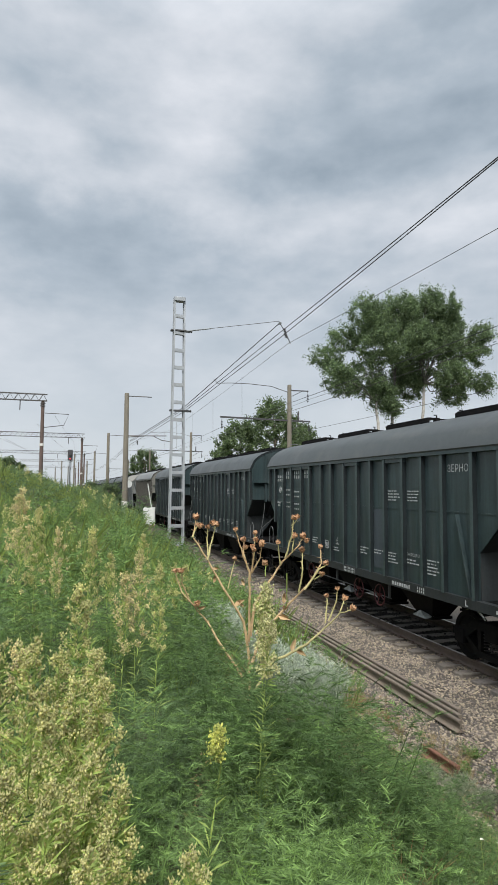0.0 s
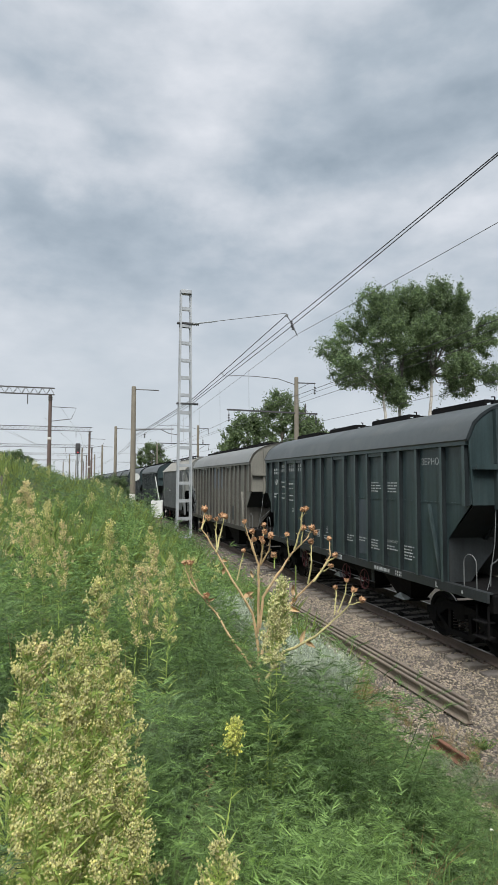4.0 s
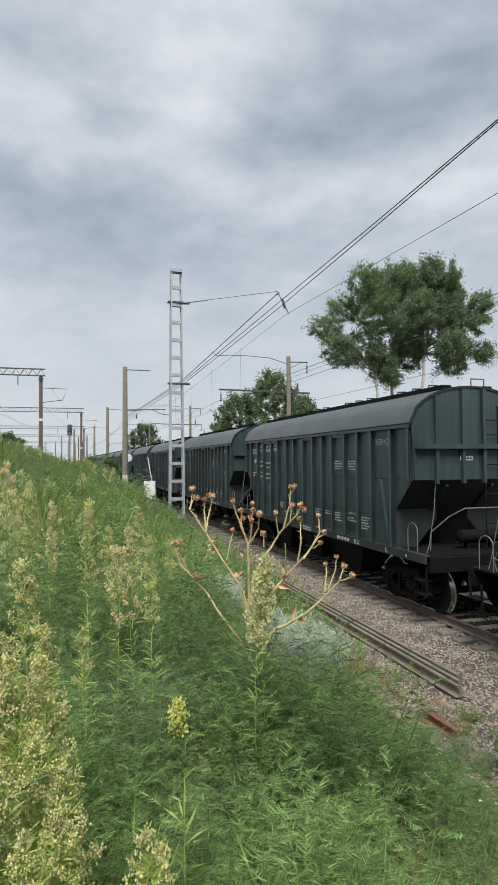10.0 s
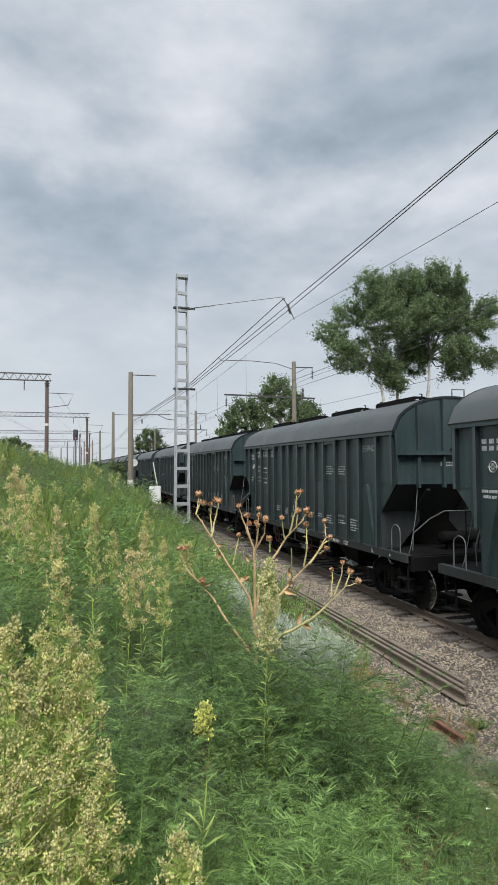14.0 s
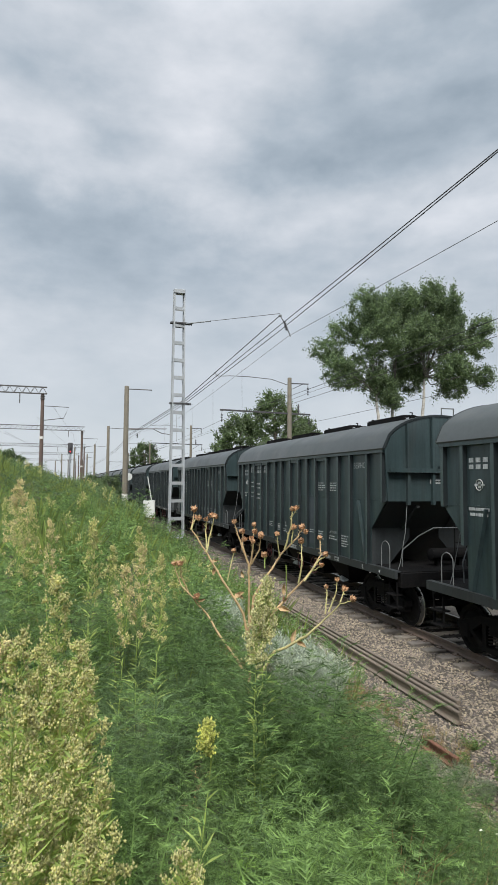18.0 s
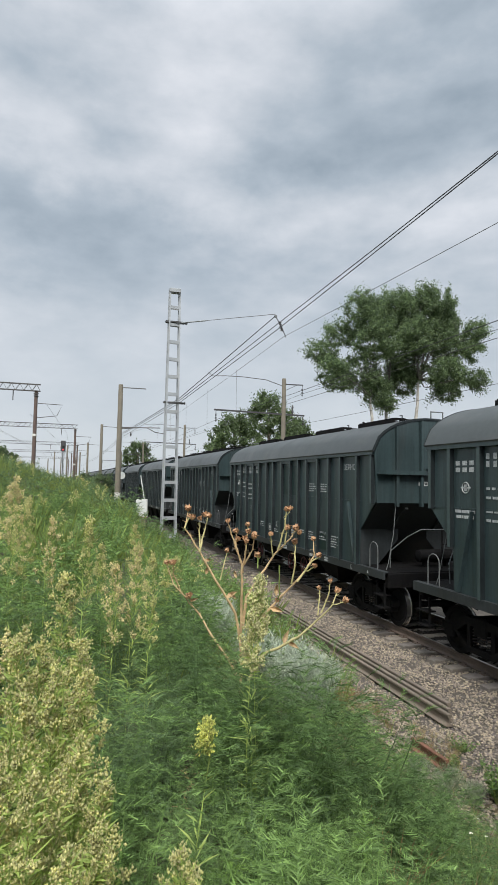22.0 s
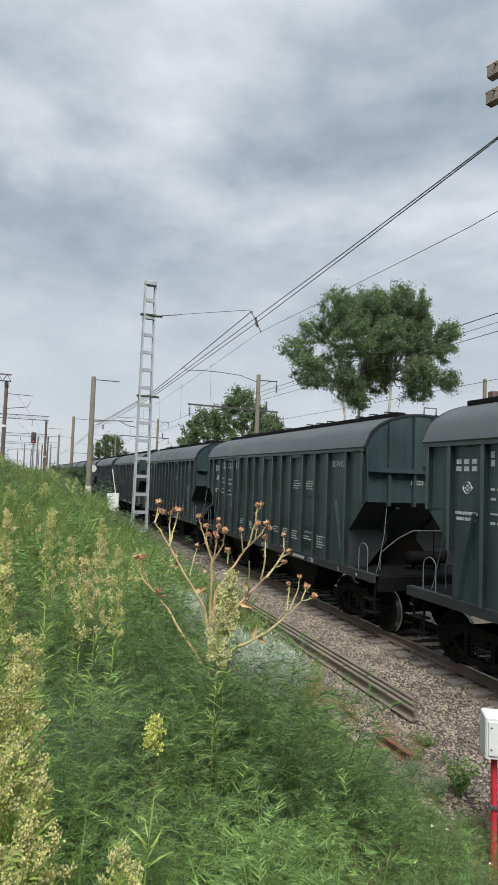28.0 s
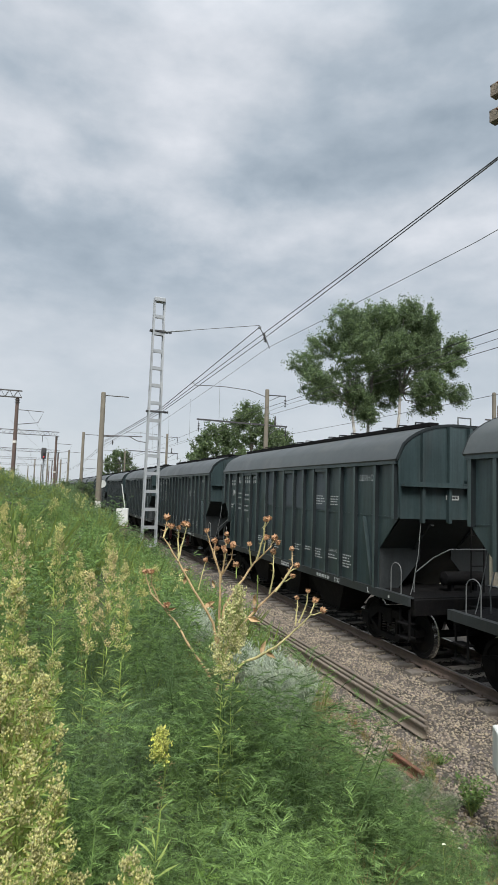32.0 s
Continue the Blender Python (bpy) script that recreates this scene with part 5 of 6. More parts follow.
_b.inputs["Base Color"].default_value, _b.inputs["Emission Color"].default_value, _b.inputs["Emission Strength"].default_value = (0.5, 0.02, 0.03, 1), (1, 0.06, 0.08, 1), 0.9
part("red_lamp", Geo().lathe([(0.12, -0.47), (0.09, -0.49)], "y", 12, (0, 0, 8.3)), M_LAMP, sig, "glowing red lamp")
part("ladder", Geo().tube([(-0.2, 0.2, 0.2), (-0.2, 0.2, 8.0)], 0.025, 4).tube([(0.2, 0.2, 0.2), (0.2, 0.2, 8.0)], 0.025, 4), M_PIPE, sig)

# white relay cabinet with a leaning rod, and the round marker further on
cab = thing("relay_cabinet", pose(4.78, 36.2, 0.66, 0, 0, -12), "white relay cabinet with a red stripe on a grey plinth", "cabinet")
part("plinth", Geo().box(-0.3, -0.2, -0.4, 0.3, 0.2, 0.42, 0.01), M_CONC, cab)
part("red_stripe", Geo().box(-0.345, -0.235, 0.42, 0.345, 0.235, 0.5), M_RED, cab, "faded red stripe")
part("body", Geo().box(-0.34, -0.23, 0.5, 0.34, 0.23, 1.5, 0.02), M_BOXWHITE, cab)
part("lid", Geo().box(-0.345, -0.235, 1.5, 0.345, 0.235, 1.53, 0.01), M_BOXWHITE, cab)
part("door", Geo().box(-0.3, -0.25, 0.56, 0.3, -0.232, 1.44), M_BOXWHITE, cab)
part("leaning_rod", Geo().beam((0.12, 0.05, 1.55), (-0.12, 0.0, 2.95), 0.09, 0.05), M_BOXWHITE, cab, "white leaning marker rod")
part("rod_socket", Geo().tube([(0.14, 0.05, 1.5), (0.11, 0.05, 1.75)], 0.04, 6), M_IRON, cab)
disc = thing("round_marker_sign", pose(5.35, 55.0, 0), "round white marker disc on a thin post beside the track", "sign")
part("post", Geo().tube([(0, 0, 0.2), (0, 0, 3.6)], 0.035, 6), M_IRON, disc)
part("disc", Geo().lathe([(0.34, -0.02), (0.34, 0.02)], "y", 20, (0, -0.05, 3.7)), M_BOXWHITE, disc, "white enamelled disc", True)

# near pole with timber cross beams, and the white box on a red post
npole = thing("timber_armed_pole", pose(4.72, 4.85, -0.4), "grey weathered line pole carrying two heavy timber cross beams", "pole")
part("shaft", Geo().lathe([(0.17, 0), (0.13, 9.2)], "z", 14), M_POLE, npole, smooth=True)
for z, dx in ((7.755, 0.0), (7.46, -0.012)):
    a = Vector((4.395 + dx - 4.72, 5.0 - 4.85, z + 0.4))
    d = Vector((0.26, -0.97, 0)).normalized()
    beam = part("cross_beam", Geo().beam(a, a + 2.6 * d, 0.1, 0.13), M_BEAM, npole, "square weathered timber beam")
    part("bolt", Geo().tube([a + d * 0.12 + Vector((-0.085, 0, 0.03)), a + d * 0.12 + Vector((0.14, 0, 0.03))], 0.009, 6), M_RUST, beam)
    part("end_strap", Geo().beam(a - d * 0.004 + Vector((0, 0, 0.055)), a + d * 0.02 + Vector((0, 0, 0.055)), 0.104, 0.012), M_IRON, beam)
post = thing("junction_box_post", pose(4.4, 4.7, -0.6, 0, 0, -30), "white metal junction box on bright red pipes before a pole", "junction box")
for x in (-0.085, -0.015):
    part("red_pipe", Geo().tube([(x, 0, 0.1), (x + 0.006, 0, 0.7), (x, 0, 1.42)], 0.03, 10), M_REDPOST, post, "bright red painted pipe", True)
part("pipe_clip", Geo().box(-0.125, -0.045, 0.92, 0.03, 0.045, 0.95), M_IRON, post)
part("junction_box", Geo().box(-0.19, -0.125, 1.42, 0.19, 0.125, 1.8, 0.012), M_BOXWHITE, post, "white metal box")
part("box_door", Geo().box(-0.165, -0.14, 1.455, 0.165, -0.127, 1.765, 0.004), M_BOXWHITE, post)
for x in (-0.14, 0.14):
    for z in (1.51, 1.71):
        part("rivet", Geo().lathe([(0.01, -0.146), (0.005, -0.151)], "y", 6, (x, 0, z)), M_IRON, post)
part("box_hinge", Geo().tube([(0.172, -0.138, 1.5), (0.172, -0.138, 1.72)], 0.007, 6), M_IRON, post)
part("cable_gland", Geo().lathe([(0.035, 1.79), (0.035, 1.83), (0.015, 1.85)], "z", 8, (0.02, 0.02, 0)), M_PIPE, post)
part("cable_stub", Geo().tube([(0.02, 0.02, 1.84), (0.05, 0.1, 2.2), (0.08, 0.16, 3.2)], 0.012, 5), M_WIRE, post)

# ---- trees ----
def leaf_cloud(centres, radii, n, size, r, flat=0.75):
    """n small leaves in uneven sprays round the given centres."""
    m = len(centres)
    k = r.integers(0, m, n)
    out = centres - centres.mean(0)
    out /= np.linalg.norm(out, axis=1)[:, None] + 1e-9
    out = out + r.normal(0, 0.5, (m, 3)) + np.array([0, 0, 0.35])
    out /= np.linalg.norm(out, axis=1)[:, None]
    d = r.normal(0, 1, (n, 3))
    d /= np.linalg.norm(d, axis=1)[:, None]
    d *= (r.uniform(0, 1, n) ** 0.8)[:, None]
    d = d * 0.75 + out[k] * (d * out[k]).sum(1, keepdims=True) * 0.9
    c = centres[k] + d * (radii[k] * r.uniform(0.5, 1.15, n))[:, None]
    a = r.normal(0, 1, (n, 3))
    a /= np.linalg.norm(a, axis=1)[:, None]
    b = np.cross(a, r.normal(0, 1, (n, 3)))
    b /= np.linalg.norm(b, axis=1)[:, None]
    s = size * r.uniform(0.6, 1.35, n)
    v = np.stack([c - a * s[:, None], c + b * 0.62 * s[:, None], c + a * s[:, None]], 1)
    return v.reshape(-1, 3), np.arange(3 * n).reshape(-1, 3)


def tree(x, y, z, trunk_h, height, spread, seed, leaves, size, mat, name, label, lumps=55, lean=(0, 0), bark=None, low=0.35, lump=0.17):
    r = np.random.default_rng(seed)
    t = thing(name, pose(x, y, z), label, "tree")
    top = np.array([lean[0], lean[1], height * 0.9])
    g = Geo()
    spine = [tuple(top * u + np.array([0.25 * math.sin(4 * u + seed), 0.25 * math.cos(5 * u), 0]) * u) for u in np.linspace(0, 1, 8)]
    g.tube(spine, height * 0.0145 + 0.06, 9, 0.04)
    part("trunk", g, bark or M_BARK, t, smooth=True)
    cs, rs = [], []
    limbs = Geo()
    for k in range(lumps):
        u = low + (1 - low) * r.uniform(0, 1)
        prof = math.sin(math.pi * min(1, max(0.04, (u - low) / (1.06 - low))) ** 0.75) ** 0.7
        a = r.uniform(0, math.tau)
        q = spread * prof * r.uniform(0.25, 1.0) ** 0.6
        c = np.array([lean[0] * u + q * math.cos(a), lean[1] * u + q * math.sin(a) * 0.8, height * u * 0.97])
        cs.append(c)
        rs.append(spread * lump * r.uniform(0.7, 1.4))
        if k % 14 == 0:
            u0 = max(low * 0.7, u - 0.22)
            p0 = top * min(0.95, max(low * 1.02, u - 0.16))
            mid = p0 * 0.45 + c * 0.55 + np.array([0, 0, -0.03 * height])
            limbs.tube([tuple(p0), tuple(mid), tuple(c)], height * 0.005 + 0.02, 5, 0.012)
    part("limb", limbs, bark or M_BARK, t, "pale branching limbs", True)
    v, f = leaf_cloud(np.array(cs), np.array(rs), leaves, size, r)
    soup("crown", v, f, mat, "", "", parent=t)
    return t


def birch(x, y, z, lobes, fork, seed, tops, per=1600):
    """Pale forked trunks below a crown of several uneven lobes; lobes: x, z, half width, half height from the foot."""
    r = np.random.default_rng(seed)
    t = thing("birch_tree", pose(x, y, z), "tall birch with pale trunk and loose grey-green crown", "tree")
    def bough(pts, r0, r1):
        p = np.array(pts, float)
        out = []
        for a, b in zip(p[:-1], p[1:]):
            for u in (0, 0.34, 0.67):
                out.append(tuple(a + (b - a) * u + r.normal(0, 0.07, 3) * (len(out) > 0)))
        return Geo().tube(out + [tuple(p[-1])], r0, 8, r1)
    part("trunk", bough([(0, 0, 0), (0.05, 0, fork * 0.5), (0, 0, fork), (tops * 0.4, 0.2, fork * 1.45), (tops, 0.3, fork * 1.85)], 0.29, 0.04), M_BARK, t, smooth=True)
    cs, rs = [], []
    for k, (lx, lz, rx, rz) in enumerate(lobes):
        y0 = 1.6 * math.sin(2.4 * k + seed)
        part("limb", bough([(tops * 0.2, 0, fork * 1.38), (lx * 0.45, y0 * 0.4, fork * 0.6 + lz * 0.55), (lx * 0.9, y0, lz)], 0.075, 0.015), M_LIMB, t, "grey-brown branching limb", True)
        n = int(14 + 11 * rx * rz)
        for q in range(n):
            d = r.normal(0, 1, 3)
            d /= np.linalg.norm(d)
            d *= r.uniform(0.25, 1.0) ** 0.45
            c = np.array([lx + rx * d[0], y0 + 0.9 * rx * d[1], lz + rz * d[2]])
            cs.append(c)
            rs.append(r.uniform(0.45, 1.0))
    v, f = leaf_cloud(np.array(cs), np.array(rs), per * len(cs) // 10, 0.125, r)
    soup("crown", v, f, M_LEAF, "", "", parent=t)
    return t


birch(28.9, 52.0, -0.6, ((-4.7, 16.7, 1.7, 1.1), (-5.0, 14.5, 1.3, 1.0), (-3.3, 14.1, 1.8, 1.1), (-1.5, 14.8, 2.0, 1.7), (-0.6, 17.9, 2.3, 2.0), (-2.7, 18.8, 1.6, 1.3), (-1.8, 20.8, 1.7, 1.6), (0.2, 13.2, 1.4, 1.6), (0.0, 20.2, 1.7, 1.9)), 9.0, 21, -0.8, 1350)
birch(31.0, 53.0, -0.6, ((0.2, 21.2, 2.1, 2.2), (0.4, 17.9, 2.3, 2.4), (0.2, 14.1, 2.0, 2.0), (-0.7, 12.2, 0.8, 1.2), (1.4, 22.5, 1.6, 1.3), (2.0, 15.9, 1.4, 1.4)), 10.0, 22, 0.5, 1350)
birch(33.7, 52.0, -0.6, ((2.2, 18.9, 1.6, 1.9), (3.4, 20.2, 1.5, 1.6), (-0.4, 21.4, 1.8, 1.8), (-0.9, 18.6, 1.6, 1.8), (-0.2, 14.6, 1.6, 1.5), (0.1, 22.0, 2.1, 1.8), (2.4, 22.2, 2.0, 1.6), (4.4, 20.6, 1.8, 1.6), (5.8, 19.4, 1.3, 1.2), (1.1, 18.8, 2.4, 2.0), (4.0, 17.9, 2.2, 1.7), (2.5, 15.3, 2.3, 1.6), (5.0, 15.3, 1.9, 1.3), (6.2, 14.7, 1.1, 1.1), (3.3, 13.4, 1.7, 0.9), (-0.1, 15.9, 1.6, 1.6), (5.4, 17.5, 1.2, 1.2)), 10.5, 23, 1.5, 1350)
tree(24.0, 84, -0.6, 3, 13.6, 4.6, 31, 20000, 0.24, M_LEAF2, "broadleaf_tree", "dark green broadleaf tree behind the train", 200, low=0.12, bark=M_BEAM)
tree(30.8, 88, -0.6, 3, 17.6, 5.6, 32, 28000, 0.24, M_LEAF2, "broadleaf_tree", "dark green broadleaf tree behind the train", 240, low=0.12, bark=M_BEAM)
tree(36.8, 92, -0.6, 3, 14.6, 4.9, 33, 20000, 0.24, M_LEAF2, "broadleaf_tree", "dark green broadleaf tree behind the train", 200, low=0.12, bark=M_BEAM)
tree(43.5, 90, -0.6, 3, 10.5, 4.0, 36, 13000, 0.24, M_LEAF2, "broadleaf_tree", "low green broadleaf tree behind the train", 150, low=0.1, bark=M_BEAM)
tree(18.5, 150, -0.6, 3, 13.2, 4.8, 34, 13000, 0.3, M_LEAF2, "broadleaf_tree", "distant rounded green tree", 200, low=0.15, bark=M_BEAM)
tree(-6.0, 72, 1.6, 1, 5.0, 2.8, 35, 5000, 0.2, M_LEAF2, "shrub", "rounded green shrub on the bank", 60, low=0.1, bark=M_BEAM)
tree(-9.5, 80, 1.6, 1, 5.4, 3.4, 38, 5000, 0.2, M_LEAF2, "shrub", "rounded green shrub on the bank", 60, low=0.1, bark=M_BEAM)
tree(3.9, 60, 0.4, 1, 3.4, 2.0, 37, 6000, 0.13, M_LEAF2, "shrub", "dark green shrub near the track", 50, low=0.05, bark=M_BEAM, lump=0.26)
tree(3.0, 68, 0.6, 1, 3.2, 2.0, 39, 5000, 0.13, M_LEAF2, "shrub", "dark green shrub near the track", 50, low=0.05, bark=M_BEAM, lump=0.26)


# ---- weeds: templates as arrays, then laid over the bank ----
def blades(base, tip, width, r, bend=0.0):
    """Slim leaves from base to tip points: two triangles each, kinked in the middle."""
    n = len(base)
    d = tip - base
    side = np.cross(d, r.normal(0, 1, (n, 3)))
    side /= np.linalg.norm(side, axis=1)[:, None] + 1e-9
    mid = base + d * 0.45 + np.array([0, 0, 1]) * (bend * np.linalg.norm(d, axis=1))[:, None]
    w = np.broadcast_to(width, n)[:, None]
    v = np.stack([base, mid + side * w, tip, mid - side * w], 1)
    i = np.arange(n)[:, None] * 4
    f = np.concatenate([i + [0, 1, 3], i + [1, 2, 3]])
    return v.reshape(-1, 3), f


def needles(base, tip, width, r):
    """The slimmest leaves: one triangle each."""
    n = len(base)
    side = np.cross(tip - base, r.normal(0, 1, (n, 3)))
    side *= (width / (np.linalg.norm(side, axis=1) + 1e-9))[:, None]
    v = np.stack([base - side, base + side, tip], 1)
    return v.reshape(-1, 3), np.arange(3 * n).reshape(-1, 3)


def join(pieces):
    vs, fs, n = [], [], 0
    for v, f in pieces:
        vs.append(v)
        fs.append(f + n)
        n += len(v)
    return np.concatenate(vs), np.concatenate(fs)


def clump(x, y):
    """Slow unevenness of the growth, about -1 to 1."""
    return (np.sin(2.3 * x + 1.1 * y + 0.4) + np.sin(-1.4 * x + 2.6 * y + 1.7) + np.sin(3.7 * x - 0.6 * y) + np.sin(0.8 * x + 3.9 * y + 2.2)) / 2.6


def feathery(seed, h=0.68, stems=5, leaves=14, leaflets=18, width=0.0016, leaf=0.155, spread=0.24, fringe=0.23, droop=0.35):
    """A bushy weed with arching, finely divided leaves crowded towards the shoot tips."""
    r = np.random.default_rng(seed)
    out = []
    for s in range(stems):
        a = r.uniform(0, math.tau)
        tip = np.array([spread * math.cos(a) * r.uniform(0.2, 1), spread * math.sin(a) * r.uniform(0.2, 1), h * r.uniform(0.65, 1.0)])
        u = 1 - 0.85 * np.linspace(0.0, 1.0, leaves) ** 1.35 + r.normal(0, 0.02, leaves)
        p = tip[None] * np.stack([np.maximum(u, 0) ** 1.5, np.maximum(u, 0) ** 1.5, u], 1)
        out.append(blades(np.zeros((1, 3)), tip[None], 0.004, r))
        az = np.arange(leaves) * 2.4 + r.normal(0, 0.35, leaves)
        el = np.clip(0.25 + 0.9 * (u - 0.55), 0.05, 1.1) + r.normal(0, 0.15, leaves)
        ln = leaf * r.uniform(0.7, 1.2, leaves) * (1.2 - 0.55 * u)
        dn = np.stack([np.cos(az) * np.cos(el), np.sin(az) * np.cos(el), np.sin(el)], 1)
        d = dn * ln[:, None]
        half_way = p + d * 0.5 - np.array([0, 0, 1]) * (droop * 0.25 * ln)[:, None]
        end = p + d - np.array([0, 0, 1]) * (droop * ln)[:, None]
        out.append(blades(p, half_way, width * 0.6, r))
        out.append(blades(half_way, end, width * 0.5, r))
        q = np.linspace(0.16, 1.0, leaflets)
        b = p[:, None] + d[:, None] * q[None, :, None] - np.array([0, 0, 1.0]) * (droop * ln[:, None] * q[None] ** 2)[..., None]
        sd = np.cross(dn, np.array([0, 0, 1.0]))
        sd /= np.linalg.norm(sd, axis=1)[:, None] + 1e-9
        sign = np.where(np.arange(leaflets) % 2, 1, -1)
        e = dn[:, None] * 0.65 + sd[:, None] * sign[None, :, None] * 0.8 + r.normal(0, 0.22, (leaves, leaflets, 3)) - np.array([0, 0, 0.5]) * (q[None, :, None] * droop)
        e = e * (ln[:, None] * fringe * (0.55 + 0.75 * np.sin(math.pi * q ** 0.8))[None])[..., None]
        out.append(needles(b.reshape(-1, 3), (b + e).reshape(-1, 3), width, r))
    return join(out)


def tuft(seed, h=0.5, n=60, width=0.004, spread=0.18, lean=0.5):
    r = np.random.default_rng(seed)
    a = r.uniform(0, math.tau, n)
    q = spread * r.uniform(0, 1, n) ** 0.6
    base = np.stack([q * np.cos(a) * 0.4, q * np.sin(a) * 0.4, np.zeros(n)], 1)
    ln = h * r.uniform(0.5, 1.1, n)
    out = np.stack([np.cos(a) * lean * r.uniform(0.1, 1, n), np.sin(a) * lean * r.uniform(0.1, 1, n), np.ones(n)], 1) * ln[:, None]
    mid = base + out * np.array([0.35, 0.35, 0.6])
    return join([blades(base, mid + out * 0.02, width, r), blades(mid, base + out, width * 0.8, r)])


def buds(points, size, r):
    """Small eight-sided buds."""
    n = len(points)
    base = np.array([(1, 0, 0), (-1, 0, 0), (0, 1, 0), (0, -1, 0), (0, 0, 1.3), (0, 0, -1.1)], float)
    faces = np.array([(0, 2, 4), (2, 1, 4), (1, 3, 4), (3, 0, 4), (2, 0, 5), (1, 2, 5), (3, 1, 5), (0, 3, 5)])
    v = base[None] * (size * r.uniform(0.55, 1.3, n))[:, None, None] + r.normal(0, size * 0.12, (n, 6, 3)) + points[:, None]
    f = faces[None] + (np.arange(n) * 6)[:, None, None]
    return v.reshape(-1, 3), f.reshape(-1, 3)


def plume_parts(seed, h, head, width, count, size, leaf_n=40, twigs=26):
    """A tall weed with a plume of small flower heads: stalk and leaves, then buds."""
    r = np.random.default_rng(seed)
    green, bud = [], []
    u = np.linspace(0, 1, 6)
    spine = np.stack([0.03 * np.sin(3 * u + seed) * u, 0.03 * np.cos(2.5 * u + seed) * u, h * u], 1)
    for a, b in zip(spine[:-1], spine[1:]):
        for k in range(2):
            green.append(blades(a[None], b[None], 0.0035, r))
    lu = r.uniform(0.1, 0.97, leaf_n)
    p = np.stack([np.zeros(leaf_n), np.zeros(leaf_n), h * lu], 1)
    az = r.uniform(0, math.tau, leaf_n)
    d = np.stack([np.cos(az), np.sin(az), r.uniform(0.1, 0.9, leaf_n)], 1) * (0.11 * r.uniform(0.5, 1.2, leaf_n) * (1.25 - lu))[:, None]
    green.append(blades(p, p + d, 0.0035, r, 0.05))
    twigs = int(twigs * 2.4)
    tu = (1 - head) + head * (np.arange(twigs) + r.uniform(0, 1, twigs)) / twigs
    ta = np.arange(twigs) * 2.4 + r.normal(0, 0.4, twigs)
    up_k = (tu - (1 - head)) / head
    tl = width * (1.04 - up_k ** 1.7) * (0.6 + 0.4 * np.minimum(1, up_k * 5)) * r.uniform(0.6, 1.08, twigs) + 0.008
    p = np.stack([np.zeros(twigs), np.zeros(twigs), h * tu], 1)
    d = np.stack([np.cos(ta), np.sin(ta), r.uniform(0.7, 1.5, twigs)], 1) * tl[:, None]
    green.append(blades(p, p + d, 0.0028, r))
    knots = max(8, count // 12)
    kk = r.integers(0, twigs, knots)
    q = r.uniform(0.35, 1.05, knots)
    kc = p[kk] + d[kk] * q[:, None] + r.normal(0, size * 0.6, (knots, 3))
    c = kc[r.integers(0, knots, count)] + r.normal(0, size * 1.15, (count, 3)) * np.array([1, 1, 1.2])
    bud.append(buds(c, size * 0.6, r))
    for rep_k in range(2):
        bud.append(blades(c, c + r.normal(0, size * 0.5, (count, 3)) + np.array([0, 0, size * 0.8]), size * 0.24, r))
    ln = count // 3
    kk = r.integers(0, count, ln)
    green.append(blades(c[kk], c[kk] + r.normal(0, size * 1.6, (ln, 3)) + np.array([0, 0, size]), size * 0.25, r))
    return join(green), join(bud)


def lay(templates, xs, ys, zs, scale, r, tilt=0.12):
    """Copies of templates at the given places, joined."""
    out = []
    which = r.integers(0, len(templates), len(xs))
    for x, y, z, s, w in zip(xs, ys, zs, scale, which):
        v, f = templates[w]
        a = r.uniform(0, math.tau)
        c, q = math.cos(a), math.sin(a)
        m = np.array([[c, -q, 0], [q, c, 0], [0, 0, 1]]) * s
        p = v @ m.T
        p[:, 0] += p[:, 2] * r.normal(0.02, tilt)
        p[:, 1] += p[:, 2] * r.normal(0, tilt)
        out.append((p + np.array([x, y, z]), f))
    return join(out)


def scatter(n, seed, xr, yr, power=1.0, keep=None):
    r = np.random.default_rng(seed)
    x = r.uniform(*xr, n)
    y = yr[0] + (yr[1] - yr[0]) * r.uniform(0, 1, n) ** power
    ok = np.hypot(x, y) > 0.8
    ok &= ~((np.abs(x) < 0.5) & (y < 1.0))
    if keep is not None:
        ok &= keep(x, y, r)
    return x[ok], y[ok], r


def weeds(name, templates, n, seed, xr, yr, mat, label, size=(0.8, 1.2), power=1.0, keep=None, sink=0.03, uneven=0.5):
    x, y, r = scatter(n, seed, xr, yr, power, keep)
    s = r.uniform(*size, len(x)) * (1 + uneven * np.clip(clump(x, y), -1, 1))
    s *= (0.55 + 0.45 * step01(0.6, 2.2, np.hypot(x, y))) * (1 - 0.4 * step01(0.7, 2.6, x) * (1 - step01(8.5, 11, y)))
    s *= 1 - 0.33 * step01(0.24, 0.3, x / np.maximum(y, 0.1)) * (1 - step01(0.5, 0.6, x / np.maximum(y, 0.1))) * step01(2.4, 3.2, y) * (1 - step01(6.0, 7.0, y))
    v, f = lay(templates, x, y, ground_z(x, y) - sink, s, r)
    return soup(name, v, f, mat, label, "weeds")


FEATHER = [feathery(s) for s in range(5)]
FEATHER_MID = [feathery(30 + s, 0.66, 5, 11, 16, 0.0014, 0.14, 0.26, fringe=0.21) for s in range(4)]
FEATHER_S = [feathery(20 + s, 0.42, 5, 9, 11, 0.0019, 0.11, 0.2, fringe=0.26) for s in range(4)]
FEATHER_FAR = [feathery(40 + s, 0.7, 4, 9, 7, 0.0065, 0.18, 0.28, fringe=0.34) for s in range(4)]
TUFTS = [tuft(60 + s, 0.36, 44, 0.0026, 0.16, 0.6) for s in range(4)]
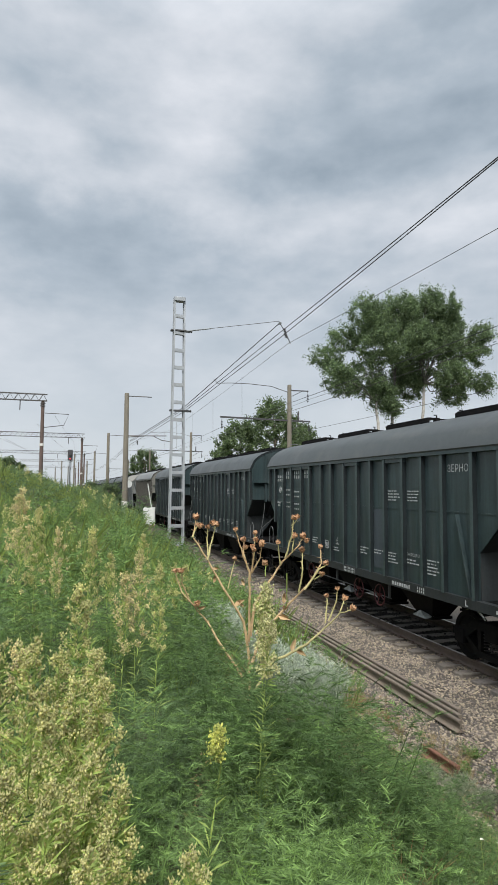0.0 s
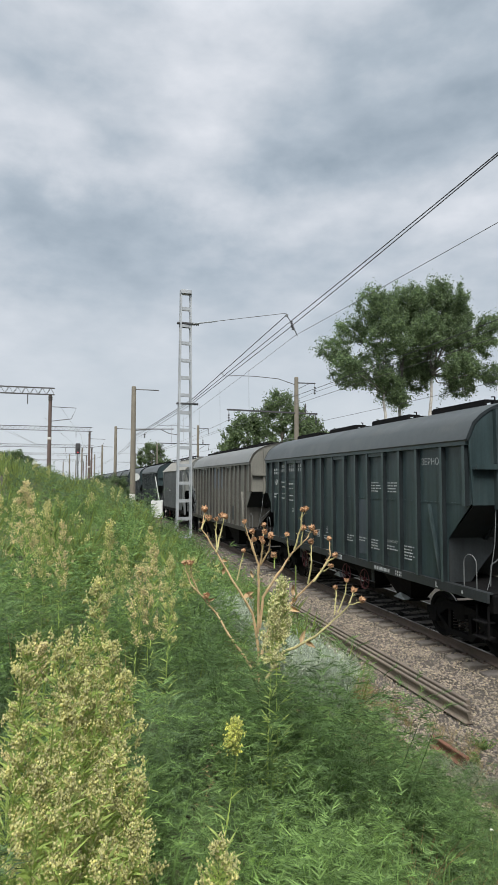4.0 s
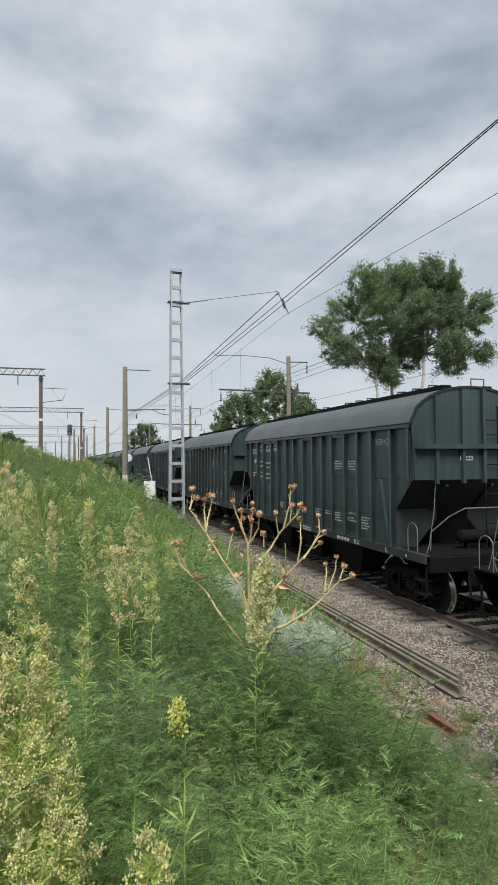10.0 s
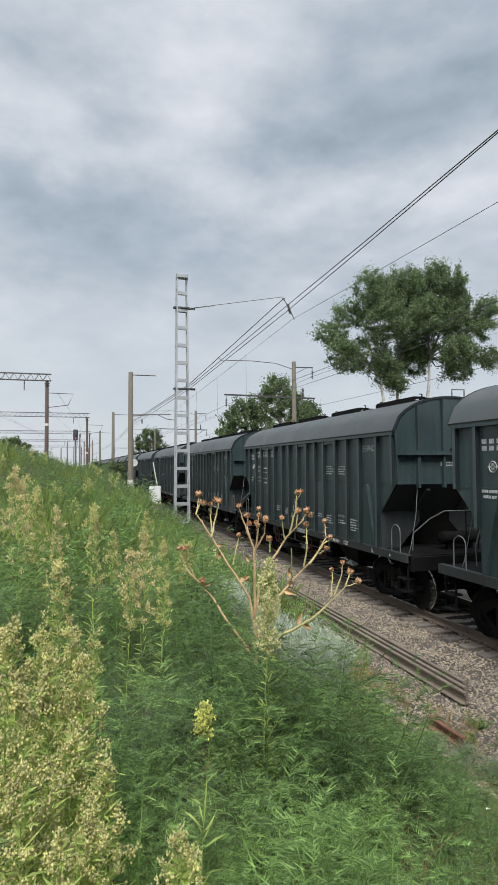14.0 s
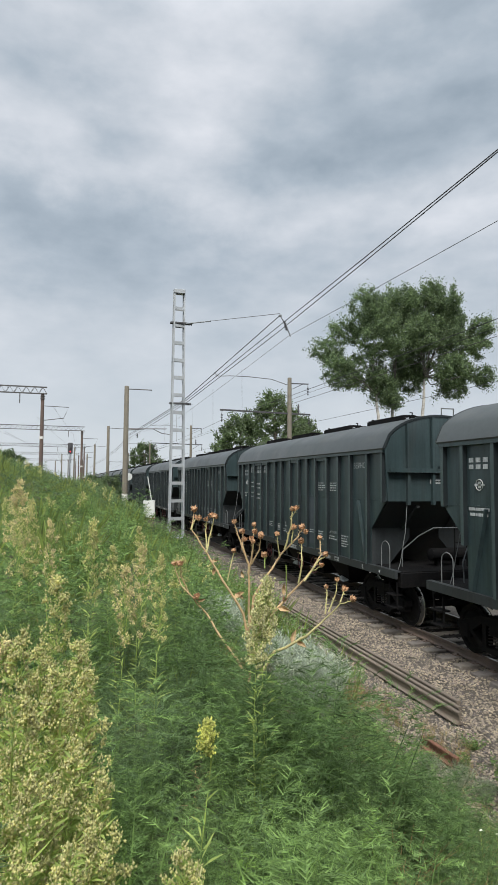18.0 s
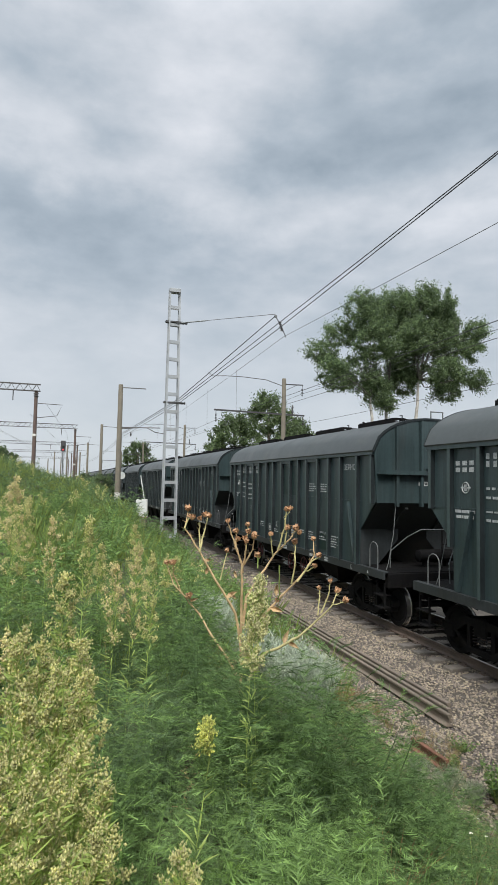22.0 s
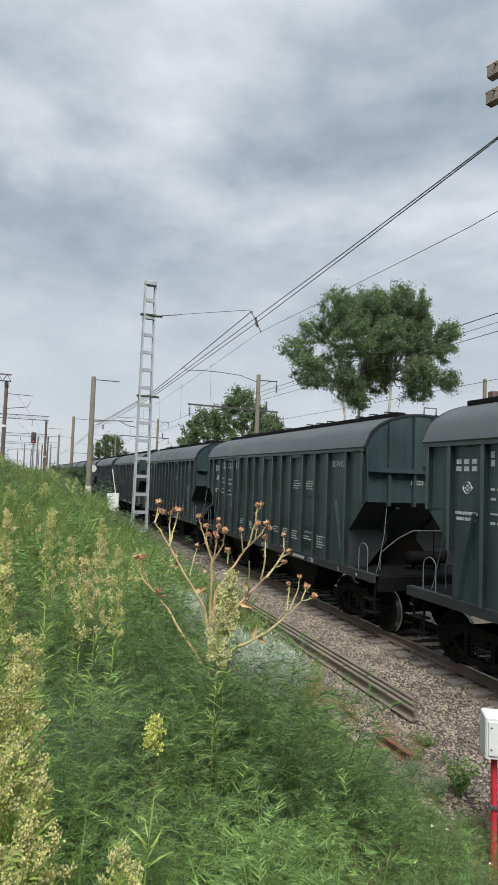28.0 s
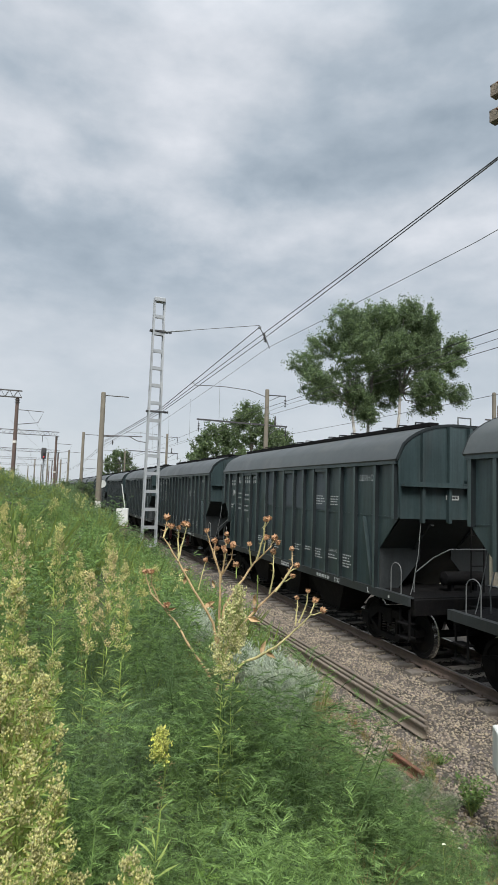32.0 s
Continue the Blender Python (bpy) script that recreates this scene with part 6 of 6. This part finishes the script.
TUFTS_FAR = [tuft(70 + s, 0.6, 26, 0.012, 0.3) for s in range(4)]


def on_bank(x, y, r):
    return ~((x > 3.9) & (y > 5.5) & (y < 8.2) & (r.uniform(0, 1, len(x)) < 0.9)) & (x < foot_x(y) - 0.15 + r.normal(0, 0.22, len(x))) & (x > -0.3 * y - 1.1) & (x < 1.15 * y + 1.0) & ~((x > 3.7) & (x < 5.6) & (y > 28.5) & (y < 37.5) & (r.uniform(0, 1, len(x)) < 0.8)) & ~((x > 1.9) & (x < 3.15) & (y > 5.75) & (y < 7.2) & (r.uniform(0, 1, len(x)) < 0.75))


def on_verge(x, y, r):
    """The strip on both sides of the bank's foot, thinning out in the gravel."""
    d = x - foot_x(y)
    return (d > -1.0) & (d < 0.75 * (1 - step01(6.0, 8.5, y)) * r.uniform(0.2, 1.0, len(x)) + 0.05) & ~((x > 3.9) & (y > 5.5) & (y < 8.2) & (r.uniform(0, 1, len(x)) < 0.93)) & (x < 1.15 * y + 1.0)


def behind(x, y, r):
    return x < foot_x(y) - 0.3


weeds("feathery_weeds", FEATHER, 560, 101, (-2.6, 4.6), (0.3, 6.0), M_WEED, "dense feathery green weeds covering the bank", (0.55, 1.3), 1.0, on_bank)
weeds("feathery_weeds", FEATHER, 300, 102, (-2.6, 4.6), (0.3, 6.5), M_WEED2, "blue-green feathery weeds among the others", (0.55, 1.25), 1.0, on_bank)
weeds("feathery_weeds", FEATHER, 100, 113, (-0.35, 1.3), (0.95, 2.7), M_WEED, "feathery weeds closing the gaps of the bank", (0.5, 0.8), 1.0, on_bank, uneven=0.0)
weeds("feathery_weeds", FEATHER_MID, 480, 116, (-1.0, 1.6), (2.4, 5.4), M_WEED2, "feathery weeds closing the gaps of the bank", (0.45, 0.8), 1.0, on_bank, uneven=0.0)
weeds("feathery_weeds", FEATHER_S, 430, 114, (3.0, 5.2), (3.4, 7.4), M_WEED2, "low grey-green weeds spreading into the gravel", (0.55, 0.95), 1.0, on_verge, uneven=0.7)
weeds("dark_bushy_weeds", FEATHER, 70, 118, (0.8, 1.9), (2.4, 3.9), M_WEED_DARK, "dark green bushy weeds among the lighter ones", (1.0, 1.45), 1.0, on_bank, uneven=0.3)
weeds("dark_bushy_weeds", FEATHER_MID, 90, 119, (1.6, 3.3), (2.6, 4.6), M_WEED_DARK, "dark green bushy weeds on the lower bank", (0.7, 1.3), 1.0, on_bank, uneven=0.9)
weeds("red_dry_grass", TUFTS, 620, 115, (2.4, 5.2), (3.2, 9.6), M_REDDRY, "reddish dry grass along the gravel edge", (0.6, 1.15), 1.0, on_verge, uneven=0.4)
weeds("red_dry_grass", TUFTS, 260, 117, (1.3, 4.6), (2.2, 6.5), M_REDDRY, "reddish dry grass scattered among the weeds", (0.7, 1.2), 1.0, on_bank, uneven=0.4)
weeds("low_weeds", FEATHER_S, 460, 103, (1.6, 5.2), (1.5, 9.0), M_WEED2, "low feathery weeds at the edge of the gravel", (0.5, 1.2), 1.0, on_bank, uneven=0.8)
weeds("feathery_weeds", FEATHER_FAR, 1150, 104, (-5.5, 5.6), (5.6, 20), M_WEED, "feathery green weeds further along the bank", (0.75, 1.15), 1.2, on_bank)
weeds("feathery_weeds", FEATHER_FAR, 900, 105, (-12.0, 6.2), (18, 75), M_WEED2, "green weeds far along the bank", (0.9, 1.5), 1.4, on_bank)
weeds("grass_tufts", TUFTS, 220, 106, (-2.2, 5.0), (0.8, 9), M_GRASS, "thin meadow grass between the weeds", (0.8, 1.4), 0.9, on_bank)
weeds("grass_tufts", TUFTS_FAR, 1500, 107, (-12, 6.2), (8, 75), M_GRASS, "yellow-green grass along the bank", (0.8, 1.5), 1.2, on_bank)
weeds("grass_tufts", TUFTS_FAR, 700, 110, (-14, 4.2), (-18, 0.0), M_GRASS, "grass on the bank", (0.6, 1.0), 1.0, behind)
weeds("dry_grass", TUFTS, 300, 108, (2.2, 5.4), (3.2, 9.5), M_DRY, "dry straw-coloured grass at the gravel edge", (0.5, 1.0), 1.0)
weeds("feathery_weeds", FEATHER, 16, 120, (0.2, 0.58), (1.45, 1.9), M_WEED, "feathery weeds round a yellow flower spike", (0.75, 0.95), 1.0, on_bank, uneven=0.0)
YOUNG = [feathery(80 + s, 0.22, 3, 10, 16, 0.0014, 0.09, 0.06, fringe=0.22) for s in range(3)]
DRYSTEM = [feathery(90 + s, 0.85, 1, 16, 3, 0.0018, 0.09, 0.12, fringe=0.36) for s in range(4)]
weeds("young_weed_tips", YOUNG, 24, 111, (-0.4, 2.6), (1.1, 5.0), M_YOUNG, "lime-green young shoots among the weeds", (0.6, 1.0), 1.0, on_bank, sink=-0.3, uneven=0.2)
weeds("dry_stems", DRYSTEM, 70, 112, (-1.2, 3.4), (2.4, 9.0), M_DRY, "thin dry seed stems standing above the weeds", (0.8, 1.2), 1.0, on_bank, uneven=0.1)
weeds("gravel_weeds", FEATHER_S, 60, 109, (4.3, 5.7), (4.2, 8.2), M_WEED2, "small weeds growing in the gravel", (0.3, 0.8), 1.0, sink=0.02)

# tall plumes, each a thing of its own
PLUMES = []


def plume(x, y, h, head, width, count, size, seed, mat, label, twigs=26, leaf_n=0):
    z = float(ground_z(x, y)) - 0.05
    t = thing("plumed_weed", pose(x, y, z), label, "tall weed", "plumed weeds on the bank")
    (gv, gf), (bv, bf) = plume_parts(seed, h, head, width, count, size, leaf_n or (320 if y < 2 else 110), twigs)
    soup("stalk", gv, gf, M_STALK, "", "", parent=t)
    soup("flower_plume", bv, bf, mat, "", "", parent=t)
    PLUMES.append(t)
    return t


# silver sage cushions
def sage(x, y, s, seed, top, n=190, leaf=0.055, thin=0.0042, mat=None):
    r = np.random.default_rng(seed)
    g = float(ground_z(x, y)) - 0.03
    m = 26
    a = r.uniform(0, math.tau, n)
    q = r.uniform(0, 1, n) ** 0.55
    tip = np.stack([s * q * np.cos(a), 0.85 * s * q * np.sin(a), (top - g) * (0.62 + 0.38 * np.sqrt(1 - 0.9 * q * q)) * r.uniform(0.8, 1.06, n)], 1)
    root = tip * np.array([0.3, 0.3, 0.0])
    out = [blades(root, tip, 0.0035, r)]
    u = np.linspace(0.45, 1.0, m)
    p = (root[:, None] + (tip - root)[:, None] * u[None, :, None]).reshape(-1, 3)
    az = r.uniform(0, math.tau, n * m)
    d = np.stack([np.cos(az) * 0.75, np.sin(az) * 0.75, r.uniform(0.3, 1.2, n * m)], 1) * (leaf * r.uniform(0.5, 1.3, n * m))[:, None]
    out.append(blades(p, p + d, thin, r, 0.03))
    v, f = join(out)
    ob = soup("silver_sage", v + np.array([x, y, g]), f, mat or M_SAGE, "", "", kind="")
    return tagged(ob, "silvery grey-green sage cushion on the bank", "plant", "sage cushions", "")
L_PLUME = "tall weed with a loose cream flower plume on the bank"
L_TAN = "tall weed with a fading tan flower plume on the bank"
for i, (x, y, top, head, width, count, size, mat, twigs) in enumerate((
        (-0.05, 1.92, 3.07, 0.72, 0.12, 520, 0.0085, M_BUD, 36), (-0.16, 1.66, 2.98, 0.72, 0.12, 480, 0.0085, M_BUD, 36),
        (0.0, 1.48, 2.76, 0.7, 0.1, 420, 0.0085, M_BUD, 32), (-0.12, 1.46, 2.86, 0.7, 0.11, 430, 0.0085, M_BUD, 32),
        (-0.02, 1.24, 2.66, 0.65, 0.09, 380, 0.008, M_BUD, 30), (-0.1, 1.3, 2.76, 0.7, 0.1, 400, 0.008, M_BUD, 32),
        (-0.2, 1.9, 2.9, 0.7, 0.12, 420, 0.0085, M_BUD2, 32), (-0.06, 1.6, 2.88, 0.72, 0.12, 460, 0.0085, M_BUD, 34),
        (-0.24, 1.72, 2.95, 0.72, 0.12, 460, 0.0085, M_BUD, 34), (0.035, 1.36, 2.62, 0.6, 0.08, 380, 0.008, M_BUD, 30), (-0.17, 1.34, 2.78, 0.7, 0.1, 420, 0.008, M_BUD, 32),
        (0.02, 1.64, 2.86, 0.7, 0.1, 420, 0.0085, M_BUD, 32), (0.06, 1.46, 2.68, 0.65, 0.085, 380, 0.008, M_BUD, 30), (0.0, 1.8, 2.9, 0.7, 0.1, 420, 0.0085, M_BUD, 32),
        (-0.1, 1.78, 2.92, 0.7, 0.11, 420, 0.0085, M_BUD, 32), (-0.05, 1.38, 2.72, 0.7, 0.1, 400, 0.008, M_BUD, 32),
        (0.16, 4.17, 3.09, 0.42, 0.1, 260, 0.011, M_BUD, 26), (0.42, 3.68, 2.97, 0.45, 0.1, 280, 0.011, M_BUD2, 26),
        (0.5, 3.45, 2.94, 0.4, 0.08, 230, 0.010, M_BUD, 24), (0.31, 3.61, 2.86, 0.42, 0.11, 260, 0.011, M_BUD2, 26),
        (-0.38, 4.96, 3.34, 0.5, 0.17, 420, 0.013, M_BUD2, 34), (-0.28, 5.35, 3.19, 0.45, 0.14, 340, 0.013, M_BUD, 30),
        (-0.1, 4.67, 3.06, 0.4, 0.1, 240, 0.012, M_BUD2, 26),
        (0.885, 2.62, 2.93, 0.24, 0.055, 300, 0.0125, M_BUD3, 26), (0.82, 2.56, 2.78, 0.22, 0.05, 200, 0.012, M_BUD3, 22),
        (0.22, 1.29, 2.6, 0.4, 0.07, 240, 0.008, M_BUD, 24), (0.09, 2.75, 2.66, 0.35, 0.05, 120, 0.009, M_BUD, 18),
        (0.87, 5.02, 2.72, 0.35, 0.07, 150, 0.012, M_BUD, 20), (0.71, 6.1, 2.9, 0.35, 0.09, 170, 0.014, M_BUD, 20),
        (0.35, 5.17, 2.81, 0.35, 0.09, 170, 0.013, M_BUD, 20), (1.05, 5.6, 2.65, 0.35, 0.08, 150, 0.013, M_BUD, 20),
        (-0.75, 6.2, 3.25, 0.4, 0.14, 240, 0.015, M_BUD, 24), (-0.55, 7.4, 3.2, 0.4, 0.12, 200, 0.016, M_BUD2, 22))):
    plume(x, y, top - float(ground_z(x, y)) + 0.05, head, width * (1.15 if y < 2 else 0.9), int(count * (4.2 if y < 2 else 3.4)), size * (0.64 if y < 2 else 0.6), 200 + i, mat, L_TAN if mat is M_BUD2 else L_PLUME, twigs)
plume(0.375, 1.78, 2.65 - float(ground_z(0.37, 1.78)) + 0.05, 0.095, 0.022, 700, 0.0052, 300, M_YELLOW, "young weed topped with a lemon-yellow flower spike", 26, 60)
sage(3.0, 6.85, 0.38, 401, 1.33)
sage(2.55, 6.4, 0.42, 402, 1.62)
sage(1.62, 6.6, 0.36, 403, 2.12)
sage(2.2, 6.7, 0.3, 404, 1.7)
sage(4.5, 6.3, 0.24, 405, 0.02, 60, 0.09, 0.0016, M_SAGE2)
sage(4.72, 6.1, 0.18, 406, -0.08, 40, 0.08, 0.0016, M_SAGE2)
sage(4.3, 6.6, 0.2, 407, 0.05, 45, 0.08, 0.0016, M_SAGE2)

# faded side plumes far along the bank, too many to count
r = np.random.default_rng(55)
FAR_PLUMES = [plume_parts(500 + s, 1.15, 0.4, 0.13, 60, 0.024, 14, 14) for s in range(3)]
px, py = r.uniform(-7, 2.6, 70), 8 + 40 * r.uniform(0, 1, 70) ** 1.0
pz = ground_z(px, py) - 0.05
ps = r.uniform(0.65, 1.0, 70)
v, f = lay([p[0] for p in FAR_PLUMES], px, py, pz, ps, np.random.default_rng(56))
soup("far_plume_stalks", v, f, M_STALK, "green stalks of plumed weeds along the bank", "weeds")
v, f = lay([p[1] for p in FAR_PLUMES], px, py, pz, ps, np.random.default_rng(56))
soup("far_flower_plumes", v, f, M_BUD, "cream flower plumes of weeds along the bank", "weeds")

# dried thistle: stalks fork from one foot and end in brown heads
TH = thing("dried_thistle", pose(1.24, 4.08, 2.42, 0, 0, -17), "dried reddish thistle with forked stalks and brown heads", "thistle")


def stalk(points, r0, r1, mat, seed):
    r = random.Random(seed)
    p = [Vector((x, r.uniform(-0.03, 0.03) + 0.12 * math.sin(seed) * k / len(points), z)) for k, (x, z) in enumerate(points)]
    fine_p = []
    for a, b in zip(p, p[1:]):
        for k in range(3):
            fine_p.append(a.lerp(b, k / 3) + Vector((r.uniform(-1, 1), r.uniform(-1, 1), r.uniform(-1, 1))) * 0.0035)
    fine_p.append(p[-1])
    g = Geo().tube(fine_p, r0, 6, r1)
    for q in fine_p[2:]:
        for k in range(r.choice((2, 3, 4))):
            d = Vector((r.uniform(-1, 1), r.uniform(-1, 1), r.uniform(-0.2, 1))).normalized() * r.uniform(0.012, 0.038)
            g.tube([q, q + d], 0.0022, 3, 0.0004)
    part("stalk", g, mat, TH, smooth=True)
    return fine_p[-1]


def head(p, s, seed):
    r = random.Random(seed)
    rings, sides = [(0.004, -0.022), (0.011, -0.014), (0.015, -0.005), (0.0145, 0.003), (0.013, 0.009), (0.015, 0.016), (0.005, 0.013)], 12
    v = []
    for q, (rad, h) in enumerate(rings):
        for k in range(sides):
            a = math.tau * (k + 0.5 * (q % 2)) / sides
            w = rad * (r.uniform(1.35, 1.95) if (k + q) % 2 and 0 < q < 6 else r.uniform(0.8, 1.0))
            v.append((w * math.cos(a), w * math.sin(a), h + (r.uniform(0.002, 0.009) if (k + q) % 2 and 0 < q < 6 else 0)))
    f = [(q * sides + k, q * sides + (k + 1) % sides, (q + 1) * sides + (k + 1) % sides, (q + 1) * sides + k) for q in range(6) for k in range(sides)]
    g = Geo().add(v, f + [tuple(range(sides - 1, -1, -1)), tuple(range(6 * sides, 7 * sides))])
    part("seed_head", g, M_HEAD, TH, at=Matrix.Translation(p) @ pose(0, 0, 0, r.uniform(-35, 35), r.uniform(-35, 35)) @ Matrix.Scale(s, 4))


def dry_leaf(x, z, a, s, seed):
    r = random.Random(seed)
    c, q = math.cos(a), math.sin(a)
    pts = [(0, 0), (0.3, 0.2), (0.65, 0.17), (1, 0), (0.6, -0.13), (0.28, -0.16)]
    g = Geo()
    v = [(x + s * (u * c - w * q), r.uniform(-0.015, 0.015), z + s * (u * q + w * c)) for u, w in pts] + [(x + s * 0.5 * c, 0.02, z + s * 0.5 * q)]
    part("dry_leaf", g.add(v, [(6, k, (k + 1) % 6) for k in range(6)]), M_THISTLE, TH, "curled reddish dry leaf")


U = 0.0018
STALKS = [
    ([(5, -330), (0, -120), (-20, 15), (-100, 140), (-165, 250), (-225, 340), (-215, 410)], 0.0085, M_THISTLE),
    ([(-165, 250), (-150, 330), (-140, 385)], 0.005, M_THISTLE2), ([(-165, 265), (-172, 330), (-168, 372)], 0.0045, M_THISTLE2), ([(-225, 340), (-205, 390), (-198, 378)], 0.004, M_THISTLE2),
    ([(0, -60), (2, 100), (-2, 210), (-35, 300), (-57, 368)], 0.0075, M_THISTLE), ([(0, 170), (12, 240), (15, 290)], 0.006, M_THISTLE),
    ([(8, 200), (40, 260), (45, 310)], 0.005, M_THISTLE), ([(-2, 210), (-25, 280), (-25, 325)], 0.005, M_THISTLE), ([(10, 240), (20, 320), (20, 350)], 0.004, M_THISTLE2),
    ([(5, -40), (20, 80), (70, 160), (130, 245), (190, 310), (212, 342)], 0.008, M_THISTLE), ([(140, 260), (162, 350), (168, 415)], 0.005, M_THISTLE2),
    ([(118, 235), (108, 320)], 0.004, M_THISTLE2), ([(165, 285), (172, 345)], 0.004, M_THISTLE2), ([(162, 380), (188, 418)], 0.003, M_THISTLE2),
    ([(10, -150), (50, -30), (110, 30), (180, 100), (250, 180), (285, 240), (284, 295)], 0.0085, M_THISTLE), ([(195, 130), (206, 220), (208, 285)], 0.005, M_THISTLE2),
    ([(215, 140), (270, 220), (298, 240)], 0.005, M_THISTLE2), ([(250, 180), (280, 200)], 0.004, M_THISTLE2),
    ([(20, -250), (100, -130), (160, -100), (220, -60), (290, 0), (350, 60), (395, 75)], 0.008, M_THISTLE2), ([(310, 20), (340, 90), (345, 140)], 0.0045, M_THISTLE2),
    ([(296, 10), (306, 60), (308, 105)], 0.004, M_THISTLE2), ([(352, 62), (376, 100)], 0.004, M_THISTLE2),
    ([(0, -250), (-50, -150), (-110, -70), (-165, 10), (-215, 75), (-262, 125), (-292, 200)], 0.0065, M_THISTLE), ([(-232, 85), (-262, 160), (-262, 205)], 0.004, M_THISTLE), ([(-190, 45), (-200, 80)], 0.004, M_THISTLE),
    ([(-85, 140), (-58, 250)], 0.0035, M_THISTLE2), ([(145, 200), (146, 90), (140, 60)], 0.0035, M_STALK), ([(60, 190), (62, 230)], 0.003, M_STALK),
]
for i, (pts, r0, mat) in enumerate(STALKS):
    tip = stalk([(a * U, b * U) for a, b in pts], r0 * 1.45, 0.0034, mat, i)
    head(tip + Vector((0, 0, 0.008)), 0.8 if i % 3 else 1.05, i)
for i, (a, b) in enumerate(((-25, 330), (-18, 300), (10, 305), (24, 330), (48, 318), (205, 346), (222, 330), (-148, 392), (-130, 388), (300, 242), (-275, 205), (178, 420))):
    head(Vector((a * U, 0.02 * math.sin(i * 2.1), b * U)), 0.9, 60 + i)
for i, (a, b, t, s) in enumerate(((-140, 160, 1.3, 0.075), (-60, 75, 0.5, 0.09), (-20, 70, 2.4, 0.06), (110, 40, -0.3, 0.1), (135, 85, 1.5, 0.085), (165, -98, 1.2, 0.1), (95, 20, -2.4, 0.08), (180, -88, -0.5, 0.09), (-145, 215, 0.1, 0.05), (-200, 60, 0.3, 0.06), (60, -10, -2.6, 0.08), (-20, 150, 1.9, 0.06))):
    dry_leaf(a * U, b * U, t, s, i)

# leafy weeds standing in the gravel
def leafy_weed(x, y, h, spread, n, seed, leaf=0.055):
    r = np.random.default_rng(seed)
    t = thing("leafy_weed", pose(x, y, float(ground_z(x, y)) - 0.02), "bushy green weed with pointed leaves in the gravel", "weed", "leafy weeds in the gravel")
    a = r.uniform(0, math.tau, n)
    q = spread * r.uniform(0.1, 1, n)
    tip = np.stack([q * np.cos(a), q * np.sin(a), h * r.uniform(0.55, 1.0, n)], 1)
    v, f = blades(np.zeros((n, 3)), tip, 0.004, r)
    soup("stem", v, f, M_STALK, "", "", parent=t)
    m = 16
    u = np.linspace(0.3, 1.0, m)
    p = (tip[:, None] * u[None, :, None]).reshape(-1, 3)
    az = r.uniform(0, math.tau, n * m)
    d = np.stack([np.cos(az), np.sin(az), r.uniform(-0.1, 0.8, n * m)], 1) * (leaf * r.uniform(0.6, 1.3, n * m))[:, None]
    v, f = blades(p, p + d, leaf * 0.2, r, 0.12)
    soup("leaf", v, f, M_WEED, "", "", parent=t)


leafy_weed(5.0, 6.05, 0.5, 0.26, 34, 601)
leafy_weed(5.5, 7.3, 0.2, 0.24, 22, 602, 0.04)
leafy_weed(5.1, 6.95, 0.16, 0.15, 14, 603, 0.04)
leafy_weed(4.2, 9.4, 0.4, 0.2, 20, 604)

# small white blossoms near the gravel
for i, (x, y) in enumerate(((3.05, 4.35), (3.2, 4.0), (2.75, 4.6), (3.6, 4.6), (3.35, 3.7), (2.6, 3.4))):
    z = float(ground_z(x, y))
    fl = thing("white_blossom", pose(x, y, z), "small white blossom on a thin stem among weeds", "flower", "white blossoms")
    part("stem", Geo().tube([(0, 0, 0), (0.01, 0, 0.3), (0.0, 0.01, 0.44)], 0.003, 4), M_STALK, fl)
    g = Geo()
    for k in range(9):
        a = math.tau * k / 9
        g.lathe([(0.001, 0), (0.005, 0.003), (0.001, 0.006)], "z", 5, (0.011 * math.cos(a) * (k % 3) / 2, 0.011 * math.sin(a) * (k % 3) / 2, 0.44 + 0.003 * (k % 2)))
    part("blossom", g, M_PETAL, fl)


# how far the wind leans the nearest plumes, in centimetres at their tops
GUSTS = [(0, 6.9), (1, 7.5), (2, 10.3), (3, 9.2), (4.5, 9.5), (6, 10.1), (7, 8.4), (8, 5.2), (9, -0.9), (10, -4.9), (11, -1.4), (12, -1.4), (13, 0.0), (14, 2.0), (17, 1.4), (18, 3.5),
         (19, 3.5), (20, 5.2), (21, 5.5), (22, 6.9), (23, 5.2), (24, 4.9), (25, 2.3), (28, 0.9), (29, 1.7), (30, 2.0), (31, 1.2), (32, 1.4)]


def sway():
    gt, gv = [g[0] for g in GUSTS], [g[1] for g in GUSTS]
    for i, t in enumerate(PLUMES):
        rr = random.Random(i)
        m = t.matrix_basis.copy()
        near = t.location.y < 2.0
        amp, per, ph = (0.5 if near else rr.uniform(0.6, 1.5)), rr.uniform(1.7, 2.9), rr.uniform(0, 6)
        rows = []
        for k in range(81):
            s = k * 0.4
            gust = float(np.interp(s, gt, gv)) * (0.57 if near else 0.18)
            rows.append((s, m @ pose(0, 0, 0, amp * math.sin(math.tau * s / per + ph), gust + amp * math.sin(math.tau * s / (per * 1.27) + 2 * ph))))
        walk(t, rows)
    m = TH.matrix_basis.copy()
    walk(TH, [(k * 0.5, m @ pose(0, 0, 0, 0.4 * math.sin(k * 1.1), 0.5 * math.sin(k * 0.83 + 1))) for k in range(65)])


motions()
